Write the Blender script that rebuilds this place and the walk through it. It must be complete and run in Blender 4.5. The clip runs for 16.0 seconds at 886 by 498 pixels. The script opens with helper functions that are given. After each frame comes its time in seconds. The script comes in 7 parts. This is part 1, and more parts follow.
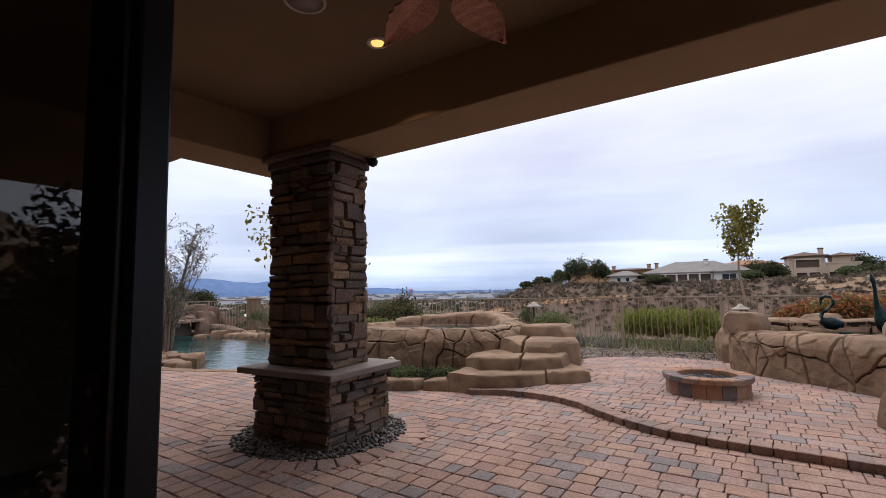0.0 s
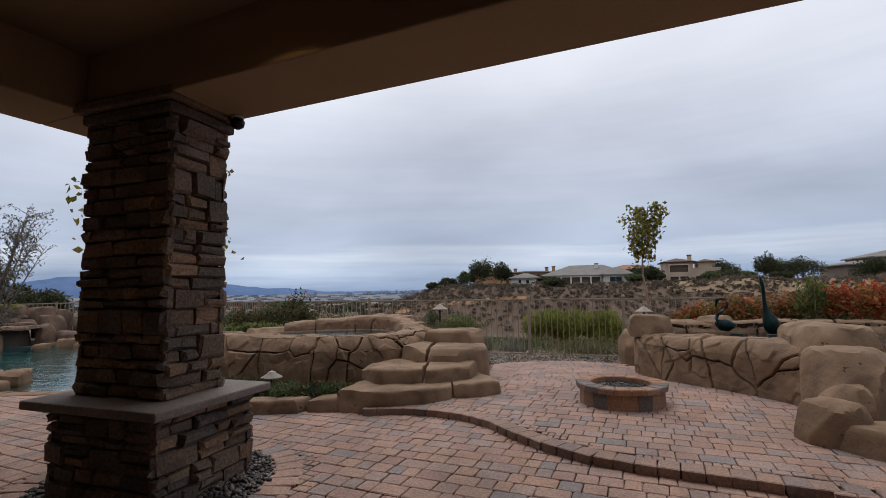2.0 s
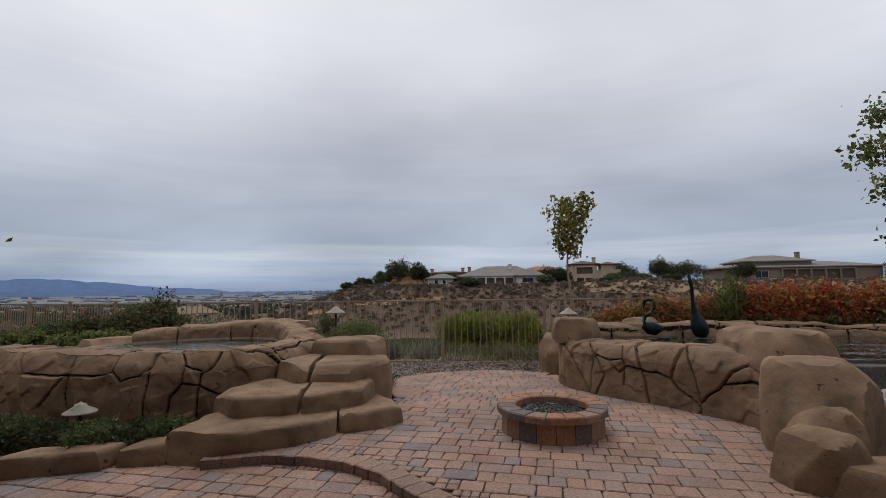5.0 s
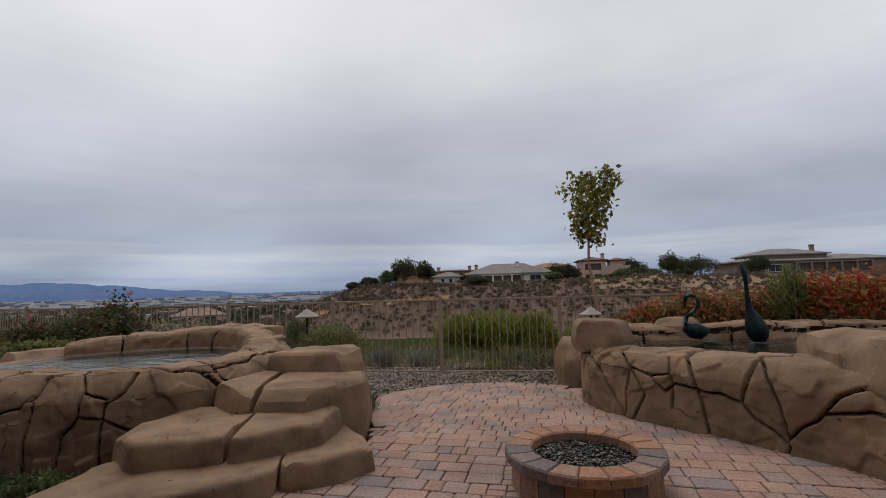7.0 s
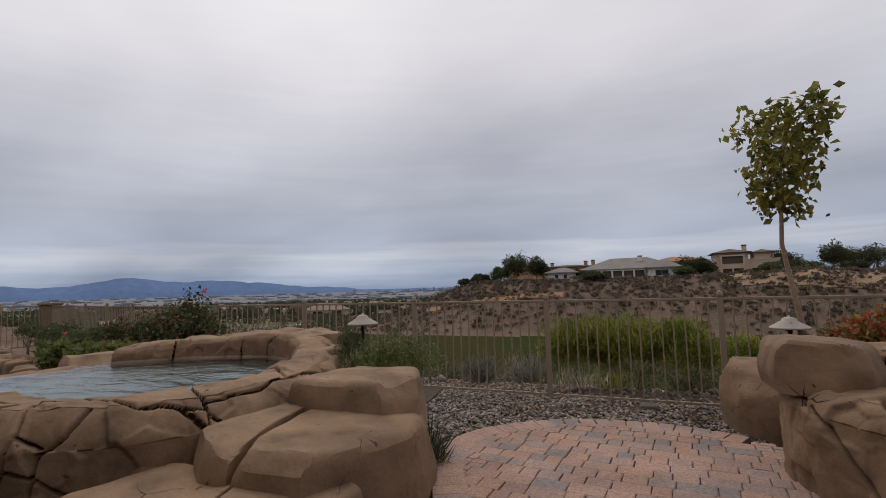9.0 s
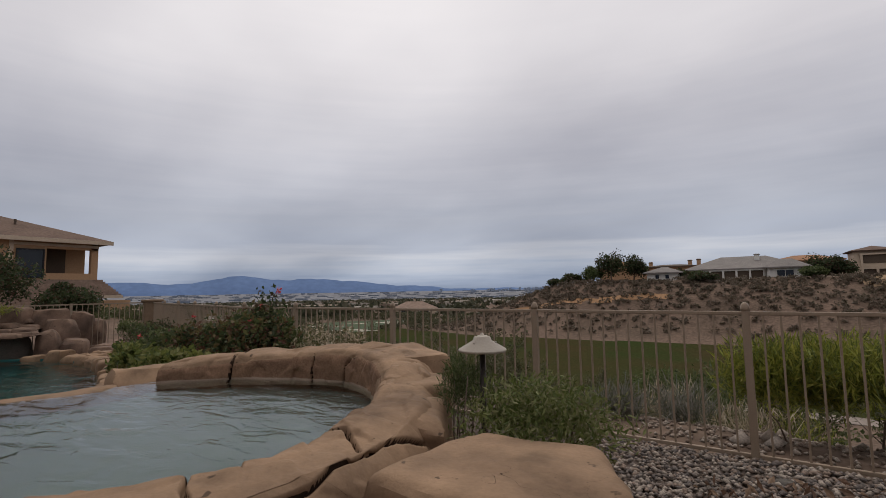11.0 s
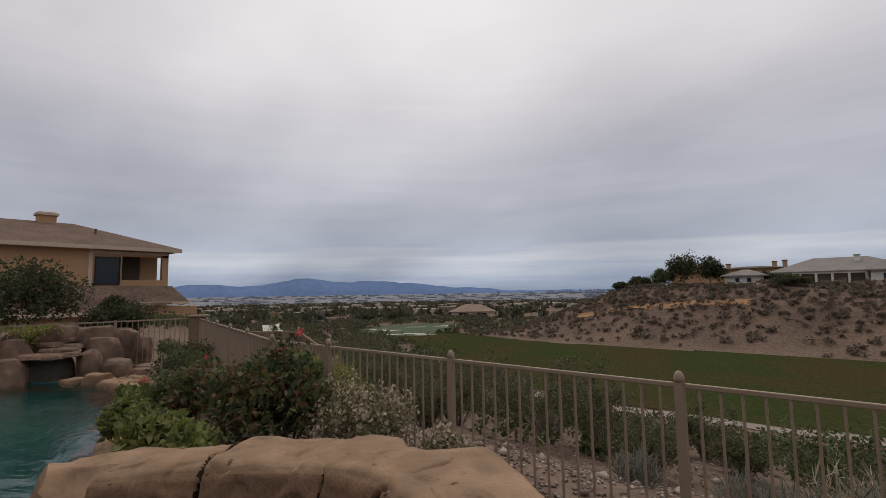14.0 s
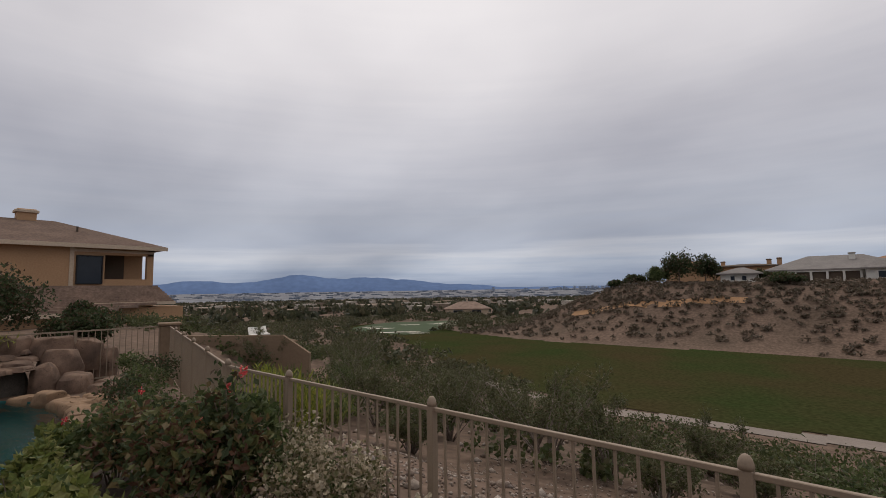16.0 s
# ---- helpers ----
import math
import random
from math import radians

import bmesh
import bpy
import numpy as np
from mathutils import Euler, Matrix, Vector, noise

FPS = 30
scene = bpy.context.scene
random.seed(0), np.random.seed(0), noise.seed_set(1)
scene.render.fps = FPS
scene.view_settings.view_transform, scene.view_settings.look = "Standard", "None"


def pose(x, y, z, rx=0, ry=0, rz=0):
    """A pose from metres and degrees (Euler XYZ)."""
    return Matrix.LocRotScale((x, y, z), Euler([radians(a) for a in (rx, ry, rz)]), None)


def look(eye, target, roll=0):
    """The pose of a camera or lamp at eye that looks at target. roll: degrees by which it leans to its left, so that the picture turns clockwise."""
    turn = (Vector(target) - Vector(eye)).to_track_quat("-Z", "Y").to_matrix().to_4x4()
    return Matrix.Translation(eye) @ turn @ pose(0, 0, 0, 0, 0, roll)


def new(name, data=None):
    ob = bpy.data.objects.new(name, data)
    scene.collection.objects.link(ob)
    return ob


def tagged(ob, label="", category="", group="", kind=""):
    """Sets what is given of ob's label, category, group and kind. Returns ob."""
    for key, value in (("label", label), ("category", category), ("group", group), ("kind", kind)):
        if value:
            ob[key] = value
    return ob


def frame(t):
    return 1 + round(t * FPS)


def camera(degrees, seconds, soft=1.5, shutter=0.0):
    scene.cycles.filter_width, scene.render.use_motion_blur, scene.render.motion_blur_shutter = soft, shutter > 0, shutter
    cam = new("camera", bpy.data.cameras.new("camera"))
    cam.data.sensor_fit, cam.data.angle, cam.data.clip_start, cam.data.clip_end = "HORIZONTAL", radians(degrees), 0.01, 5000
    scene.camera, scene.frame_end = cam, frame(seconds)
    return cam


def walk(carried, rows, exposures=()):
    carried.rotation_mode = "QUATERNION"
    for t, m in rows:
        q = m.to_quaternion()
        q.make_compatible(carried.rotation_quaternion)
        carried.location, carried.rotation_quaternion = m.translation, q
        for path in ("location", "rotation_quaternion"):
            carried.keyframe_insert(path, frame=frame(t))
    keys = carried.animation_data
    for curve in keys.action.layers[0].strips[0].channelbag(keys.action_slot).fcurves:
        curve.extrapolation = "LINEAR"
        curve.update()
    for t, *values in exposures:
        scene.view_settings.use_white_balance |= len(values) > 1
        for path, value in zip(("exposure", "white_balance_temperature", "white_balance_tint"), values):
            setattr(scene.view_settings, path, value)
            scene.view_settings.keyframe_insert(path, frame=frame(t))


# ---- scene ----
cam = camera(87.3, 16.0, soft=0.6)
PATH = [
    (0, (2.108, -12.306, 1.616), (1.098, -10.59, 1.8), -1.1),
    (0.5, (1.975, -12.1, 1.625), (1.024, -10.35, 1.806), -0.8),
    (1, (1.903, -11.843, 1.64), (1.045, -10.045, 1.822), -0.8),
    (1.5, (1.853, -11.649, 1.621), (1.09, -9.81, 1.805), -0.9),
    (2, (1.765, -11.386, 1.623), (1.114, -9.503, 1.804), -0.9),
    (2.5, (1.79, -11.139, 1.61), (1.231, -9.227, 1.794), -1.2),
    (3, (1.821, -10.892, 1.628), (1.325, -8.963, 1.809), -1.3),
    (3.5, (1.721, -10.665, 1.631), (1.268, -8.726, 1.811), -1.1),
    (4, (1.622, -10.462, 1.606), (1.245, -8.506, 1.787), -0.8),
    (4.5, (1.601, -10.204, 1.61), (1.292, -8.236, 1.789), -0.8),
    (7, (1.546, -8.516, 1.586), (1.208, -6.553, 1.758), -1.6),
    (7.5, (1.595, -8.036, 1.577), (1.132, -6.098, 1.744), -1.7),
    (8, (1.529, -7.585, 1.549), (0.954, -5.677, 1.716), -1.7),
    (8.5, (1.458, -7.12, 1.542), (0.787, -5.243, 1.708), -1.5),
    (9, (1.336, -6.668, 1.603), (0.538, -4.842, 1.773), -1.6),
    (9.5, (1.015, -6.287, 1.598), (0.094, -4.52, 1.776), -1.4),
    (11.8, (-0.32, -4.726, 1.692), (-1.522, -3.137, 1.868), -1.0),
    (12, (-0.441, -4.616, 1.708), (-1.668, -3.046, 1.886), -1.0),
    (12.5, (-0.698, -4.397, 1.842), (-1.959, -2.855, 2.026), -0.9),
    (13, (-0.837, -4.121, 1.919), (-2.122, -2.6, 2.103), -1.0),
    (13.5, (-0.95, -3.946, 2.05), (-2.252, -2.44, 2.236), -1.0),
    (14, (-1.1, -3.777, 2.089), (-2.411, -2.279, 2.277), -0.9),
    (14.5, (-1.188, -3.573, 2.105), (-2.499, -2.074, 2.288), -1.0),
    (15, (-1.274, -3.243, 2.223), (-2.582, -1.74, 2.399), -1.1),
    (15.5, (-1.453, -3.09, 2.272), (-2.754, -1.581, 2.447), -1.0),
    (16, (-1.663, -2.932, 2.371), (-2.958, -1.418, 2.544), -0.9),
]
walk(cam, [(t, look(eye, target, roll)) for t, eye, target, roll in PATH],
     ((0.0, 0.93, 6230, 12.5), (0.5, 0.67, 6220, 12), (1.0, 0.53, 6200, 11), (1.5, 0.44, 6220, 9.5), (2.5, 0.31, 6280, 7.5), (3.5, 0.2, 6330, 7.2), (4.7, 0.15, 6400, 7.2), (7.0, 0.1, 6530, 9), (9.5, 0.08, 6720, 10.5), (12.0, 0.08, 6850, 11), (16.0, 0.06, 6850, 11)))

# exposure follows the clip's camera as it leaves the shade
# ---- light ----
world = bpy.data.worlds.new("overcast_sky")
scene.world = world
world.use_nodes = True
wn, wl = world.node_tree.nodes, world.node_tree.links
wn.clear()
w_out = wn.new("ShaderNodeOutputWorld")
w_bg = wn.new("ShaderNodeBackground")
w_sky = wn.new("ShaderNodeTexSky")
w_sky.sky_type = "NISHITA"
w_sky.sun_disc = False
w_sky.sun_elevation = radians(59)
w_sky.sun_rotation = radians(-26.6)
w_co = wn.new("ShaderNodeTexCoord")
w_sep = wn.new("ShaderNodeSeparateXYZ")
wl.new(w_co.outputs["Generated"], w_sep.inputs[0])
# a cloud deck: the direction is spread on a flat layer overhead
w_add = wn.new("ShaderNodeMath"); w_add.operation = "ADD"; w_add.inputs[1].default_value = 0.30
wl.new(w_sep.outputs["Z"], w_add.inputs[0])
w_max = wn.new("ShaderNodeMath"); w_max.operation = "MAXIMUM"; w_max.inputs[1].default_value = 0.05
wl.new(w_add.outputs[0], w_max.inputs[0])
w_div = wn.new("ShaderNodeVectorMath"); w_div.operation = "DIVIDE"
w_cmb = wn.new("ShaderNodeCombineXYZ")
for k in range(3):
    wl.new(w_max.outputs[0], w_cmb.inputs[k])
wl.new(w_co.outputs["Generated"], w_div.inputs[0])
wl.new(w_cmb.outputs[0], w_div.inputs[1])
w_map = wn.new("ShaderNodeMapping")
w_map.inputs["Rotation"].default_value = (0, 0, radians(25))
w_map.inputs["Scale"].default_value = (0.75, 1.0, 0.0)
wl.new(w_div.outputs[0], w_map.inputs[0])
w_noise = wn.new("ShaderNodeTexNoise")
w_noise.inputs["Scale"].default_value = 1.15
w_noise.inputs["Detail"].default_value = 5
w_noise.inputs["Roughness"].default_value = 0.42
w_noise.inputs["Distortion"].default_value = 0.1
wl.new(w_map.outputs[0], w_noise.inputs["Vector"])
w_ramp = wn.new("ShaderNodeValToRGB")
w_ramp.color_ramp.elements[0].position, w_ramp.color_ramp.elements[0].color = 0.32, (0.545, 0.54, 0.585, 1)
w_ramp.color_ramp.elements[1].position, w_ramp.color_ramp.elements[1].color = 0.66, (0.81, 0.80, 0.835, 1)
wl.new(w_noise.outputs["Fac"], w_ramp.inputs[0])
# towards the horizon the deck turns blue-grey, with a pale gap above the hills
w_band = wn.new("ShaderNodeValToRGB")
cr = w_band.color_ramp
cr.elements[0].position, cr.elements[0].color = 0.0, (0.27, 0.36, 0.50, 1)
cr.elements[1].position, cr.elements[1].color = 1.0, (1, 1, 1, 1)
for p, c in ((0.02, (0.36, 0.46, 0.62, 1)), (0.045, (0.50, 0.59, 0.72, 1)), (0.075, (0.66, 0.715, 0.79, 1)), (0.10, (0.50, 0.565, 0.67, 1)),
             (0.15, (0.52, 0.57, 0.65, 1)), (0.26, (0.70, 0.73, 0.785, 1)), (0.42, (0.92, 0.925, 0.94, 1)), (0.6, (1.02, 1.02, 1.02, 1))):
    e = cr.elements.new(p)
    e.color = c
w_wob = wn.new("ShaderNodeMath"); w_wob.operation = "MULTIPLY_ADD"
w_wob.inputs[1].default_value = 0.06
wl.new(w_noise.outputs["Fac"], w_wob.inputs[0])
w_off = wn.new("ShaderNodeMath"); w_off.operation = "SUBTRACT"; w_off.inputs[1].default_value = 0.03
wl.new(w_sep.outputs["Z"], w_off.inputs[0])
w_smap = wn.new("ShaderNodeMapping")
w_smap.inputs["Scale"].default_value = (2.2, 2.2, 42.0)
wl.new(w_co.outputs["Generated"], w_smap.inputs[0])
w_streak = wn.new("ShaderNodeTexNoise")
w_streak.inputs["Scale"].default_value, w_streak.inputs["Detail"].default_value, w_streak.inputs["Roughness"].default_value = 1.3, 6, 0.55
wl.new(w_smap.outputs[0], w_streak.inputs["Vector"])
w_sw = wn.new("ShaderNodeMath"); w_sw.operation = "MULTIPLY_ADD"
w_sw.inputs[1].default_value = 0.075
wl.new(w_streak.outputs["Fac"], w_sw.inputs[0])
w_so = wn.new("ShaderNodeMath"); w_so.operation = "SUBTRACT"; w_so.inputs[1].default_value = 0.0375
wl.new(w_off.outputs[0], w_so.inputs[0])
wl.new(w_so.outputs[0], w_sw.inputs[2])
wl.new(w_sw.outputs[0], w_wob.inputs[2])
wl.new(w_wob.outputs[0], w_band.inputs[0])
w_mul = wn.new("ShaderNodeMix"); w_mul.data_type = "RGBA"; w_mul.blend_type = "MULTIPLY"
w_mul.inputs[0].default_value = 1.0
wl.new(w_ramp.outputs[0], w_mul.inputs[6])
wl.new(w_band.outputs[0], w_mul.inputs[7])
w_scale = wn.new("ShaderNodeMix"); w_scale.data_type = "RGBA"; w_scale.blend_type = "MULTIPLY"
w_scale.inputs[0].default_value = 1.0
w_scale.inputs[7].default_value = (10, 10, 10, 1)
wl.new(w_mul.outputs[2], w_scale.inputs[6])
w_mix = wn.new("ShaderNodeMix"); w_mix.data_type = "RGBA"
w_mix.inputs[0].default_value = 0.95
wl.new(w_sky.outputs[0], w_mix.inputs[6])
wl.new(w_scale.outputs[2], w_mix.inputs[7])
wl.new(w_mix.outputs[2], w_bg.inputs[0])
w_bg.inputs[1].default_value = 0.1
wl.new(w_bg.outputs[0], w_out.inputs[0])

sun = new("sun", bpy.data.lights.new("sun", "SUN"))
sun.data.energy, sun.data.angle, sun.data.color = 1.1, radians(35), (1.0, 0.96, 0.9)
sun.matrix_world = look((-7, 14, 26), (0, 0, 0))


# ---- materials ----
def material(name, base, rough=0.8, vary=0.25, scale=3.0, fine=60.0, bump=0.3, metal=0.0, second=None, per_object=0.0, per_island=0.0, spec=0.25, dist=0.01):
    """Base colour with broad stains, fine grain and relief; sizes in metres by object-free world positions."""
    m = bpy.data.materials.new(name)
    m.use_nodes = True
    n, l = m.node_tree.nodes, m.node_tree.links
    b = n["Principled BSDF"]
    geo = n.new("ShaderNodeNewGeometry")
    big = n.new("ShaderNodeTexNoise")
    big.inputs["Scale"].default_value, big.inputs["Detail"].default_value = scale, 5
    small = n.new("ShaderNodeTexNoise")
    small.inputs["Scale"].default_value, small.inputs["Detail"].default_value = fine, 4
    l.new(geo.outputs["Position"], big.inputs["Vector"])
    l.new(geo.outputs["Position"], small.inputs["Vector"])
    ramp = n.new("ShaderNodeValToRGB")
    two = second or tuple(c * (1 - vary) for c in base)
    ramp.color_ramp.elements[0].position, ramp.color_ramp.elements[0].color = 0.33, (*two, 1)
    ramp.color_ramp.elements[1].position, ramp.color_ramp.elements[1].color = 0.66, (*base, 1)
    l.new(big.outputs["Fac"], ramp.inputs[0])
    mix = n.new("ShaderNodeMix"); mix.data_type = "RGBA"; mix.blend_type = "MULTIPLY"
    mix.inputs[0].default_value = 1.0
    gr = n.new("ShaderNodeMapRange")
    gr.inputs["From Min"].default_value, gr.inputs["From Max"].default_value = 0.3, 0.7
    gr.inputs["To Min"].default_value, gr.inputs["To Max"].default_value = 1 - vary, 1 + vary * 0.6
    l.new(small.outputs["Fac"], gr.inputs["Value"])
    l.new(ramp.outputs[0], mix.inputs[6])
    l.new(gr.outputs[0], mix.inputs[7])
    col = mix.outputs[2]
    if per_object or per_island:
        src = n.new("ShaderNodeObjectInfo").outputs["Random"] if per_object else geo.outputs["Random Per Island"]
        pr = n.new("ShaderNodeMapRange")
        amt = per_object or per_island
        pr.inputs["To Min"].default_value, pr.inputs["To Max"].default_value = 1 - amt, 1 + amt
        l.new(src, pr.inputs["Value"])
        mx = n.new("ShaderNodeMix"); mx.data_type = "RGBA"; mx.blend_type = "MULTIPLY"
        mx.inputs[0].default_value = 1.0
        l.new(col, mx.inputs[6])
        l.new(pr.outputs[0], mx.inputs[7])
        col = mx.outputs[2]
    l.new(col, b.inputs["Base Color"])
    b.inputs["Roughness"].default_value = rough
    b.inputs["Metallic"].default_value = metal
    b.inputs["Specular IOR Level"].default_value = spec
    if bump:
        bp = n.new("ShaderNodeBump")
        bp.inputs["Strength"].default_value, bp.inputs["Distance"].default_value = bump, dist
        l.new(small.outputs["Fac"], bp.inputs["Height"])
        l.new(bp.outputs[0], b.inputs["Normal"])
    return m


def picked(name, colours, rough=0.85, island=False, fine=50.0, vary=0.3, bump=0.4, stain=2.5):
    """A material that picks one of several colours for each piece."""
    m = material(name, (1, 1, 1), rough, vary, stain, fine, bump)
    n, l = m.node_tree.nodes, m.node_tree.links
    b = n["Principled BSDF"]
    old = b.inputs["Base Color"].links[0].from_socket
    src = n.new("ShaderNodeNewGeometry").outputs["Random Per Island"] if island else n.new("ShaderNodeObjectInfo").outputs["Random"]
    r = n.new("ShaderNodeValToRGB")
    r.color_ramp.interpolation = "CONSTANT"
    for i, c in enumerate(colours):
        e = r.color_ramp.elements[i] if i < 2 else r.color_ramp.elements.new(i / len(colours))
        e.position, e.color = i / len(colours), (*c, 1)
    l.new(src, r.inputs[0])
    mx = n.new("ShaderNodeMix"); mx.data_type = "RGBA"; mx.blend_type = "MULTIPLY"
    mx.inputs[0].default_value = 1.0
    l.new(old, mx.inputs[6])
    l.new(r.outputs[0], mx.inputs[7])
    l.new(mx.outputs[2], b.inputs["Base Color"])
    return m


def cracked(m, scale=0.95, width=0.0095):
    """Adds carved cracks, darkened along their lines, to a rock material."""
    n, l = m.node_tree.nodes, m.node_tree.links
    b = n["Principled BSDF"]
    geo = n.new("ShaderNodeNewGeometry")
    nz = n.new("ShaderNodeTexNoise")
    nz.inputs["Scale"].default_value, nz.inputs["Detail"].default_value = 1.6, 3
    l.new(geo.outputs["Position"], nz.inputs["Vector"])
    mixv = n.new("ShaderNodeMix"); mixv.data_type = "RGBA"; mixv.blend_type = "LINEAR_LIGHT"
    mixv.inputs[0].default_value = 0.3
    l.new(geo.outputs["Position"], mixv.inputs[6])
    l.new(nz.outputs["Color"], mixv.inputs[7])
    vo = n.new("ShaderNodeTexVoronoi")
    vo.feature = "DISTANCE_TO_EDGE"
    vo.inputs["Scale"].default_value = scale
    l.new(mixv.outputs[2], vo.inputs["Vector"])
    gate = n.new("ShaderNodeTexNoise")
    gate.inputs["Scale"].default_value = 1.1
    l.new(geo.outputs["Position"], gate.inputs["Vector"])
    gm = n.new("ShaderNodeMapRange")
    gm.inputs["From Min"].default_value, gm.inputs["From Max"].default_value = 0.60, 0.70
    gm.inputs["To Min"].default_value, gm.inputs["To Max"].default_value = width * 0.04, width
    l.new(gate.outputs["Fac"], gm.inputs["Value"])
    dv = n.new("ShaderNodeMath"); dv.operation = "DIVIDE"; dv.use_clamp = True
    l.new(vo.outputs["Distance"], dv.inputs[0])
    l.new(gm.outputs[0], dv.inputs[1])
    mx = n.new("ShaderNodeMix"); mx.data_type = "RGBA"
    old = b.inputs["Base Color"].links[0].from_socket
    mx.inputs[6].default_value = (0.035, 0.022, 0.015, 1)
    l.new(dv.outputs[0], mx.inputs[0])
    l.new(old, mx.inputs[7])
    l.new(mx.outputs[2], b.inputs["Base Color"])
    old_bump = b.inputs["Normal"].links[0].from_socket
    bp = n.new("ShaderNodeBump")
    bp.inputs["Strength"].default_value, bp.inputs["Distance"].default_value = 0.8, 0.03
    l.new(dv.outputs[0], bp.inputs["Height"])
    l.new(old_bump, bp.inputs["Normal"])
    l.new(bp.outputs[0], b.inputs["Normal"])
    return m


def weathered(m):
    """Adds chipped relief, blotches and small dark pits to a rock material."""
    n, l = m.node_tree.nodes, m.node_tree.links
    b = n["Principled BSDF"]
    geo = n.new("ShaderNodeNewGeometry")
    mid = n.new("ShaderNodeTexNoise")
    mid.inputs["Scale"].default_value, mid.inputs["Detail"].default_value, mid.inputs["Roughness"].default_value = 3.8, 7, 0.52
    l.new(geo.outputs["Position"], mid.inputs["Vector"])
    tone = n.new("ShaderNodeValToRGB")
    for k, (p, v) in enumerate(((0.30, 0.62), (0.42, 0.88), (0.56, 1.04), (0.72, 1.24))):
        e = tone.color_ramp.elements[k] if k < 2 else tone.color_ramp.elements.new(p)
        e.position, e.color = p, (v, v, v * 0.99, 1)
    l.new(mid.outputs["Fac"], tone.inputs[0])
    pit = n.new("ShaderNodeTexNoise")
    pit.inputs["Scale"].default_value, pit.inputs["Detail"].default_value = 13, 3
    l.new(geo.outputs["Position"], pit.inputs["Vector"])
    pr = n.new("ShaderNodeMapRange")
    pr.inputs["From Min"].default_value, pr.inputs["From Max"].default_value = 0.69, 0.73
    pr.inputs["To Min"].default_value, pr.inputs["To Max"].default_value = 1.0, 0.35
    l.new(pit.outputs["Fac"], pr.inputs["Value"])
    src = b.inputs["Base Color"].links[0].from_socket
    for s in (tone.outputs[0], pr.outputs[0]):
        mx = n.new("ShaderNodeMix"); mx.data_type = "RGBA"; mx.blend_type = "MULTIPLY"
        mx.inputs[0].default_value = 1.0
        l.new(src, mx.inputs[6])
        l.new(s, mx.inputs[7])
        src = mx.outputs[2]
    l.new(src, b.inputs["Base Color"])
    old = b.inputs["Normal"].links[0].from_socket
    bp = n.new("ShaderNodeBump")
    bp.inputs["Strength"].default_value, bp.inputs["Distance"].default_value = 0.6, 0.05
    l.new(mid.outputs["Fac"], bp.inputs["Height"])
    l.new(old, bp.inputs["Normal"])
    l.new(bp.outputs[0], b.inputs["Normal"])
    return m


def foliage(name, colours, rough=0.6):
    m = picked(name, colours, rough, True, 40.0, 0.25, 0.0)
    n, l = m.node_tree.nodes, m.node_tree.links
    b = n["Principled BSDF"]
    tr = n.new("ShaderNodeBsdfTranslucent")
    l.new(b.inputs["Base Color"].links[0].from_socket, tr.inputs["Color"])
    mx = n.new("ShaderNodeMixShader")
    mx.inputs[0].default_value = 0.38
    l.new(b.outputs[0], mx.inputs[1])
    l.new(tr.outputs[0], mx.inputs[2])
    l.new(mx.outputs[0], n["Material Output"].inputs["Surface"])
    b.inputs["Specular IOR Level"].default_value = 0.25
    return m


PAVER_COLOURS = [(0.361, 0.232, 0.181), (0.331, 0.221, 0.181), (0.382, 0.246, 0.187), (0.316, 0.225, 0.194), (0.367, 0.235, 0.181), (0.346, 0.239, 0.198), (0.385, 0.236, 0.172), (0.246, 0.2, 0.189), (0.375, 0.235, 0.185), (0.323, 0.2, 0.161), (0.301, 0.221, 0.194), (0.353, 0.228, 0.181)]
M_PAVER = picked("tumbled_concrete_paver", PAVER_COLOURS, 0.85, False)
M_PAVER_FAR = picked("tumbled_concrete_paver_joined", PAVER_COLOURS, 0.85, True)
M_JOINT = material("joint_sand", (0.15, 0.115, 0.095), 0.95, 0.3, 4, 120)
M_KERB = picked("brown_kerb_brick", [(0.275, 0.186, 0.15), (0.31, 0.205, 0.16), (0.25, 0.183, 0.158), (0.33, 0.21, 0.157)], 0.85)
M_BRICK = picked("pit_brick", [(0.30, 0.17, 0.12), (0.36, 0.19, 0.11), (0.22, 0.16, 0.14), (0.17, 0.14, 0.13), (0.33, 0.21, 0.15)], 0.85)
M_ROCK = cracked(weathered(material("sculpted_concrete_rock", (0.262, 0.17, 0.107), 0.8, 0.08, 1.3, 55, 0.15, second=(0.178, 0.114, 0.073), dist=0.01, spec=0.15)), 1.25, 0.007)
# near-black colour painted into the joints as the shade deep inside them
M_CRACK = material("crack_shade", (0.045, 0.03, 0.022), 0.95, 0.3, 8, 90, 0.3, spec=0.0)
M_ROCK_WET = weathered(material("damp_rock_face", (0.25, 0.148, 0.094), 0.8, 0.2, 2.5, 60, 0.4, second=(0.16, 0.095, 0.062), spec=0.12))
wet_n, wet_l = M_ROCK_WET.node_tree.nodes, M_ROCK_WET.node_tree.links
wet_sep = wet_n.new("ShaderNodeSeparateXYZ")
wet_geo = wet_n.new("ShaderNodeNewGeometry")
wet_wave = wet_n.new("ShaderNodeTexNoise"); wet_wave.inputs["Scale"].default_value = 6
wet_add = wet_n.new("ShaderNodeMath"); wet_add.operation = "MULTIPLY_ADD"; wet_add.inputs[1].default_value = 0.03
wet_ramp = wet_n.new("ShaderNodeMapRange")
wet_ramp.inputs["From Min"].default_value, wet_ramp.inputs["From Max"].default_value = 0.824, 0.834
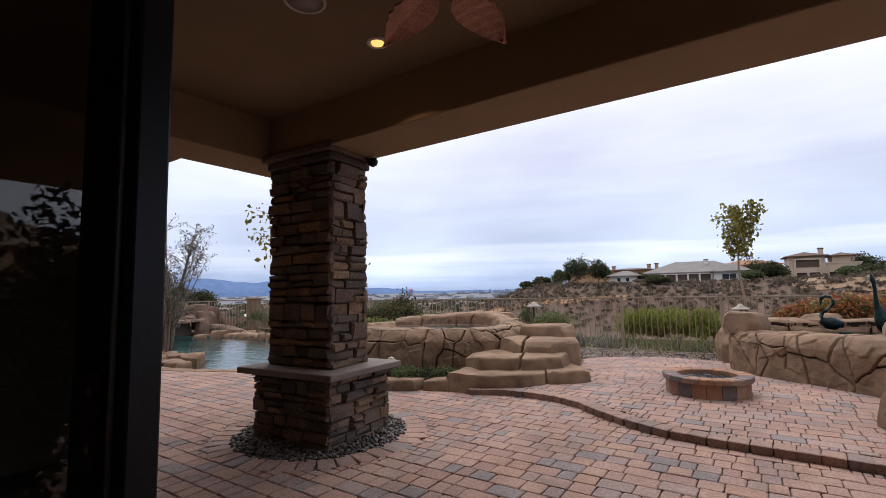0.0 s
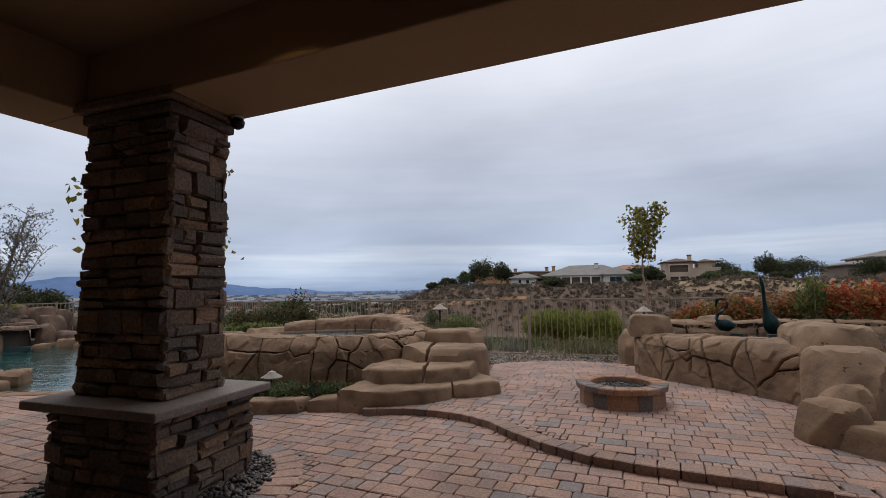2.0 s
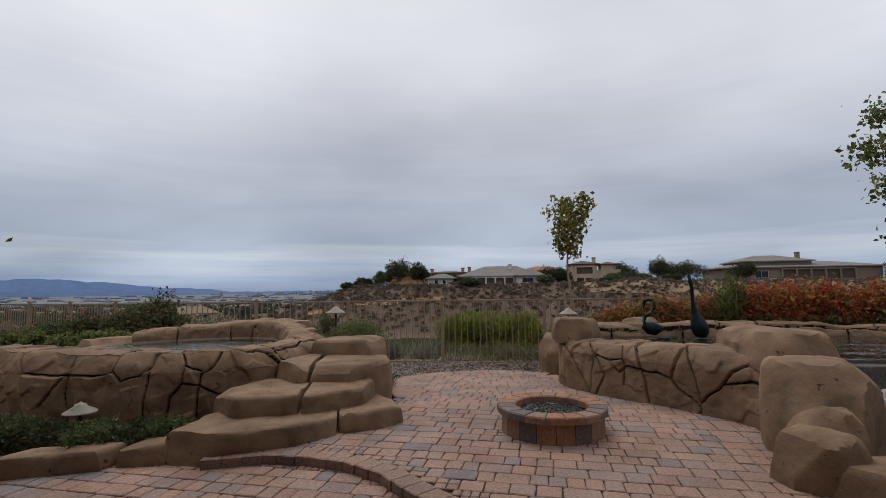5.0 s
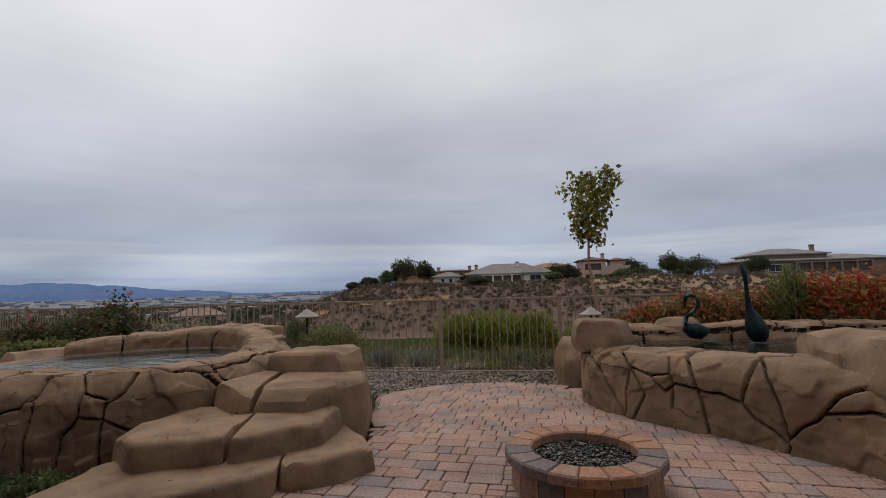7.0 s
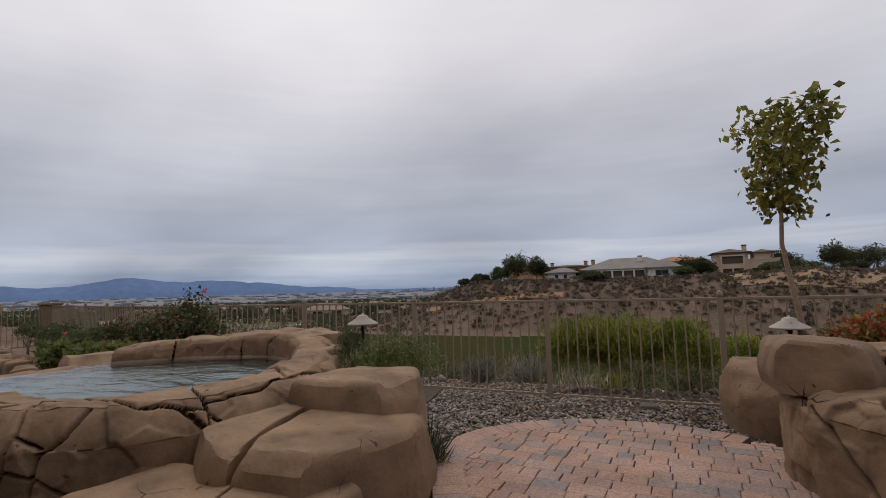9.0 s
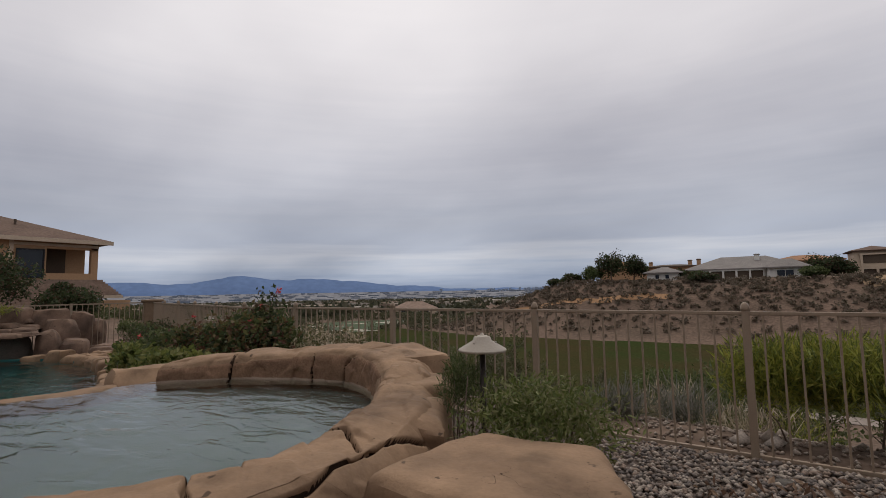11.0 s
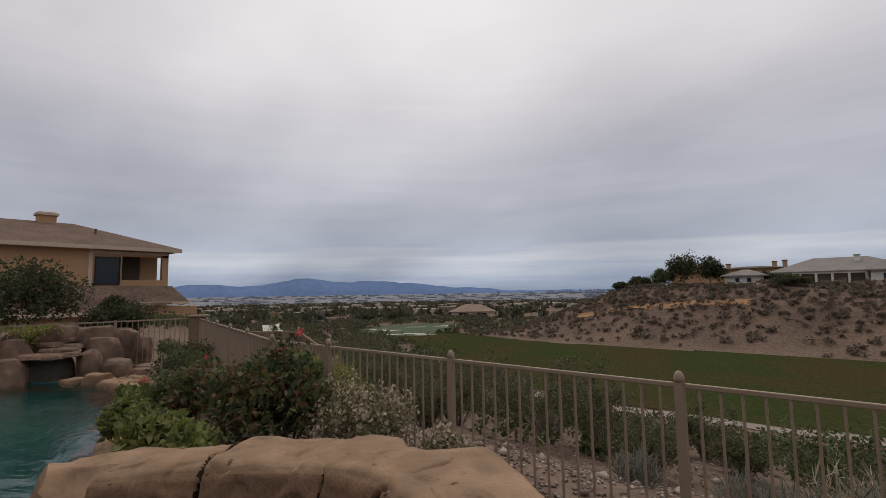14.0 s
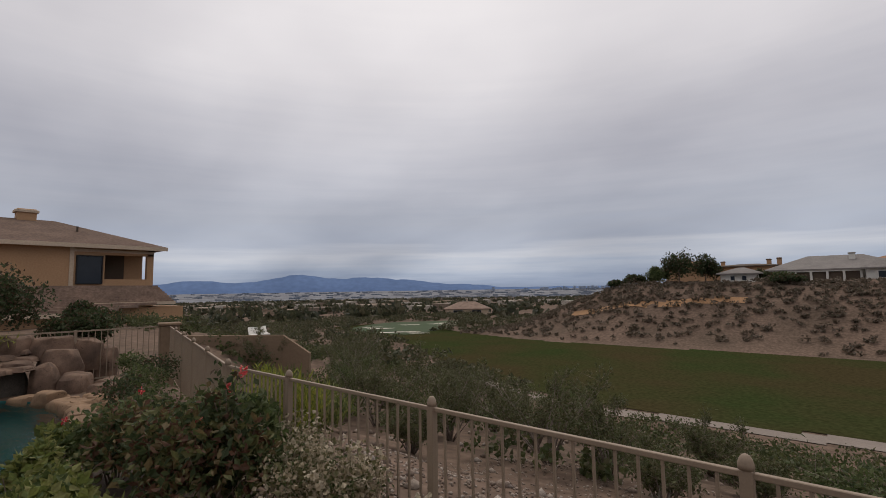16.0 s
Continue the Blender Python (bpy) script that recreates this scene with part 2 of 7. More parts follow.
wet_ramp.inputs["To Min"].default_value, wet_ramp.inputs["To Max"].default_value = 0.75, 0.0
wet_mix = wet_n.new("ShaderNodeMix"); wet_mix.data_type = "RGBA"
wet_mix.inputs[7].default_value = (0.40, 0.31, 0.24, 1)
wet_bsdf = wet_n["Principled BSDF"]
wet_l.new(wet_geo.outputs["Position"], wet_sep.inputs[0])
wet_l.new(wet_geo.outputs["Position"], wet_wave.inputs["Vector"])
wet_l.new(wet_wave.outputs["Fac"], wet_add.inputs[0])
wet_l.new(wet_sep.outputs["Z"], wet_add.inputs[2])
wet_l.new(wet_add.outputs[0], wet_ramp.inputs["Value"])
wet_l.new(wet_ramp.outputs[0], wet_mix.inputs[0])
wet_l.new(wet_bsdf.inputs["Base Color"].links[0].from_socket, wet_mix.inputs[6])
wet_l.new(wet_mix.outputs[2], wet_bsdf.inputs["Base Color"])
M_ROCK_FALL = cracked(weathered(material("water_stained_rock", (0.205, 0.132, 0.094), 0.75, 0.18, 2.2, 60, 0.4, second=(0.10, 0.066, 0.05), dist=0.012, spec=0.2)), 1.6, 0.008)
M_ROCK_DARK = material("wet_dark_rock_grotto_shade", (0.10, 0.085, 0.07), 0.5, 0.35, 3, 40, 0.5)
M_LEDGE = picked("ledge_stone_veneer", [(0.19, 0.135, 0.10), (0.25, 0.17, 0.115), (0.155, 0.125, 0.10), (0.29, 0.19, 0.125), (0.14, 0.112, 0.097), (0.21, 0.15, 0.118)], 0.9, False, 45, 0.4, 0.8)
M_MORTAR = material("dark_mortar", (0.06, 0.05, 0.045), 0.95)
M_CAP = material("chiselled_cap_stone", (0.23, 0.19, 0.165), 0.8, 0.25, 3, 60, 0.4)
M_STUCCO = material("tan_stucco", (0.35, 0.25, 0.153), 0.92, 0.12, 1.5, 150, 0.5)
# ceiling and roofs: the tan stucco's hue, about three tenths darker
M_STUCCO_DARK = material("dark_tan_stucco", (0.25, 0.18, 0.11), 0.92, 0.12, 1.5, 150, 0.4)
M_GRAVEL = picked("river_gravel", [(0.29, 0.24, 0.20), (0.19, 0.155, 0.135), (0.38, 0.32, 0.265), (0.13, 0.11, 0.10), (0.25, 0.185, 0.145)], 0.8, True)
M_RUBBLE = picked("slope_rubble", [(0.25, 0.19, 0.15), (0.32, 0.26, 0.21), (0.19, 0.14, 0.11), (0.38, 0.32, 0.27)], 0.9, True)
M_PEBBLE = material("pale_grey_pebble", (0.36, 0.33, 0.31), 0.7, 0.2, 6, 60, 0.2)
M_DARKGRAVEL = picked("dark_gravel", [(0.10, 0.095, 0.09), (0.16, 0.145, 0.135), (0.07, 0.065, 0.065), (0.22, 0.19, 0.17)], 0.7, True)
M_LAVA = picked("lava_glass", [(0.035, 0.034, 0.033), (0.09, 0.085, 0.08), (0.25, 0.24, 0.225), (0.06, 0.056, 0.052), (0.13, 0.12, 0.11)], 0.4, True)
M_FENCE = material("tan_powder_coat", (0.27, 0.205, 0.148), 0.55, 0.08, 3, 90, 0.05)
M_LAMP = material("beige_painted_metal", (0.42, 0.37, 0.31), 0.5, 0.1, 6, 90, 0.1)
M_DARKPOST = material("dark_bronze_metal", (0.06, 0.05, 0.045), 0.5, 0.2, 6, 90, 0.1, 0.6)
M_BLACK = material("black_aluminium", (0.012, 0.011, 0.011), 0.35, 0.2, 6, 90, 0.05)
M_COPPER = material("aged_copper_plate", (0.14, 0.08, 0.055), 0.45, 0.3, 12, 90, 0.1, 0.7)
M_STEEL = material("screw_steel", (0.4, 0.36, 0.32), 0.3, 0.1, 6, 90, 0.0, 1.0)
M_WHITE = material("white_enamel", (0.62, 0.58, 0.52), 0.4, 0.05, 6, 90, 0.05)
M_SPEAKER = material("speaker_grille", (0.35, 0.32, 0.28), 0.7, 0.2, 6, 300, 0.3)
M_FANLEAF = material("carved_wood_fan_blade", (0.55, 0.28, 0.20), 0.55, 0.3, 4, 60, 0.3)
M_BRONZE = material("verdigris_bronze", (0.022, 0.045, 0.045), 0.45, 0.5, 7, 50, 0.4, 0.75, second=(0.012, 0.018, 0.02))
M_SOIL = material("dark_planting_soil", (0.09, 0.065, 0.05), 0.95, 0.4, 5, 70, 0.6)
M_DESERT = material("desert_ground", (0.165, 0.114, 0.086), 0.95, 0.35, 0.12, 2.5, 0.5, second=(0.115, 0.083, 0.062), dist=0.1, spec=0.05)
M_TURF = material("fairway_turf", (0.034, 0.046, 0.016), 0.9, 0.3, 0.09, 3, 0.3, second=(0.052, 0.042, 0.02), spec=0.0)
M_GREEN = material("putting_green_turf", (0.042, 0.066, 0.024), 0.9, 0.12, 0.10, 6, 0.2)
M_SANDTRAP = material("bunker_sand", (0.62, 0.56, 0.47), 0.95, 0.1, 0.5, 6, 0.2)
M_PATH = material("cart_path_concrete", (0.23, 0.19, 0.16), 0.9, 0.12, 0.5, 8, 0.2)
M_BARK = material("grey_bark", (0.20, 0.15, 0.115), 0.9, 0.3, 12, 80, 0.5)
M_TRUNK = material("pale_tan_trunk", (0.33, 0.23, 0.16), 0.85, 0.25, 10, 70, 0.4)
M_TWIG = material("dry_twig", (0.24, 0.19, 0.16), 0.9, 0.3, 12, 80, 0.2)
M_PLASTER_POOL = material("pool_plaster", (0.028, 0.125, 0.12), 0.8, 0.15, 1.2, 30, 0.1)
M_SPA_PLASTER = material("spa_plaster", (0.115, 0.165, 0.148), 0.8, 0.15, 1.2, 30, 0.1)
M_POND = material("dark_pond_liner", (0.03, 0.03, 0.022), 0.6, 0.3, 2, 30, 0.1)
# distance haze is painted into the mountains' blue base colour
M_MOUNT = material("haze_tinted_mountain", (0.115, 0.175, 0.31), 1.0, 0.10, 0.004, 0.02, 0.0, spec=0.0)
M_INTERIOR = material("interior_plaster", (0.35, 0.27, 0.19), 0.9, 0.1, 2, 60, 0.1)
L_OLIVE = foliage("olive_leaves", [(0.085, 0.115, 0.04), (0.12, 0.145, 0.055), (0.06, 0.085, 0.03), (0.14, 0.155, 0.07)])
L_DARK = foliage("dark_leaves", [(0.035, 0.055, 0.02), (0.055, 0.075, 0.03), (0.075, 0.09, 0.04), (0.09, 0.06, 0.035)])
L_GRASSY = foliage("yellow_green_blades", [(0.27, 0.29, 0.05), (0.21, 0.24, 0.045), (0.34, 0.33, 0.07), (0.13, 0.16, 0.04)])
L_LIME = foliage("lime_leaves", [(0.20, 0.22, 0.06), (0.15, 0.18, 0.05), (0.25, 0.25, 0.09), (0.09, 0.12, 0.04)])
L_TREE = foliage("yellowing_leaves", [(0.28, 0.25, 0.05), (0.20, 0.20, 0.045), (0.36, 0.29, 0.07), (0.12, 0.13, 0.035)])
L_RED = foliage("red_autumn_leaves", [(0.42, 0.085, 0.04), (0.50, 0.17, 0.06), (0.33, 0.06, 0.03), (0.52, 0.28, 0.09), (0.22, 0.19, 0.05), (0.48, 0.12, 0.05)])
L_GOLD = foliage("orange_gold_leaves", [(0.36, 0.21, 0.07), (0.28, 0.18, 0.06), (0.30, 0.11, 0.05), (0.18, 0.16, 0.05), (0.12, 0.12, 0.04)])
L_BUFF = foliage("dry_flower_heads", [(0.44, 0.37, 0.26), (0.33, 0.27, 0.17), (0.54, 0.46, 0.34), (0.15, 0.14, 0.065)])
L_SILVER = foliage("silver_brush", [(0.22, 0.22, 0.19), (0.16, 0.16, 0.12), (0.27, 0.25, 0.21), (0.10, 0.11, 0.07)])
L_CREOSOTE = foliage("creosote_leaves", [(0.10, 0.11, 0.045), (0.13, 0.135, 0.065), (0.08, 0.09, 0.038), (0.16, 0.145, 0.08)])
L_ROSE = foliage("rose_leaves", [(0.05, 0.07, 0.028), (0.08, 0.10, 0.038), (0.15, 0.11, 0.05), (0.14, 0.14, 0.055), (0.13, 0.065, 0.04)])
L_DESERT = foliage("desert_brush", [(0.148, 0.116, 0.083), (0.168, 0.128, 0.095), (0.122, 0.102, 0.068), (0.185, 0.14, 0.106)])
L_FLOWER = foliage("rose_petals", [(0.65, 0.10, 0.10), (0.75, 0.20, 0.18), (0.55, 0.05, 0.06)])


def water(name, tint, ripple=0.25, scale=2.2):
    m = bpy.data.materials.new(name)
    m.use_nodes = True
    n, l = m.node_tree.nodes, m.node_tree.links
    b = n["Principled BSDF"]
    b.inputs["Base Color"].default_value = (*tint, 1)
    b.inputs["Roughness"].default_value = 0.03
    b.inputs["IOR"].default_value = 1.33
    b.inputs["Transmission Weight"].default_value = 1.0
    geo = n.new("ShaderNodeNewGeometry")
    mp = n.new("ShaderNodeMapping")
    mp.inputs["Scale"].default_value = (0.8, 1.6, 1.0)
    l.new(geo.outputs["Position"], mp.inputs[0])
    t = n.new("ShaderNodeTexNoise")
    t.inputs["Scale"].default_value, t.inputs["Detail"].default_value, t.inputs["Distortion"].default_value = scale, 4, 0.8
    l.new(mp.outputs[0], t.inputs["Vector"])
    bp = n.new("ShaderNodeBump")
    bp.inputs["Strength"].default_value, bp.inputs["Distance"].default_value = ripple, 0.08
    l.new(t.outputs["Fac"], bp.inputs["Height"])
    l.new(bp.outputs[0], b.inputs["Normal"])
    return m


M_WATER = water("pool_water", (0.75, 0.95, 0.95), 0.35)
M_SPAWATER = water("spa_water", (0.85, 0.95, 0.93), 0.3, 3.5)
M_GLASS = bpy.data.materials.new("door_glass")
M_GLASS.use_nodes = True
M_GLASS.node_tree.nodes["Principled BSDF"].inputs["Base Color"].default_value = (0.13, 0.125, 0.115, 1)
M_GLASS.node_tree.nodes["Principled BSDF"].inputs["Roughness"].default_value = 0.02
M_GLASS.node_tree.nodes["Principled BSDF"].inputs["Transmission Weight"].default_value = 1.0
M_WINDOW = material("dark_window_glass", (0.02, 0.024, 0.03), 0.08, 0.1, 2, 30, 0.0)
M_GLOW = bpy.data.materials.new("warm_lamp_glow")
M_GLOW.use_nodes = True
M_GLOW.node_tree.nodes["Principled BSDF"].inputs["Emission Color"].default_value = (1.0, 0.42, 0.10, 1)
M_GLOW.node_tree.nodes["Principled BSDF"].inputs["Emission Strength"].default_value = 0.9


# ---- building helpers ----
def mesh_of(name, verts, faces, smooth=False):
    me = bpy.data.meshes.new(name)
    me.from_pydata([tuple(map(float, v)) for v in verts], [], [tuple(map(int, f)) for f in faces])
    if smooth:
        me.polygons.foreach_set("use_smooth", [True] * len(me.polygons))
    me.update()
    return me


def part(name, me, mat, parent=None, label="", at=None):
    """Links a mesh (or bmesh) as one object under a thing or a part."""
    if isinstance(me, bmesh.types.BMesh):
        bm = me
        me = bpy.data.meshes.new(name)
        bm.to_mesh(me)
        bm.free()
    if not me.materials:
        me.materials.append(mat)
    ob = new(name, me)
    if at is not None:
        ob.matrix_basis = at
    if parent is not None:
        ob.parent = parent
    if label:
        ob["label"] = label
    return ob


def thing(name, at, label, category, group="", kind=""):
    ob = new(name)
    ob.empty_display_size = 0.1
    ob.matrix_basis = at if isinstance(at, Matrix) else pose(*at)
    return tagged(ob, label, category, group, kind)


def box(x0, x1, y0, y1, z0, z1, bevel=0.0, seg=2):
    bm = bmesh.new()
    bmesh.ops.create_cube(bm, size=1)
    for v in bm.verts:
        v.co = Vector(((x0 + x1) / 2 + v.co.x * (x1 - x0), (y0 + y1) / 2 + v.co.y * (y1 - y0), (z0 + z1) / 2 + v.co.z * (z1 - z0)))
    if bevel:
        bmesh.ops.bevel(bm, geom=bm.edges[:], offset=bevel, segments=seg, affect="EDGES", profile=0.5)
    return bm


def lathe(profile, n=24, smooth=True):
    """Turns (radius, height) pairs about z."""
    vs, fs = [], []
    for r, z in profile:
        for i in range(n):
            a = 2 * math.pi * i / n
            vs.append((r * math.cos(a), r * math.sin(a), z))
    for j in range(len(profile) - 1):
        for i in range(n):
            k = (i + 1) % n
            fs.append((j * n + i, j * n + k, (j + 1) * n + k, (j + 1) * n + i))
    fs.append(tuple(range(n))[::-1])
    fs.append(tuple((len(profile) - 1) * n + i for i in range(n)))
    return mesh_of("turned", vs, fs, smooth)


def tube(paths, sides=6):
    """One mesh of round tapered tubes; each path is a list of (point, radius)."""
    vs, fs = [], []
    for path in paths:
        base = len(vs)
        for i, (p, r) in enumerate(path):
            p = Vector(p)
            a, b = Vector(path[max(i - 1, 0)][0]), Vector(path[min(i + 1, len(path) - 1)][0])
            d = (b - a).normalized() if (b - a).length > 1e-6 else Vector((0, 0, 1))
            u = d.orthogonal().normalized()
            w = d.cross(u)
            for k in range(sides):
                g = 2 * math.pi * k / sides
                vs.append(p + (u * math.cos(g) + w * math.sin(g)) * r)
        for i in range(len(path) - 1):
            for k in range(sides):
                q = (k + 1) % sides
                fs.append((base + i * sides + k, base + i * sides + q, base + (i + 1) * sides + q, base + (i + 1) * sides + k))
        fs.append(tuple(base + k for k in range(sides))[::-1])
        fs.append(tuple(base + (len(path) - 1) * sides + k for k in range(sides)))
    return mesh_of("tube", vs, fs, True)


def resample(outline, n, smooth=2):
    pts = [Vector((*p, 0)) for p in outline]
    per = [(pts[(i + 1) % len(pts)] - pts[i]).length for i in range(len(pts))]
    total, out = sum(per), []
    for k in range(n):
        d = total * k / n
        i = 0
        while d > per[i]:
            d -= per[i]
            i += 1
        out.append(pts[i].lerp(pts[(i + 1) % len(pts)], d / per[i]))
    for _ in range(smooth):
        out = [(out[k - 1] + out[k] * 2 + out[(k + 1) % n]) / 4 for k in range(n)]
    return out


def ring_of(outline, n, joints=()):
    """The outline in n points, with a 0 to 1 share of free (not jointed) side at each."""
    pts = [Vector((*p, 0)) for p in outline]
    per = [(pts[(i + 1) % len(pts)] - pts[i]).length for i in range(len(pts))]
    total, out, free = sum(per), [], []
    for k in range(n):
        d = total * k / n
        i = 0
        while d > per[i]:
            d -= per[i]
            i += 1
        out.append(pts[i].lerp(pts[(i + 1) % len(pts)], d / per[i]))
        free.append(0.0 if i in joints else 1.0)
    for _ in range(1):
        out = [(out[k - 1] + out[k] * 3 + out[(k + 1) % n]) / 5 for k in range(n)]
    for _ in range(2):
        free = [(free[k - 1] + free[k] * 2 + free[(k + 1) % n]) / 4 for k in range(n)]
    return out, free


def rock_mesh(outline, z0, z1, rnd=0.1, amp=0.04, joints=(), lean=(0, 0), bulge=0.03, seed=0.0, n=60, tilt=(0, 0), freq=1.3, side=8, facets=15, cut=(0.84, 0.96)):
    """A rounded boulder over an outline: straight-ish flanks, a rounded shoulder and an uneven top."""
    ring, free = ring_of(outline, n, joints)
    c = sum(ring, Vector()) / n
    size = min((p - c).length for p in ring)
    rnd = min(rnd, size * 0.7, (z1 - z0) * 0.8)
    rows = [(0, j / side) for j in range(side + 1)] + [(a, 1) for a in (25, 50, 72, 90)]
    vs, fs = [], []
    for a, h in rows:
        for p, fr in zip(ring, free):
            r = rnd * (0.25 + 0.75 * fr)
            if a:
                off, z = -r * (1 - math.cos(radians(a))), z1 - r + r * math.sin(radians(a))
            else:
                off, z = bulge * fr * math.sin(math.pi * h), z0 + (z1 - r - z0) * h
            d = p - c
            L = max(d.length, 1e-4)
            q = c + d * max((L + off - 0.006) / L, 0.1)
            u = (z - z0) / (z1 - z0)
            vs.append(Vector((q.x + lean[0] * u, q.y + lean[1] * u, z)))
    base = len(vs) - n
    for f in (0.66, 0.33):
        for k in range(n):
            q = vs[base + k]
            cc = Vector((c.x + lean[0], c.y + lean[1], q.z))
            vs.append(cc + (q - cc) * f + Vector((0, 0, rnd * 0.12 * (1 - f))))
    vs.append(Vector((c.x + lean[0], c.y + lean[1], z1 + rnd * 0.1)))
    rg = random.Random(int(seed * 10) + 3)
    mid = Vector((c.x + lean[0] * 0.5, c.y + lean[1] * 0.5, z0 + (z1 - z0) * 0.35))
    for _ in range(facets):
        nrm = Vector((rg.gauss(0, 1), rg.gauss(0, 1), rg.uniform(-0.35, 1.0))).normalized()
        far = max(nrm.dot(v - mid) for v in vs)
        lim = far * rg.uniform(*cut)
        for v in vs:
            o = nrm.dot(v - mid) - lim
            if o > 0:
                v -= nrm * o
    for v in vs:
        w = noise.noise_vector(v * freq + Vector((seed, seed * 1.7, 0))) * amp + noise.noise_vector(v * freq * 2.7 + Vector((seed, 0, seed))) * amp * 0.45
        u = (v.z - z0) / (z1 - z0)
        v += w * (0.3 + 0.7 * u)
        v.z += (tilt[0] * (v.x - c.x) + tilt[1] * (v.y - c.y)) * u
    R = len(rows) + 2
    for j in range(R - 1):
        for k in range(n):
            q = (k + 1) % n
            fs.append((j * n + k, j * n + q, (j + 1) * n + q, (j + 1) * n + k))
    last = (R - 1) * n
    for k in range(n):
        fs.append((last + k, last + (k + 1) % n, len(vs) - 1))
    me = mesh_of("rock", vs, fs, True)
    me.set_sharp_from_angle(angle=radians(26))
    return me


def rock(name, parent, outline, z0, z1, mat=None, label="", **kw):
    area = sum(outline[i - 1][0] * outline[i][1] - outline[i][0] * outline[i - 1][1] for i in range(len(outline)))
    if area < 0:
        outline = outline[::-1]
    return part(name, rock_mesh(outline, z0, z1, **kw), mat or M_ROCK, parent, label)


def leaf_mesh(centres, size, seed=0, aspect=0.5, droop=0.0, up=0.0, vary=0.4):
    """Folded leaves, one island each, at the given places."""
    rng = np.random.default_rng(seed)
    c = np.asarray(centres, float)
    n = len(c)
    d = rng.normal(size=(n, 3))
    d[:, 2] += up - droop
    d /= np.linalg.norm(d, axis=1)[:, None]
    r = rng.normal(size=(n, 3))
    s = np.cross(d, r)
    s /= np.linalg.norm(s, axis=1)[:, None]
    t = np.cross(d, s)
    L = size * (1 + vary * rng.uniform(-1, 1, n))[:, None]
    W = L * aspect * 0.5
    v = np.stack([c, c + d * L * 0.5 + s * W + t * W * 0.35, c + d * L, c + d * L * 0.5 - s * W + t * W * 0.35], 1).reshape(-1, 3)
    k = np.arange(n)[:, None] * 4
    f = np.concatenate([k + np.array([[0, 1, 2]]), k + np.array([[0, 2, 3]])], 0)
    return mesh_of("leaves", v, f)


def blob_points(n, centre, radii, seed=0, shell=0.45, lumps=7):
    """Points in an uneven, lumpy crown."""
    rng = np.random.default_rng(seed)
    d = rng.normal(size=(lumps, 3))
    d /= np.linalg.norm(d, axis=1)[:, None]
    d[:, 2] = np.abs(d[:, 2]) * 0.9 - 0.15
    lc = d * rng.uniform(0.35, 0.75, (lumps, 1))
    lr = rng.uniform(0.28, 0.55, lumps)
    w = rng.integers(0, lumps, n)
    q = rng.normal(size=(n, 3))
    q /= np.linalg.norm(q, axis=1)[:, None]
    q *= (shell + (1 - shell) * rng.uniform(0, 1, n) ** 0.6)[:, None]
    p = lc[w] + q * lr[w][:, None]
    return p * np.array(radii) + np.array(centre)


def curve_at(pts, u):
    """Smooth (Catmull-Rom) point of a line at station u."""
    i = min(max(int(u), 0), len(pts) - 2)
    t = u - i
    p0, p1, p2, p3 = (np.array(pts[min(max(i + k, 0), len(pts) - 1)], float) for k in (-1, 0, 1, 2))
    return 0.5 * (2 * p1 + (p2 - p0) * t + (2 * p0 - 5 * p1 + 4 * p2 - p3) * t * t + (3 * p1 - p0 - 3 * p2 + p3) * t ** 3)


def scattered_cells(S2, Q2, s, q, qf, rg, rim, cell):
    """Each grid point's stone, and its distance from the nearest joint, for stones scattered at random."""
    seeds = []
    lo = max(qf - rim, 0.1)
    rows = max(int(round(lo / (cell * 0.8))), 1)
    for k in range(rows):
        x = rg.uniform(0, cell)
        while x < s[-1]:
            seeds.append((x, lo * (k + 0.5) / rows + rg.uniform(-0.12, 0.12)))
            x += cell * rg.uniform(0.6, 1.5)
    x = rg.uniform(0, 0.3)
    n_low = len(seeds)
    while x < s[-1]:
        for qq in np.arange(lo + rim + 0.02, q[-1], 0.12):
            seeds.append((x, qq))
        x += cell * rg.uniform(0.75, 1.6)
    seeds = np.array(seeds)
    owner = np.arange(len(seeds))
    for k in range(n_low, len(seeds)):
        if k > n_low and seeds[k, 0] == seeds[k - 1, 0]:
            owner[k] = owner[k - 1]
    best, own, second = np.full(S2.shape, 1e9), np.zeros(S2.shape, int), np.full(S2.shape, 1e9)
    for (a, b), o in zip(seeds, owner):
        d = np.hypot(S2 - a, Q2 - b)
        own[d < best] = o
        best = np.minimum(best, d)
    for (a, b), o in zip(seeds, owner):
        second = np.minimum(second, np.where(own == o, 1e9, np.hypot(S2 - a, Q2 - b)))
    return own, (second - best) / 2


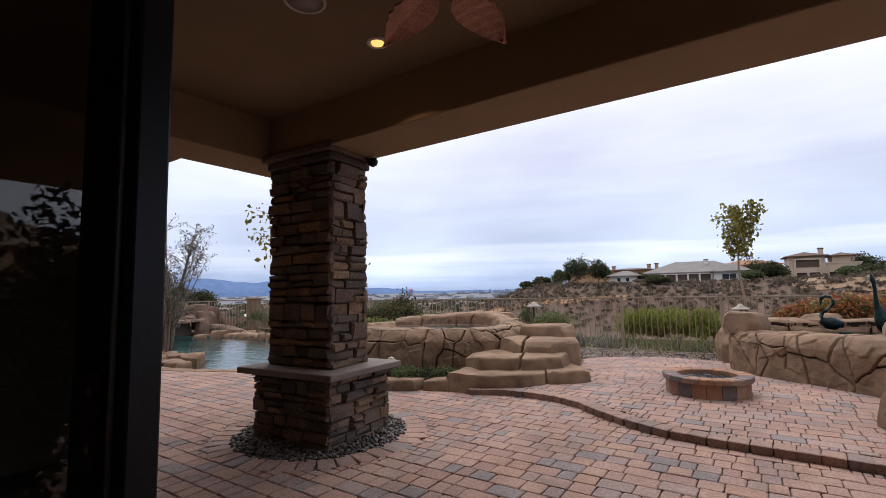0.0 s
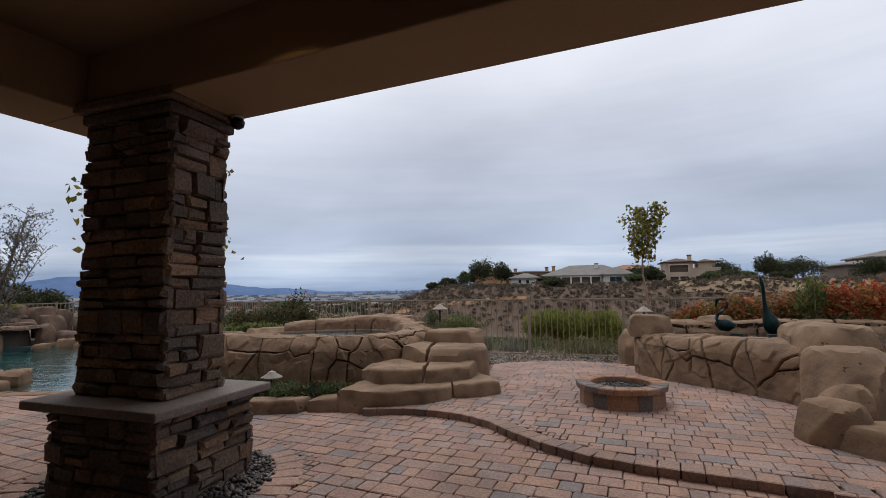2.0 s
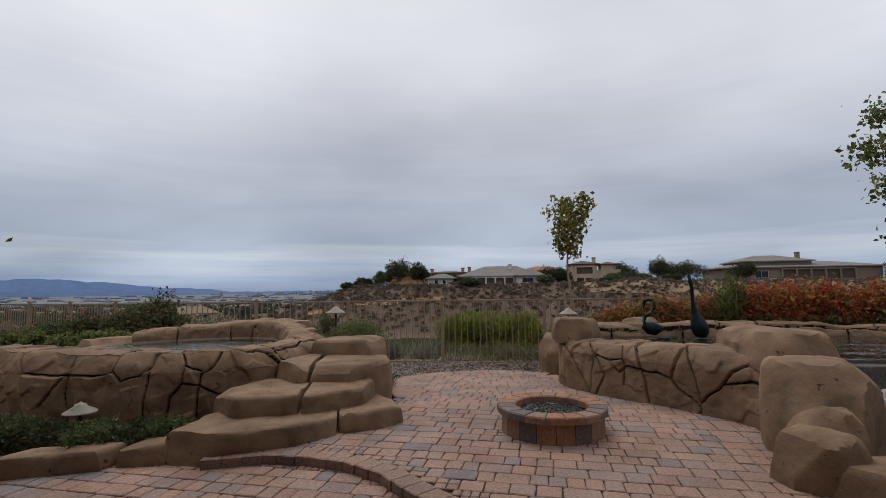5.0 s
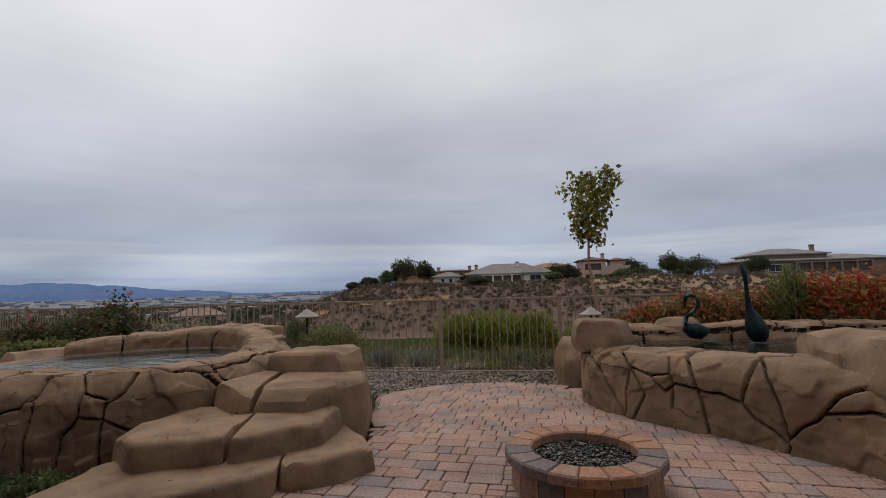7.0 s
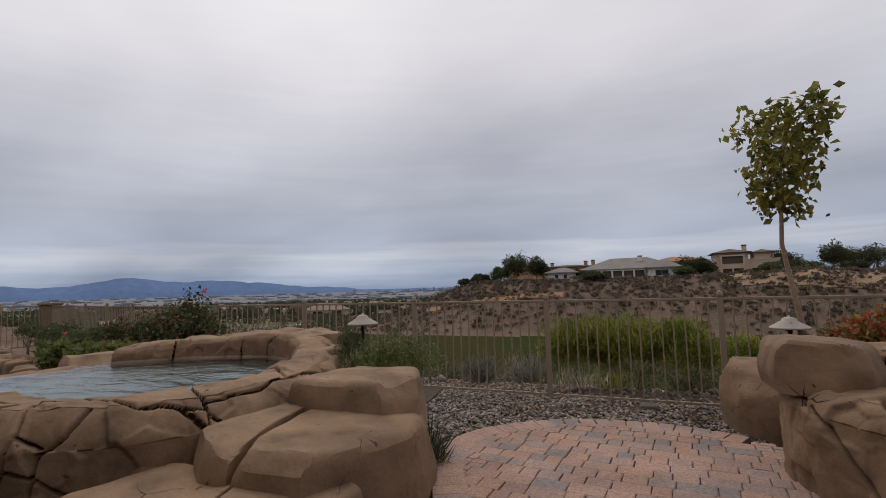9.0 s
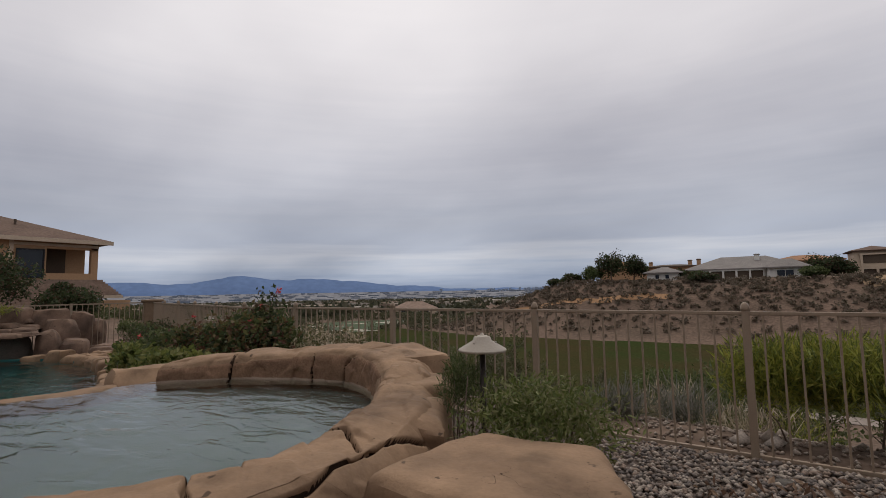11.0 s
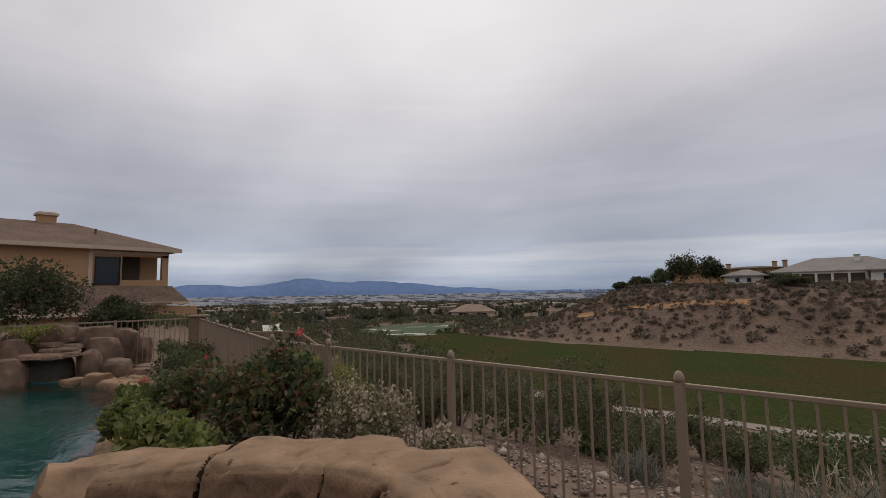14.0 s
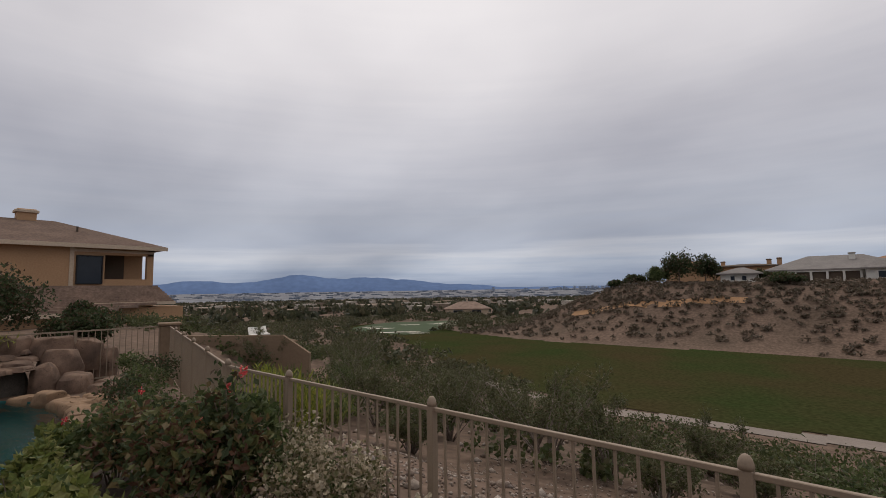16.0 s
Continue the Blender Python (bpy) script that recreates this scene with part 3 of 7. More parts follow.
def joint_cells(S2, Q2, joints):
    """Each grid point's stone, and its distance from the nearest joint, for joints laid out by hand."""
    edge = np.full(S2.shape, 1e9)
    for line in joints:
        for (a0, b0), (a1, b1) in zip(line, line[1:]):
            L2 = max((a1 - a0) ** 2 + (b1 - b0) ** 2, 1e-6)
            u = np.clip(((S2 - a0) * (a1 - a0) + (Q2 - b0) * (b1 - b0)) / L2, 0, 1)
            edge = np.minimum(edge, np.hypot(S2 - a0 - u * (a1 - a0), Q2 - b0 - u * (b1 - b0)))
    free = edge > 0.022
    own = np.zeros(S2.shape, int)
    NI, NJ = S2.shape
    count = 0
    for i0 in range(0, NI, 4):
        for j0 in range(0, NJ, 4):
            if own[i0, j0] or not free[i0, j0]:
                continue
            count += 1
            stack = [(i0, j0)]
            own[i0, j0] = count
            while stack:
                i, j = stack.pop()
                for a, b in ((i + 1, j), (i - 1, j), (i, j + 1), (i, j - 1)):
                    if 0 <= a < NI and 0 <= b < NJ and free[a, b] and not own[a, b]:
                        own[a, b] = count
                        stack.append((a, b))
    while (own == 0).any():
        grown = own.copy()
        for ax, sh in ((0, 1), (0, -1), (1, 1), (1, -1)):
            r = np.roll(own, sh, axis=ax)
            if ax == 0:
                r[0 if sh == 1 else -1, :] = 0
            else:
                r[:, 0 if sh == 1 else -1] = 0
            grown = np.where((grown == 0) & (r > 0), r, grown)
        own = grown
    return own, edge


def crack_wall(parent, outer, inner, z0, tops, seed, rim=0.2, cell=0.55, bulge=0.02, res=0.0135, name="stone", mat=None, dip=0.4, sw=0.13, sh=0.16, wet=None, joints=None):
    """A sculpted rock wall along a line, broken by deep irregular joints into separate stones.
    outer and inner: the wall's two edges, station by station; tops: its height at each station.
    joints: lines of (length along the wall, length up its profile); without them the stones are scattered."""
    rg = np.random.default_rng(seed)
    res = 0.0095 if joints and res < 0.015 else res
    us = [0.0]
    while us[-1] < len(outer) - 1:
        a = curve_at(outer, us[-1])
        b = curve_at(outer, us[-1] + 0.01)
        us.append(us[-1] + res * 0.01 / max(np.linalg.norm(b - a), 1e-5))
    us = np.array(us[:-1] + [len(outer) - 1.0])
    O = np.array([curve_at(outer, u) for u in us])
    I = np.array([curve_at(inner, u) for u in us])
    T = np.interp(us, range(len(tops)), tops)
    D = np.linalg.norm(I - O, axis=1)
    dirn = (I - O) / D[:, None]
    r, ri = sh, 0.035
    H = float(np.mean(T)) - z0
    prof = []
    for z in np.arange(0, H - r, res):
        prof.append(("f", z / (H - r)))
    for a in np.arange(0, 90, 90 * res / math.hypot(sw, sh)):
        prof.append(("a", a))
    for d in np.arange(0, 1, res / max(float(np.mean(D)) - sw - ri, 0.1)):
        prof.append(("t", d))
    for a in np.arange(0, 90, 24):
        prof.append(("b", a))
    for z in np.arange(0, dip, res * 1.5):
        prof.append(("i", z))
    NI, NJ = len(us), len(prof)
    P = np.zeros((NI, NJ, 3))
    q = np.zeros(NJ)
    for j, (k, v) in enumerate(prof):
        if k == "f":
            d, z = -bulge * math.sin(math.pi * v) + 0.0 * D, z0 + (T - r - z0) * v
        elif k == "a":
            w = 0.6 * v / 90
            d, z = sw * (0.4 * (1 - math.cos(radians(v))) + w) + 0 * D, T - r + r * (0.4 * math.sin(radians(v)) + w)
        elif k == "t":
            d, z = sw + (D - sw - ri) * v, T + 0.012 * math.sin(math.pi * v)
        elif k == "b":
            d, z = D - ri + ri * math.sin(radians(v)), T - ri + ri * math.cos(radians(v))
        else:
            d, z = D + 0.02 + 0.12 * v, T - ri - v
        P[:, j, :2] = O + dirn * d[:, None]
        P[:, j, 2] = z
        if j:
            q[j] = q[j - 1] + float(np.mean(np.linalg.norm(P[:, j] - P[:, j - 1], axis=1)))
    s = np.concatenate([[0], np.cumsum(np.linalg.norm(np.diff(O, axis=0), axis=1))])
    N = np.cross(np.gradient(P, axis=0), np.gradient(P, axis=1))
    N /= np.linalg.norm(N, axis=2)[:, :, None] + 1e-9
    mi, mj = NI // 2, max(int((H - r) / res) // 2, 1)
    if np.dot(N[mi, mj, :2], dirn[mi]) > 0:
        N = -N
        flip = True
    else:
        flip = False
    S, Q = np.meshgrid(s, q, indexing="ij")
    warp = np.array([[noise.noise_vector(Vector((float(a) * 2.2, float(b) * 2.2, seed))) for b in q[::3]] for a in s[::3]])
    wi, wj = np.minimum(np.arange(NI) // 3, warp.shape[0] - 1), np.minimum(np.arange(NJ) // 3, warp.shape[1] - 1)
    W = warp[wi][:, wj]
    fine = np.array([[noise.noise_vector(Vector((float(a) * 9.0, float(b) * 9.0, seed + 4))) for b in q[::2]] for a in s[::2]])
    fi, fj = np.minimum(np.arange(NI) // 2, fine.shape[0] - 1), np.minimum(np.arange(NJ) // 2, fine.shape[1] - 1)
    V = fine[fi][:, fj]
    if joints:
        S2, Q2 = S + W[:, :, 0] * 0.03 + V[:, :, 0] * 0.011, Q + W[:, :, 1] * 0.03 + V[:, :, 1] * 0.011
        own, edge = joint_cells(S2, Q2, joints)
    else:
        S2, Q2 = S + W[:, :, 0] * 0.07, Q + W[:, :, 1] * 0.07
        own, edge = scattered_cells(S2, Q2, s, q, H - r, rg, rim, cell)
    owner = np.unique(own)
    lift = dict((o, rg.uniform(-0.012, 0.014)) for o in set(owner.tolist()))
    L = np.vectorize(lift.get)(own)
    cs = dict((o, (float(S[own == o].mean()), float(Q[own == o].mean()), rg.uniform(-0.09, 0.09), rg.uniform(-0.07, 0.07))) for o in set(own.ravel().tolist()))
    lean = np.zeros((NI, NJ))
    for o, (a, b, ka, kb) in cs.items():
        m = own == o
        lean[m] = np.clip((S[m] - a) * ka + (Q[m] - b) * kb, -0.03, 0.03)
    # chipped facets within each stone
    fb, facet = np.full((NI, NJ), 1e9), np.zeros((NI, NJ))
    for a in np.arange(0, s[-1], 0.27):
        i0, i1 = np.searchsorted(s, a - 0.5), np.searchsorted(s, a + 0.5)
        for b in np.arange(0, q[-1], 0.24):
            fa, fq = a + rg.uniform(-0.12, 0.12), b + rg.uniform(-0.11, 0.11)
            ka, kb, c0 = rg.uniform(-0.1, 0.1), rg.uniform(-0.1, 0.1), rg.uniform(-0.008, 0.008)
            d = np.hypot(S2[i0:i1] - fa, Q2[i0:i1] - fq)
            m = d < fb[i0:i1]
            facet[i0:i1][m] = (c0 + (S[i0:i1] - fa) * ka + (Q[i0:i1] - fq) * kb)[m]
            fb[i0:i1] = np.minimum(fb[i0:i1], d)
    for _ in range(2):
        facet[1:-1, 1:-1] = (facet[:-2, 1:-1] + facet[2:, 1:-1] + facet[1:-1, :-2] + facet[1:-1, 2:] + 2 * facet[1:-1, 1:-1]) / 6
    wide = 0.0125 + 0.007 * W[:, :, 2] if joints and res < 0.015 else 0.016 + 0.009 * W[:, :, 2]
    shift = L + lean + facet - (0.06 if joints else 0.075) * np.clip(1.25 - edge / wide, 0, 1) - 0.004 * np.exp(-edge / 0.03)
    rough = np.zeros((NI, NJ))
    for i in range(NI):
        for j in range(NJ):
            v = Vector(P[i, j])
            rough[i, j] = noise.noise(v * 1.7 + Vector((seed, 0, 0))) * 0.035 + noise.noise(v * 3.2 + Vector((0, seed, own[i, j] * 3.0))) * 0.016 + abs(noise.noise(v * 7.5 + Vector((0, 0, seed)))) * 0.012
    P = P + N * (shift + rough)[:, :, None]
    wall_mat = mat or M_ROCK
    quads = {}
    for i in range(NI - 1):
        for j in range(NJ - 1):
            quads.setdefault(int(own[i, j]), []).append((i, j))
    for o, cells in quads.items():
        idx, vs, fs = {}, [], []
        for i, j in cells:
            f = []
            for a, b in ((i, j), (i + 1, j), (i + 1, j + 1), (i, j + 1)):
                if (a, b) not in idx:
                    idx[(a, b)] = len(vs)
                    vs.append(P[a, b])
                f.append(idx[(a, b)])
            fs.append(tuple(f[::-1] if flip else f))
        me = mesh_of(name, vs, fs, True)
        part(name, me, wall_mat, parent)
        me.materials.append(M_CRACK)
        if wet:
            me.materials.append(wet)
        # joint faces take the painted shade colour, inner faces the wet material
        for f, (i, j) in zip(me.polygons, cells):
            f.material_index = 1 if edge[i, j] < wide[i, j] * 0.55 else 2 if wet and prof[j][0] == "i" else 0


def inside(p, poly):
    x, y = p
    hit = False
    for i in range(len(poly)):
        (x0, y0), (x1, y1) = poly[i - 1], poly[i]
        if (y0 > y) != (y1 > y) and x < (x1 - x0) * (y - y0) / (y1 - y0) + x0:
            hit = not hit
    return hit


def step(a, b, v):
    u = min(max((v - a) / (b - a), 0), 1)
    return u * u * (3 - 2 * u)


# ---- plan: z 0 is the foot of the fence, which runs along y = 0 ----
PATIO_Z, TERRACE_Z, POOL_Z, SPA_Z = 0.145, 0.22, 0.0, 0.80
KERB = [(-0.98, -6.26), (-0.58, -6.1), (-0.22, -6.1), (0.15, -6.17), (0.5, -6.36), (0.8, -6.65), (1.13, -6.92), (1.55, -7.15), (2.0, -7.26), (2.6, -7.33), (3.15, -7.4), (5.5, -7.55)]
POOL = [(-5.0, -3.0), (-4.9, -4.6), (-5.3, -5.6), (-6.0, -6.2), (-7.2, -6.7), (-8.5, -6.85), (-9.0, -6.5), (-8.9, -5.9), (-9.2, -5.3), (-10.4, -5.2), (-11.3, -5.8), (-13.0, -6.0),
        (-15.5, -5.4), (-17.0, -3.8), (-16.9, -1.8), (-15.3, -0.7), (-13.0, -0.6), (-10.8, -1.3), (-9.0, -2.0), (-7.0, -2.5)]
TERRACE = KERB + [(5.5, -7.2), (4.4, -6.9), (3.9, -6.3), (3.9, -4.6), (3.0, -3.6), (2.4, -2.6), (2.35, -1.6), (1.55, -1.2), (0.41, -1.27), (-0.11, -1.74), (-0.42, -2.3), (-0.38, -2.9), (-0.05, -3.6), (0.1, -4.6), (-0.5, -5.6)]
FENCE_X = [-8.0, -6.5, -4.32, -2.11, 0.0, 2.14, 4.3, 6.5, 8.7, 10.9]


def terrace_z(y):
    return TERRACE_Z - 0.10 * step(-4.5, -1.2, y)


def ground_z(x, y):
    if y < 0.4 and x > -30:
        if y > -7.2 and x < -4 and inside((x, y), POOL):
            return -1.4
        return -0.02 if y > -12.0 else 0.0
    s0 = 0.5 + 8.0 * step(-17, -32, x)
    slope = -7.0 * (0.35 * step(s0, s0 + 6, y) * 0.6 + 0.79 * step(s0 + 1, s0 + 31, y))
    far = math.hypot(x, y)
    plain = -7.0 - max(far - 90, 0) * 0.0155
    hill = 10.0 * step(72, 100, y) + 1.5 * step(100, 150, y)
    bumps = (noise.noise(Vector((x * 0.09, y * 0.09, 0))) * 1.2 + noise.noise(Vector((x * 0.3, y * 0.3, 4))) * 0.3) * step(73, 82, y)
    near = noise.noise(Vector((x * 0.5, y * 0.5, 2))) * 0.25 * step(0.8, 4, y) * (1 - step(24, 30, y))
    hx = step(-68, -33, x) * (1 - step(160, 320, x)) * (1 - step(170, 420, y))
    base = slope if y < s0 + 31 else min(plain, -7.0)
    if x < -100:
        base = base * step(-400, -100, x) + plain * (1 - step(-400, -100, x))
    return base + near + (hill + bumps) * hx


def lines(lo, hi, fine_lo, fine_hi, fine, mid_lo, mid_hi, mid):
    out = list(np.arange(fine_lo, fine_hi, fine)) + list(np.arange(mid_lo, fine_lo, mid)) + list(np.arange(fine_hi, mid_hi, mid))
    d, v = mid, mid_hi
    while v < hi:
        out.append(v)
        d *= 1.35
        v += d
    d, v = mid, mid_lo - mid
    while v > lo:
        out.append(v)
        d *= 1.35
        v -= d
    return sorted(set([lo, hi] + [round(float(a), 3) for a in out]))


gx, gy = lines(-4800, 4800, -20, 8, 0.5, -110, 110, 2.5), lines(-4800, 4800, -9, 9, 0.5, -20, 150, 2.5)
gv = [(x, y, ground_z(x, y)) for y in gy for x in gx]
gf = [(j * len(gx) + i, j * len(gx) + i + 1, (j + 1) * len(gx) + i + 1, (j + 1) * len(gx) + i) for j in range(len(gy) - 1) for i in range(len(gx) - 1)]
ground = tagged(part("ground", mesh_of("ground", gv, gf, True), M_DESERT), "dry brown desert ground falling away to a valley", "ground", kind="structure")


def sheet(name, outline, z, mat, label, category, kind="structure", thick=0.0, n=0, parent=None):
    """A flat outline, with a skirt if it has thickness."""
    bm = bmesh.new()
    pts = [(p.x, p.y) for p in resample(outline, n, 2)] if n else outline
    top = [bm.verts.new((x, y, z)) for x, y in pts]
    f = bm.faces.new(top)
    bm.normal_update()
    if f.normal.z < 0:
        f.normal_flip()
    if thick:
        low = [bm.verts.new((x, y, z - thick)) for x, y in pts]
        for i in range(len(pts)):
            bm.faces.new((top[i - 1], top[i], low[i], low[i - 1]))
        bmesh.ops.recalc_face_normals(bm, faces=bm.faces[:])
    bmesh.ops.triangulate(bm, faces=[g for g in bm.faces if len(g.verts) > 4])
    ob = part(name, bm, mat, parent)
    return tagged(ob, label, category, kind=kind)


def slab_cells(test, x0, x1, y0, y1, zf, drop, cell=0.2):
    vs, fs, idx = [], [], {}
    def vert(i, j, low):
        k = (i, j, low)
        if k not in idx:
            x, y = x0 + i * cell, y0 + j * cell
            idx[k] = len(vs)
            vs.append((x, y, zf(x, y) - (drop if low else 0)))
        return idx[k]
    nx, ny = int((x1 - x0) / cell), int((y1 - y0) / cell)
    on = {(i, j) for i in range(nx) for j in range(ny) if test(x0 + (i + 0.5) * cell, y0 + (j + 0.5) * cell)}
    for i, j in sorted(on):
        fs.append((vert(i, j, 0), vert(i + 1, j, 0), vert(i + 1, j + 1, 0), vert(i, j + 1, 0)))
        for di, dj, a, b in ((0, -1, (i, j), (i + 1, j)), (1, 0, (i + 1, j), (i + 1, j + 1)), (0, 1, (i + 1, j + 1), (i, j + 1)), (-1, 0, (i, j + 1), (i, j))):
            if (i + di, j + dj) not in on:
                fs.append((vert(*a, 0), vert(*a, 1), vert(*b, 1), vert(*b, 0)))
    return mesh_of("slab", vs, fs)


PLANTER = [(-4.9, -4.9), (-4.5, -5.9), (-3.6, -6.7), (-2.6, -6.55), (-1.8, -6.15), (-1.2, -6.0), (-0.7, -5.4), (-1.3, -4.7), (-3.0, -4.7)]


def on_patio(x, y):
    if y > -5.0 or inside((x, y), POOL) or inside((x, y), TERRACE) or inside((x, y), PLANTER):
        return False
    if y > -5.85 and x > -4.4:
        return False
    if x > 3.2 and y > -7.3:
        return False
    if x < -9.2 and y > -6.4:
        return False
    return (x + 1.6) ** 2 + (y + 8.5) ** 2 > 0.02


pavement_1 = tagged(part("pavement_1", slab_cells(on_patio, -14, 8, -11.8, -5, lambda x, y: PATIO_Z - 0.022, 0.08), M_JOINT), "patio of tumbled grey-pink concrete pavers", "patio", kind="structure")
pavement_2 = tagged(part("pavement_2", slab_cells(lambda x, y: all(inside((x + a, y + b), TERRACE) for a in (-0.06, 0.06) for b in (-0.06, 0.06)), -1.4, 5.6, -7.8, -1, lambda x, y: terrace_z(y) - 0.022, 0.1, 0.1), M_JOINT), "raised terrace of reddish tumbled concrete pavers", "terrace", kind="structure")

# pool and its coping
water_1 = sheet("water_1", POOL, POOL_Z, M_WATER, "clear teal swimming pool water with small ripples", "water", n=70)
pv, pf = [], []
ring = resample(POOL, 70, 2)
for z, s in ((0.03, 1.0), (-0.9, 0.985), (-1.3, 0.9)):
    c = sum(ring, Vector()) / 70
    pv += [((p.x - c.x) * s + c.x, (p.y - c.y) * s + c.y, z) for p in ring]
for j in range(2):
    for i in range(70):
        k = (i + 1) % 70
        pf.append((j * 70 + i, j * 70 + k, (j + 1) * 70 + k, (j + 1) * 70 + i))
pv.append((c.x, c.y, -1.33))
for i in range(70):
    pf.append((140 + i, 140 + (i + 1) % 70, 210))
basin = tagged(part("pool_basin", mesh_of("basin", pv, pf, True), M_PLASTER_POOL), "pale aqua plaster pool basin", "pool", kind="structure")

# ---- fence ----
def fence_panel(parent, x0, x1):
    span = x1 - x0
    for z in (0.09, 1.385):
        part("rail", box(x0 + 0.03, x1 - 0.03, -0.017, 0.017, z - 0.017, z + 0.017, 0.004, 1), M_FENCE, parent)
    n = 16
    for i in range(1, n):
        x = x0 + span * i / n
        part("picket", PICKET, M_FENCE, parent, at=pose(x, 0, 0.09))


bm = box(-0.0085, 0.0085, -0.0085, 0.0085, 0, 1.30)
PICKET = bpy.data.meshes.new("picket")
bm.to_mesh(PICKET)
bm.free()
PICKET.materials.append(M_FENCE)
bm = box(-0.033, 0.033, -0.033, 0.033, -0.08, 1.41, 0.004, 1)
POST = bpy.data.meshes.new("post")
bm.to_mesh(POST)
bm.free()
POST.materials.append(M_FENCE)
CAP = lathe([(0.04, 1.41), (0.04, 1.435), (0.033, 1.462), (0.02, 1.482), (0.004, 1.49)], 12)
CAP.materials.append(M_FENCE)
fence = thing("fence", (0, 0, 0), "tan powder-coated metal picket fence along the yard edge", "fence")
for x in FENCE_X:
    p = part("post", POST, M_FENCE, fence, at=pose(x, 0, 0))
    part("post_cap", CAP, M_FENCE, p)
for a, b in zip(FENCE_X, FENCE_X[1:]):
    fence_panel(fence, a, b)

# ---- fire pit ----
def wedge(r0, r1, a, z0, z1, bev=0.012):
    bm = bmesh.new()
    vs = []
    for z, ins in ((z0, 0), (z1 - bev, 0), (z1, bev)):
        g = ins / r1
        for r, s in ((r0 + ins, -1), (r1 - ins, -1), (r1 - ins, 1), (r0 + ins, 1)):
            t = s * (a / 2 - g)
            vs.append(bm.verts.new((r * math.cos(t), r * math.sin(t), z)))
    for j in (0, 4):
        for i in range(4):
            k = (i + 1) % 4
            bm.faces.new((vs[j + i], vs[j + k], vs[j + 4 + k], vs[j + 4 + i]))
    bm.faces.new(vs[8:12])
    bm.faces.new(vs[0:4][::-1])
    me = bpy.data.meshes.new("wedge")
    bm.to_mesh(me)
    bm.free()
    return me


fire_pit = thing("fire_pit", (1.9, -5.08, terrace_z(-5.08)), "round low fire pit of red-brown bricks filled with dark gravel", "fire pit")
N_PIT = 18
w_body, w_cap = wedge(0.40, 0.50, 2 * math.pi / N_PIT - 0.012, -0.02, 0.185, 0.006), wedge(0.355, 0.54, 2 * math.pi / N_PIT - 0.01, 0.185, 0.25)
for me in (w_body, w_cap):
    me.materials.append(M_BRICK)
for i in range(N_PIT):
    part("brick", w_body, M_BRICK, fire_pit, at=pose(0, 0, 0, 0, 0, 360 * i / N_PIT))
    part("cap_brick", w_cap, M_BRICK, fire_pit, at=pose(0, 0, random.uniform(-0.002, 0.002), 0, 0, 360 * (i + 0.5) / N_PIT))


def pebbles(n, place, size, seed, flat=0.6):
    """Many small stones in one mesh; place(rng) gives a spot."""
    rng = np.random.default_rng(seed)
    base = np.array([(1, 0, 0), (0, 1, 0), (-1, 0, 0), (0, -1, 0), (0, 0, 1), (0, 0, -1)], float)
    tri = np.array([(0, 1, 4), (1, 2, 4), (2, 3, 4), (3, 0, 4), (1, 0, 5), (2, 1, 5), (3, 2, 5), (0, 3, 5)])
    vs, fs = [], []
    for i in range(n):
        p = place(rng)
        s = size * rng.uniform(0.6, 1.35)
        q = base * np.array([s, s * rng.uniform(0.6, 0.95), s * flat]) * rng.uniform(0.75, 1.2, (6, 1))
        a = rng.uniform(0, 6.283)
        ca, sa = math.cos(a), math.sin(a)
        x, y = q[:, 0] * ca - q[:, 1] * sa, q[:, 0] * sa + q[:, 1] * ca
        t = rng.uniform(-0.5, 0.5)
        z = q[:, 2] + x * t * 0.5
        fs.extend((tri + 6 * i).tolist())
        vs.extend(np.stack([x + p[0], y + p[1], z + p[2]], 1).tolist())
    return mesh_of("pebbles", vs, fs, True)


def in_pit(rng):
    r, a = 0.4 * math.sqrt(rng.uniform(0, 1)), rng.uniform(0, 6.283)
    return (r * math.cos(a), r * math.sin(a), 0.165 + rng.uniform(0, 0.02))


tagged(part("gravel", pebbles(1700, in_pit, 0.014, 4), M_LAVA, fire_pit), kind="stuff")

# ---- spa ----
spa = thing("spa", (0, 0, 0), "raised spa of sculpted tan rock full of rippling water", "spa")
SPA_OUT = [(-5.35, -4.75), (-4.75, -5.2), (-3.8, -5.33), (-2.95, -5.33), (-2.2, -5.2), (-1.6, -4.9), (-1.3, -4.4), (-1.22, -3.75), (-1.35, -3.1), (-1.75, -2.45), (-2.4, -1.75), (-3.1, -1.4), (-3.85, -1.45), (-4.6, -1.95), (-5.0, -2.6)]
SPA_IN = [(-5.0, -4.4), (-4.4, -4.62), (-3.6, -4.75), (-2.85, -4.8), (-2.35, -4.7), (-2.0, -4.45), (-1.82, -4.1), (-1.75, -3.7), (-1.88, -3.2), (-2.15, -2.65), (-2.6, -2.2), (-3.15, -2.0), (-3.7, -2.1), (-4.3, -2.45), (-4.8, -2.95)]
RIM_Z = [0.97, 0.96, 0.95, 0.95, 0.95, 0.95, 0.95, 0.94, 0.94, 0.97, 1.05, 1.05, 1.02, 0.97, 0.93]
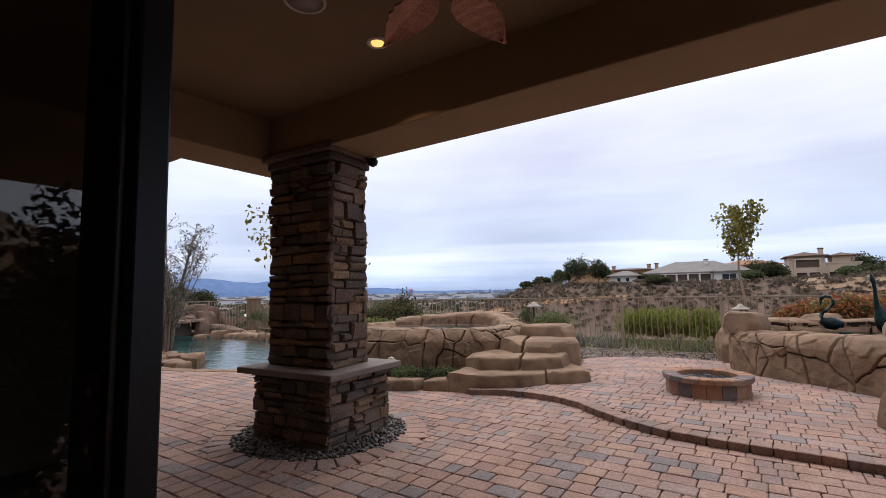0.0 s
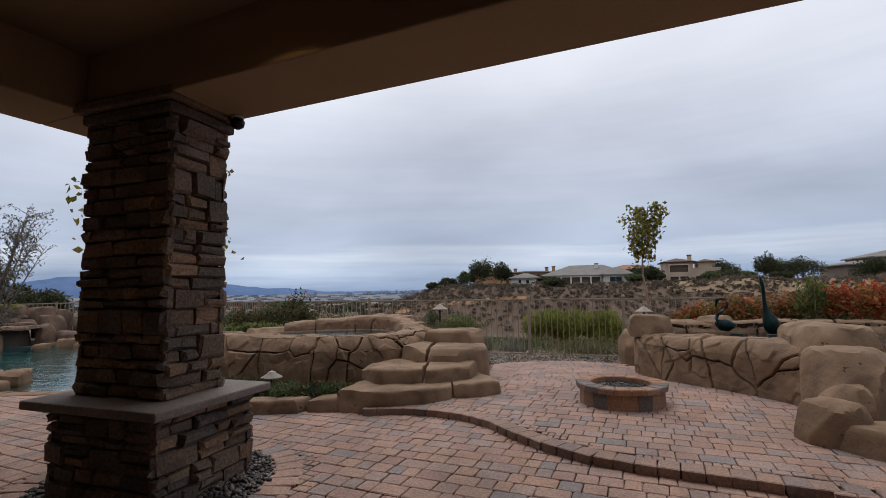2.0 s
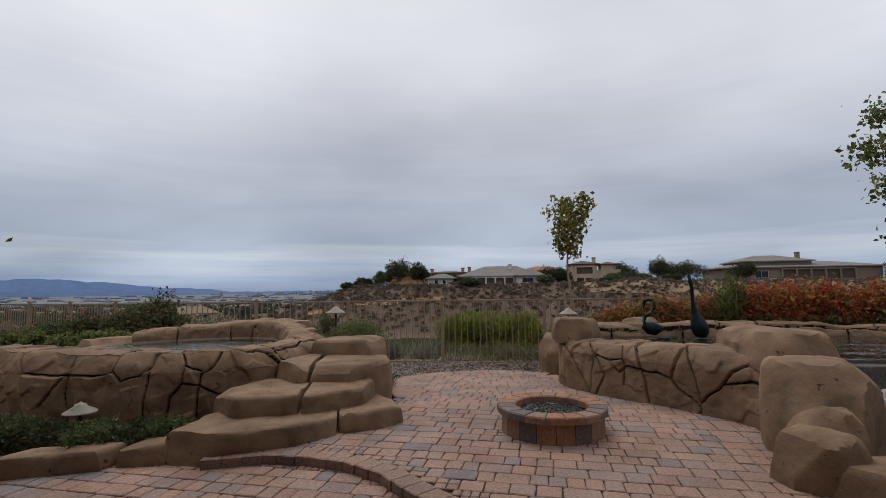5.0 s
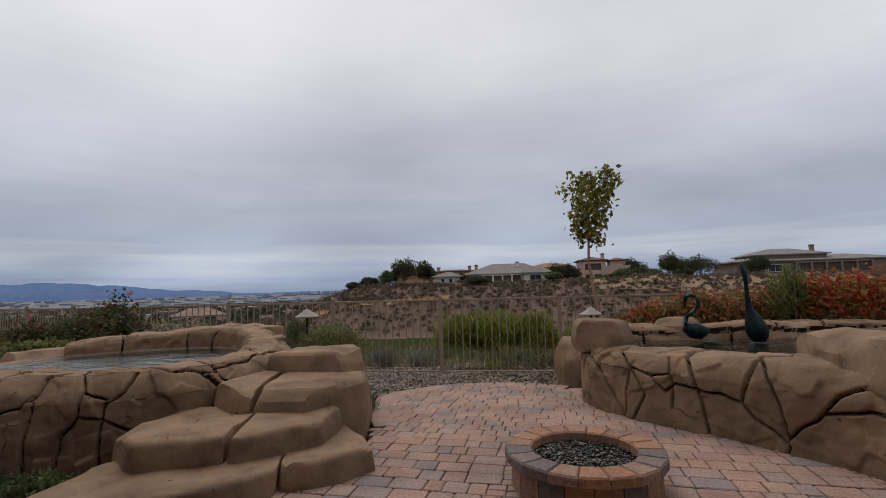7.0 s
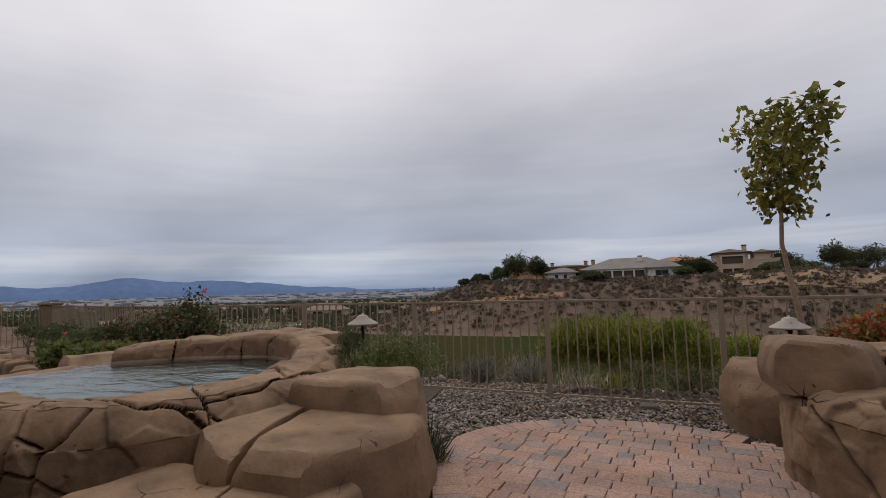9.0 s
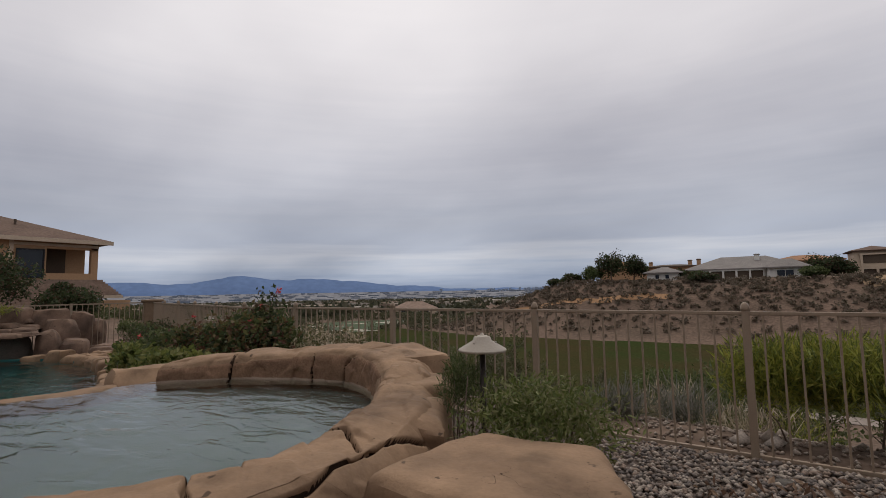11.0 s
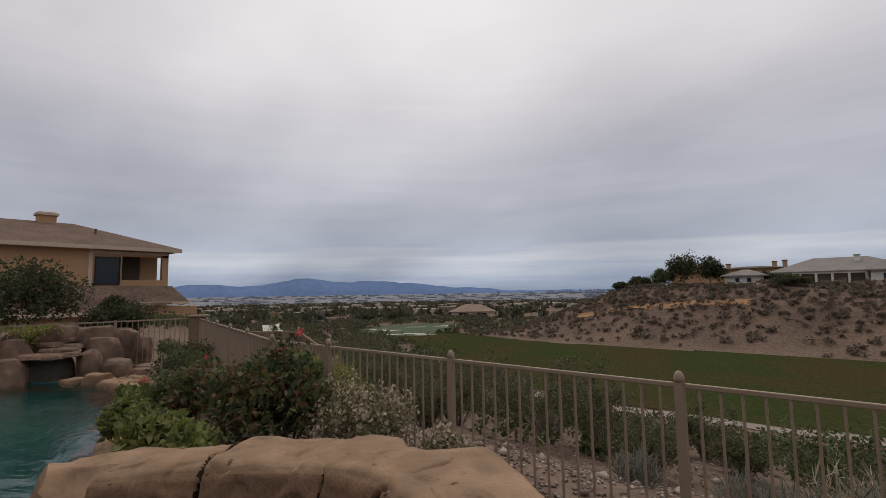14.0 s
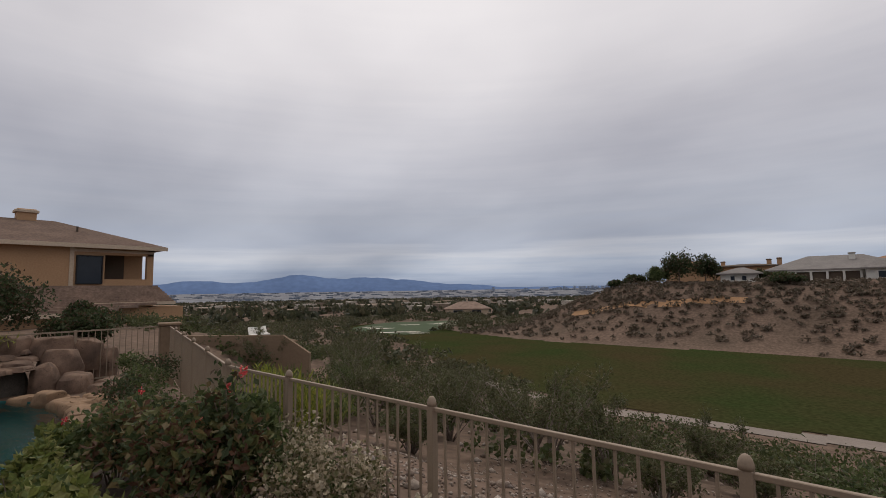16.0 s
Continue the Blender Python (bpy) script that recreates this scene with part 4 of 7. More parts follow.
# joints of the spa's front, of its shoulder and of the slabs on its rim
FRONT_JOINTS = [
    [(1.52, 0.0), (1.51, 0.4), (1.5, 0.76), (1.2, 1.08), (1.15, 1.3)],
    [(1.95, 1.1), (2.12, 0.78), (2.08, 0.58), (2.14, 0.0)],
    [(1.5, 0.8), (1.88, 0.77), (2.1, 0.78), (1.8, 0.42)],
    [(2.15, 0.77), (2.4, 0.78), (2.64, 0.83), (2.55, 1.12), (2.5, 1.3)],
    [(2.64, 0.83), (2.76, 0.72), (2.99, 0.77), (3.06, 0.88), (3.04, 1.05), (3.25, 1.25)],
    [(3.06, 0.8), (3.05, 0.58), (3.0, 0.0)],
    [(3.26, 1.25), (3.43, 0.9), (3.4, 0.7), (3.3, 0.55), (3.2, 0.0)],
    [(3.4, 0.7), (3.58, 0.65), (3.76, 0.54), (4.2, 0.45)],
    [(3.58, 0.65), (3.54, 0.0)],
    [(3.83, 1.08), (3.74, 0.9), (3.6, 0.78), (3.58, 0.65)],
    [(3.42, 0.9), (3.6, 0.83)],
]
SHOULDER_JOINTS = [
    [(2.5, 1.3), (2.75, 1.18), (3.3, 1.24), (3.58, 1.28), (3.95, 1.2), (4.1, 1.08), (4.34, 1.02), (4.44, 0.92), (4.54, 0.78), (4.46, 0.5)],
    [(4.34, 1.02), (4.52, 0.96), (4.62, 0.86), (4.65, 0.6)],
    [(4.46, 1.6), (4.46, 1.28), (4.53, 1.02), (4.54, 0.8)],
    [(4.54, 1.02), (4.7, 1.03), (4.96, 1.02), (5.1, 1.08), (5.6, 1.08), (5.85, 0.95), (5.7, 0.6)],
    [(5.35, 1.13), (5.5, 1.35), (5.45, 1.7)],
    [(1.15, 1.3), (1.3, 1.5), (1.3, 1.8)],
]
SLAB_JOINTS = [
    [(10.15, 0.8), (10.2, 1.3), (10.14, 1.5), (10.16, 1.85)],
    [(9.3, 0.7), (9.09, 1.32), (9.0, 1.5), (8.98, 1.85)],
    [(8.0, 0.6), (8.12, 1.15), (8.24, 1.45), (8.4, 1.58), (8.48, 1.85)],
]
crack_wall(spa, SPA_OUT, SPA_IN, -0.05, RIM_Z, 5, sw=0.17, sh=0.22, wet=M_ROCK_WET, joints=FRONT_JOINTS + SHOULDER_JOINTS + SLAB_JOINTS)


def along(pts, s):
    i = min(int(s), len(pts) - 2)
    a, b = Vector((*pts[i], 0)), Vector((*pts[i + 1], 0))
    return a.lerp(b, s - i)


rock("spill_edge", spa, [SPA_IN[14], (-5.05, -3.0), (-5.25, -4.3), SPA_IN[0], (-4.75, -3.6)], -1.0, 0.805, rnd=0.05, amp=0.014, seed=77.0, label="low smooth spillway lip between spa and pool")
basin_out = [(x * 1.02 - (-3.2) * 0.02, y * 1.02 - (-3.4) * 0.02) for x, y in SPA_IN]
sheet("spa_floor", basin_out, 0.3, M_SPA_PLASTER, "", "", "", parent=spa)
sheet("spa_water", [(x * 1.03 - (-3.2) * 0.03, y * 1.03 - (-3.4) * 0.03) for x, y in SPA_IN], SPA_Z, M_SPAWATER, "", "", "", parent=spa)

rock("end_stone", spa, [(-6.4, -5.2), (-5.5, -5.25), (-5.15, -4.9), (-5.3, -4.5), (-6.3, -4.6)], -0.05, 0.72, rnd=0.08, amp=0.03, seed=81.0)

rock("end_stone", spa, [(-6.0, -2.95), (-5.6, -3.2), (-4.95, -3.2), (-4.7, -2.6), (-5.2, -2.15), (-5.8, -2.4)], -0.9, 0.86, rnd=0.08, amp=0.04, seed=83.0)

# broad slabs lying on the rim
for out, z0, z1, sd in (([(-3.12, -2.0), (-2.6, -2.24), (-2.2, -2.02), (-2.12, -1.78), (-2.5, -1.45), (-3.0, -1.24), (-3.28, -1.5)], 0.78, 1.09, 1),
                        ([(-2.56, -2.28), (-2.14, -2.74), (-1.66, -2.52), (-1.95, -2.05), (-2.18, -2.04)], 0.72, 0.985, 2),
                        ([(-2.12, -2.78), (-1.86, -3.3), (-1.3, -3.15), (-1.64, -2.55)], 0.72, 0.955, 3),
                        ([(-3.32, -1.55), (-3.2, -2.03), (-3.72, -2.13), (-3.95, -1.5), (-3.6, -1.38)], 0.78, 1.075, 4),
                        ([(-3.98, -1.52), (-3.76, -2.15), (-4.35, -2.46), (-4.65, -2.0)], 0.74, 1.03, 5)):
    rock("rim_slab", spa, out, z0, z1, rnd=0.07, amp=0.028, bulge=0.02, seed=210 + sd * 6.1, freq=1.9, n=80, side=8, facets=9, cut=(0.9, 0.985))

# rock steps beside the spa
steps = thing("rock_steps", (0, 0, 0), "broad steps of sculpted tan rock climbing to the spa", "steps")
for out, z0, z1, sd, kw in (
        ([(-1.5, -6.2), (-1.05, -6.22), (-0.5, -5.93), (-0.2, -5.48), (-0.43, -4.8), (-1.1, -4.8), (-1.6, -5.5)], 0.0, 0.39, 1, {"joints": (3,)}),
        ([(-0.175, -5.46), (0.16, -5.26), (0.36, -4.98), (0.2, -4.7), (-0.2, -4.3), (-0.4, -4.8)], 0.0, 0.39, 2, {"joints": (4, 5)}),
        ([(-1.62, -5.32), (-1.18, -5.66), (-0.62, -5.42), (-0.85, -4.6), (-1.5, -4.6)], 0.1, 0.57, 3, {"joints": (2, 3)}),
        ([(-0.59, -5.41), (-0.07, -4.98), (-0.1, -4.5), (-0.5, -4.3), (-0.815, -4.62)], 0.1, 0.57, 4, {"joints": (4, 3)}),
        ([(-1.3, -4.62), (-1.05, -4.77), (-0.85, -4.74), (-1.08, -3.6), (-1.4, -3.65)], 0.2, 0.76, 5, {"joints": (2, 3)}),
        ([(-0.82, -4.73), (-0.32, -4.76), (-0.1, -4.4), (-0.05, -4.05), (-0.2, -3.4), (-1.045, -3.45)], 0.0, 0.76, 6, {"rnd": 0.1, "joints": (5,)}),
        ([(-1.2, -3.85), (-0.9, -3.92), (-0.25, -3.9), (-0.18, -3.6), (-0.5, -3.05), (-1.15, -3.1)], 0.5, 0.96, 7, {"rnd": 0.08})):
    rock("step_stone", steps, out, z0, z1, amp=0.03, bulge=0.03, seed=100 + sd * 4.3, freq=1.6, n=90, side=10, facets=10, cut=(0.90, 0.985), **{"rnd": 0.055, **kw})

# planting bed in front of the spa, edged with rounded stones
bed = sheet("planting_bed", PLANTER, 0.16, M_SOIL, "dark planting bed at the foot of the spa", "garden bed", thick=0.3, n=40)
for out, sd in (([(-1.86, -6.36), (-1.45, -6.2), (-1.4, -5.85), (-1.82, -6.0)], 2), ([(-2.68, -6.76), (-1.9, -6.4), (-1.86, -6.03), (-2.6, -6.4)], 3),
                ([(-3.6, -6.95), (-2.72, -6.78), (-2.65, -6.42), (-3.5, -6.6)], 4), ([(-4.3, -6.6), (-3.66, -6.94), (-3.5, -6.6), (-4.15, -6.25)], 5), ([(-4.95, -5.75), (-4.38, -6.5), (-4.2, -6.2), (-4.65, -5.5)], 6)):
    st = tagged(rock("edging_stone", None, out, -0.02, 0.3, rnd=0.06, amp=0.02, facets=4, seed=130 + sd * 3.3, n=34), "rounded tan edging stone of a planting bed", "stone", "edging stones")

# ---- fountain on the other side ----
fountain = thing("fountain", (0, 0, 0), "raised pond walled with sculpted tan rock", "fountain")
F_OUT = [(2.32, -1.9), (2.2, -2.5), (2.5, -3.15), (2.93, -3.66), (3.3, -3.98), (3.6, -4.35), (3.9, -4.7), (4.0, -5.0), (4.1, -5.2)]
F_IN = [(2.95, -1.9), (2.75, -2.4), (3.0, -2.85), (3.35, -3.25), (3.7, -3.5), (4.05, -3.8), (4.4, -4.2), (4.55, -4.55), (4.6, -4.8), (4.6, -5.0)]
F_TOP = [0.85, 0.86, 0.86, 0.86, 0.86, 0.86, 0.86, 0.75, 0.65]
POND_JOINTS_NEAR = [
    [(0.6, 1.2), (0.72, 0.92), (0.85, 0.7), (0.85, 0.5), (0.92, 0.3), (1.0, 0.0)],
    [(0.85, 0.8), (0.96, 0.72), (1.15, 0.56), (1.29, 0.38), (1.44, 0.22)],
    [(1.05, 1.3), (1.25, 0.95), (1.47, 0.74), (1.45, 0.48), (1.44, 0.0)],
    [(1.48, 0.73), (1.61, 0.61), (1.68, 0.51), (1.6, 0.34), (1.52, 0.2)],
    [(1.47, 0.76), (1.76, 0.7), (1.92, 0.57), (2.0, 0.66)],
    [(1.76, 0.7), (1.96, 0.74)],
    [(1.91, 0.93), (1.99, 0.65), (1.97, 0.44)],
    [(2.02, 1.7), (2.04, 1.16), (2.05, 1.0), (2.15, 0.79), (2.22, 0.61), (2.25, 0.42), (2.32, 0.0)],
    [(2.0, 0.66), (2.22, 0.64), (2.42, 0.61), (2.57, 0.57)],
]
POND_JOINTS_FAR = [
    [(2.95, 1.7), (2.84, 1.23), (2.7, 1.05), (2.67, 0.85), (2.61, 0.68), (2.57, 0.57), (2.66, 0.47), (2.8, 0.41), (2.92, 0.3), (2.95, 0.0)],
    [(2.7, 1.02), (2.82, 0.77), (2.88, 0.61), (2.91, 0.46), (2.93, 0.3)],
    [(2.93, 0.38), (3.01, 0.47), (3.12, 0.54), (3.2, 0.65), (3.26, 0.74), (3.38, 0.81), (3.55, 0.89), (3.8, 0.9)],
    [(3.17, 0.6), (3.34, 0.65), (3.57, 0.72), (3.8, 0.75)],
]
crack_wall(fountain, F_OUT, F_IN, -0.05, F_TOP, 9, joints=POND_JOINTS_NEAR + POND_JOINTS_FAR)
for out, z0, z1, sd in (([(2.15, -2.6), (2.6, -2.75), (2.85, -2.3), (2.6, -1.75), (2.15, -1.9)], 0.78, 1.15, 1), ([(2.0, -0.75), (2.12, -1.2), (2.42, -1.35), (2.65, -0.9), (2.42, -0.45), (2.1, -0.42)], 0.0, 0.76, 2),
                        ([(4.0, -3.55), (3.9, -4.3), (3.95, -4.85), (4.45, -5.0), (4.82, -4.7), (4.75, -4.0), (4.4, -3.35)], 0.72, 1.13, 3), ([(3.66, -5.45), (3.75, -5.82), (4.05, -6.0), (4.4, -5.75), (4.55, -5.3), (4.4, -4.8), (3.95, -4.85), (3.78, -5.15)], -0.05, 0.96, 4),
                        ([(3.6, -5.95), (3.72, -6.22), (3.95, -6.22), (4.1, -5.9), (3.85, -5.75), (3.65, -5.78)], -0.05, 0.69, 5), ([(3.36, -6.1), (3.46, -6.34), (3.72, -6.5), (3.9, -6.35), (3.85, -6.05), (3.6, -5.88)], 0.0, 0.6, 6),
                        ([(3.44, -6.24), (3.62, -6.46), (3.86, -6.7), (4.3, -7.0), (5.5, -7.3), (5.5, -6.95), (4.4, -6.6), (3.95, -6.2)], 0.0, 0.43, 8),
                        ([(3.35, -1.25), (3.5, -0.85), (4.0, -0.8), (4.15, -1.1), (3.75, -1.35)], 0.6, 1.05, 7), ([(8.0, -1.5), (8.1, -1.0), (9.2, -0.9), (9.3, -1.4)], 0.5, 1.2, 9)):
    rock("boulder", fountain, out, z0, z1, rnd=0.24 if sd == 3 else 0.13, amp=0.035, seed=260 + sd * 5.1, freq=1.5, side=14, n=80)
BACK_JOINTS = [[(0.0, 0.6), (0.9, 0.58), (1.7, 0.63), (2.6, 0.58), (3.5, 0.64), (4.6, 0.6), (5.8, 0.63), (7.9, 0.6)],
               [(0.45, 0.0), (0.5, 0.6)], [(1.1, 0.6), (1.2, 1.1)], [(1.65, 0.0), (1.7, 0.63)], [(2.3, 0.6), (2.2, 1.1)], [(2.95, 0.0), (2.9, 0.6), (3.0, 1.1)],
               [(4.3, 0.0), (4.2, 0.61)], [(4.7, 0.6), (4.8, 1.1)], [(5.4, 0.0), (5.5, 0.62)], [(6.2, 0.62), (6.1, 1.1)], [(6.9, 0.0), (6.8, 0.61)]]
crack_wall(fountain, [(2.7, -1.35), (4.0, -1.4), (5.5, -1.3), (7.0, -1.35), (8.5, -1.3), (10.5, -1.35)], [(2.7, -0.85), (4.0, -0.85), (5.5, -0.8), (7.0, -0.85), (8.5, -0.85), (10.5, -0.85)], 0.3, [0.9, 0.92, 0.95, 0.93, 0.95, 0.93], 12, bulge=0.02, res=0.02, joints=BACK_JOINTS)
sheet("pond_floor", [(2.6, -2.4), (4.3, -4.08), (10.5, -4.08), (10.5, -1.0), (2.6, -1.0)], 0.55, M_POND, "", "", "", parent=fountain, thick=0.6)
sheet("pond_water", [(2.65, -2.4), (4.3, -4.1), (10.4, -4.1), (10.4, -1.0), (2.65, -1.0)], 0.78, M_WATER, "", "", "", parent=fountain)
sheet("lower_floor", [(3.9, -6.4), (4.2, -5.2), (4.4, -4.02), (10.5, -4.02), (10.5, -7.1), (4.4, -6.8)], 0.02, M_POND, "", "", "", parent=fountain)
sheet("lower_water", [(3.9, -6.4), (4.2, -5.2), (4.4, -4.06), (10.5, -4.06), (10.5, -7.1), (4.4, -6.8)], 0.17, M_WATER, "", "", "", parent=fountain)

# ---- house: pillar, beams, ceiling, door ----
pillar = thing("pillar", (-1.67, -8.53, PATIO_Z), "square pillar clad in brown ledge stone on a wider plinth", "pillar")


def ledge_face(parent, width, z0, z1, at, name="stone"):
    """Rough ledge stones stacked in courses on one face; local x along the face, y outwards."""
    z = z0
    while z < z1 - 0.02:
        h = min(random.choice((0.07, 0.09, 0.12, 0.15, 0.19)), z1 - z)
        x = -width / 2
        while x < width / 2 - 0.02:
            w = min(random.uniform(0.13, 0.36), width / 2 - x)
            if width / 2 - x - w < 0.07:
                w = width / 2 - x
            zz, hh = z, h
            pieces = [(zz, hh)]
            if h >= 0.13 and random.random() < 0.5:
                pieces = [(zz, hh * 0.5), (zz + hh * 0.5, hh * 0.5)]
            for a, b in pieces:
                d = random.uniform(0.03, 0.085)
                g = 0.006
                e = random.uniform(0.008, 0.02)
                vs = []
                for y, i in ((0, 0), (d * 0.55, 0), (d, e)):
                    for sx, sz in ((-1, -1), (1, -1), (1, 1), (-1, 1)):
                        vs.append(((w / 2 - g - i) * sx + (random.uniform(-0.014, 0.014) if y else 0), y + (random.uniform(-0.012, 0.012) if y else 0), (b / 2 - g - i) * sz + (random.uniform(-0.012, 0.012) if y else 0)))
                fs = [(8, 9, 10, 11)[::-1]]
                for j in (0, 4):
                    for i in range(4):
                        k = (i + 1) % 4
                        fs.append((j + i, j + 4 + i, j + 4 + k, j + k))
                part(name, mesh_of(name, vs, fs), M_LEDGE, parent, at=at @ Matrix.Translation((x + w / 2, 0, a + b / 2)))
            x += w
        z += h


def clad(core_name, parent, hx, hy, z0, z1, at):
    core = part(core_name, box(-hx, hx, -hy, hy, z0, z1), M_MORTAR, parent, at=at)
    for rz, w, off in ((180, 2 * hx + 0.08, hy), (90, 2 * hy + 0.08, hx), (0, 2 * hx + 0.08, hy), (-90, 2 * hy + 0.08, hx)):
        ledge_face(core, w, z0, z1, pose(0, 0, 0, 0, 0, rz) @ Matrix.Translation((0, off - 0.01, 0)))
    return core


clad("plinth", pillar, 0.50, 0.42, -0.05, 0.66, pose(0, 0, 0))
capm = box(-0.67, 0.68, -0.58, 0.52, 0.66, 0.725, 0.012, 2)
part("cap_slab", capm, M_CAP, pillar, "flat grey-brown cap slab with chiselled edges")
shaft = clad("shaft", pillar, 0.42, 0.24, 0.725, 2.86, pose(-0.04, -0.03, 0))
for z, g in ((2.86, 0.06), (2.95, 0.11)):
    part("corbel", box(-0.42 - g, 0.42 + g, -0.26 - g, 0.26 + g, z, z + 0.085, 0.02, 2), M_LEDGE, shaft)

BEAM_Z, CEIL_Z = 3.13, 3.6
turn = -4.0
house = thing("house", (-1.2, -8.25, 0, 0, 0, turn), "tan stucco house with a covered patio", "house")
part("front_beam", box(-1.6, 9.5, -0.66, 0.0, BEAM_Z, CEIL_Z + 0.15, 0.015, 2), M_STUCCO, house)
part("side_beam", box(-1.6, -0.95, -3.6, -0.66, BEAM_Z, CEIL_Z + 0.15, 0.015, 2), M_STUCCO, house)
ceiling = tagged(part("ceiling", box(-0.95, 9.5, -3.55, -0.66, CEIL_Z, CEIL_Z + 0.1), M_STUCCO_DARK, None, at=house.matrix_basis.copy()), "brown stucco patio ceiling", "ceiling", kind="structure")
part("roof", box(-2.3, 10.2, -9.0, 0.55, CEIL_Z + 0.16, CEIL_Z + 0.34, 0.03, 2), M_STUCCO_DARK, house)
# house wall with a wide sliding-door opening
part("wall", box(-1.9, -0.2, -3.55, -3.25, -0.02, CEIL_Z + 0.15), M_STUCCO, house)
part("wall", box(7.2, 9.5, -3.55, -3.25, -0.02, CEIL_Z + 0.15), M_STUCCO, house)
part("wall", box(-0.2, 7.2, -3.55, -3.25, 2.75, CEIL_Z + 0.15), M_STUCCO, house)
part("wall", box(-1.9, -1.6, -9.0, -3.55, -0.02, CEIL_Z + 0.15), M_INTERIOR, house)
part("wall", box(9.2, 9.5, -9.0, -3.55, -0.02, CEIL_Z + 0.15), M_INTERIOR, house)
part("wall", box(-1.9, 9.5, -9.3, -9.0, -0.02, CEIL_Z + 0.15), M_INTERIOR, house)
floor = tagged(part("floor", box(-1.6, 9.2, -9.0, -3.4, -0.02, PATIO_Z), M_CAP, None, at=house.matrix_basis.copy()), "brown stone floor inside the open door", "floor", kind="structure")
tagged(part("ceiling", box(-1.6, 9.2, -9.0, -3.55, CEIL_Z, CEIL_Z + 0.1), M_INTERIOR, None, at=house.matrix_basis.copy()), "plain plaster room ceiling", "ceiling", kind="structure")

# unseen block and roof added to keep sky light off the pillar's house side
part("sky_block_wall", box(-10.0, -3.9, -11.0, -2.4, -0.02, 3.75, 0.02, 1), M_STUCCO, house)
part("sky_block_roof", box(-10.6, -3.3, -11.6, -1.9, 3.76, 3.95, 0.03, 1), M_STUCCO_DARK, house)
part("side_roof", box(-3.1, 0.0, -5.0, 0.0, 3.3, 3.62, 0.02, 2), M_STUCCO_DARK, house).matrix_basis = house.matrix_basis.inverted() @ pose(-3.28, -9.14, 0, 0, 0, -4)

# ---- far things ----
def hip_roof(x0, x1, y0, y1, z, h, over=0.6, mat=None, parent=None, name="roof"):
    x0, x1, y0, y1 = x0 - over, x1 + over, y0 - over, y1 + over
    w = min(x1 - x0, y1 - y0) / 2
    if x1 - x0 > y1 - y0:
        r = [(x0 + w, (y0 + y1) / 2), (x1 - w, (y0 + y1) / 2)]
    else:
        r = [((x0 + x1) / 2, y0 + w), ((x0 + x1) / 2, y1 - w)]
    vs = [(x0, y0, z), (x1, y0, z), (x1, y1, z), (x0, y1, z)]
    vs += [(a, b, z + 0.25) for a, b, _ in vs] + [(*r[0], z + h), (*r[1], z + h)]
    if x1 - x0 > y1 - y0:
        top = [(4, 5, 9, 8), (5, 6, 9), (6, 7, 8, 9), (7, 4, 8)]
    else:
        top = [(4, 5, 8), (5, 6, 9, 8), (6, 7, 9), (7, 4, 8, 9)]
    fs = [(3, 2, 1, 0), (0, 1, 5, 4), (1, 2, 6, 5), (2, 3, 7, 6), (3, 0, 4, 7)] + top
    return part(name, mesh_of("roof", vs, fs), mat, parent)


def box_mesh(name, x0, x1, y0, y1, z0, z1, mat, parent, label=""):
    return part(name, box(x0, x1, y0, y1, z0, z1), mat, parent, label)


H_TAN = material("house_tan_stucco", (0.40, 0.245, 0.14), 0.92, 0.1, 0.4, 8, 0.2)
H_CREAM = material("house_cream_stucco", (0.50, 0.40, 0.30), 0.92, 0.1, 0.4, 8, 0.2)
H_WHITE = material("house_white_stucco", (0.62, 0.60, 0.55), 0.92, 0.08, 0.4, 8, 0.2)
H_TILE = material("brown_roof_tile", (0.175, 0.118, 0.09), 0.9, 0.25, 0.6, 5, 0.4)
H_TILE_LOW = material("pale_brown_roof_tile", (0.27, 0.19, 0.145), 0.9, 0.3, 0.6, 5, 0.4)
tile_n, tile_l = H_TILE.node_tree.nodes, H_TILE.node_tree.links
tile_wave = tile_n.new("ShaderNodeTexWave"); tile_wave.bands_direction = "Z"; tile_wave.wave_profile = "SAW"
tile_wave.inputs["Scale"].default_value, tile_wave.inputs["Distortion"].default_value, tile_wave.inputs["Detail"].default_value = 2.2, 0.6, 2
tile_l.new(tile_n.new("ShaderNodeNewGeometry").outputs["Position"], tile_wave.inputs["Vector"])
tile_bump = tile_n.new("ShaderNodeBump"); tile_bump.inputs["Strength"].default_value, tile_bump.inputs["Distance"].default_value = 1.0, 0.12
tile_l.new(tile_wave.outputs["Fac"], tile_bump.inputs["Height"])
tile_l.new(tile_bump.outputs[0], tile_n["Principled BSDF"].inputs["Normal"])
H_TILE_GREY = material("grey_roof_tile", (0.22, 0.20, 0.185), 0.9, 0.2, 0.6, 5, 0.4)
H_TILE_RED = material("orange_roof_tile", (0.34, 0.18, 0.10), 0.9, 0.25, 0.6, 5, 0.4)
# dark trim colour; on loggias and balcony back it paints in their shade
H_DARK = material("dark_trim_and_loggia_shade", (0.10, 0.075, 0.055), 0.9, 0.1, 0.4, 8, 0.1)
H_BLOCK = material("tan_block_wall", (0.215, 0.15, 0.10), 0.92, 0.12, 0.8, 12, 0.3)


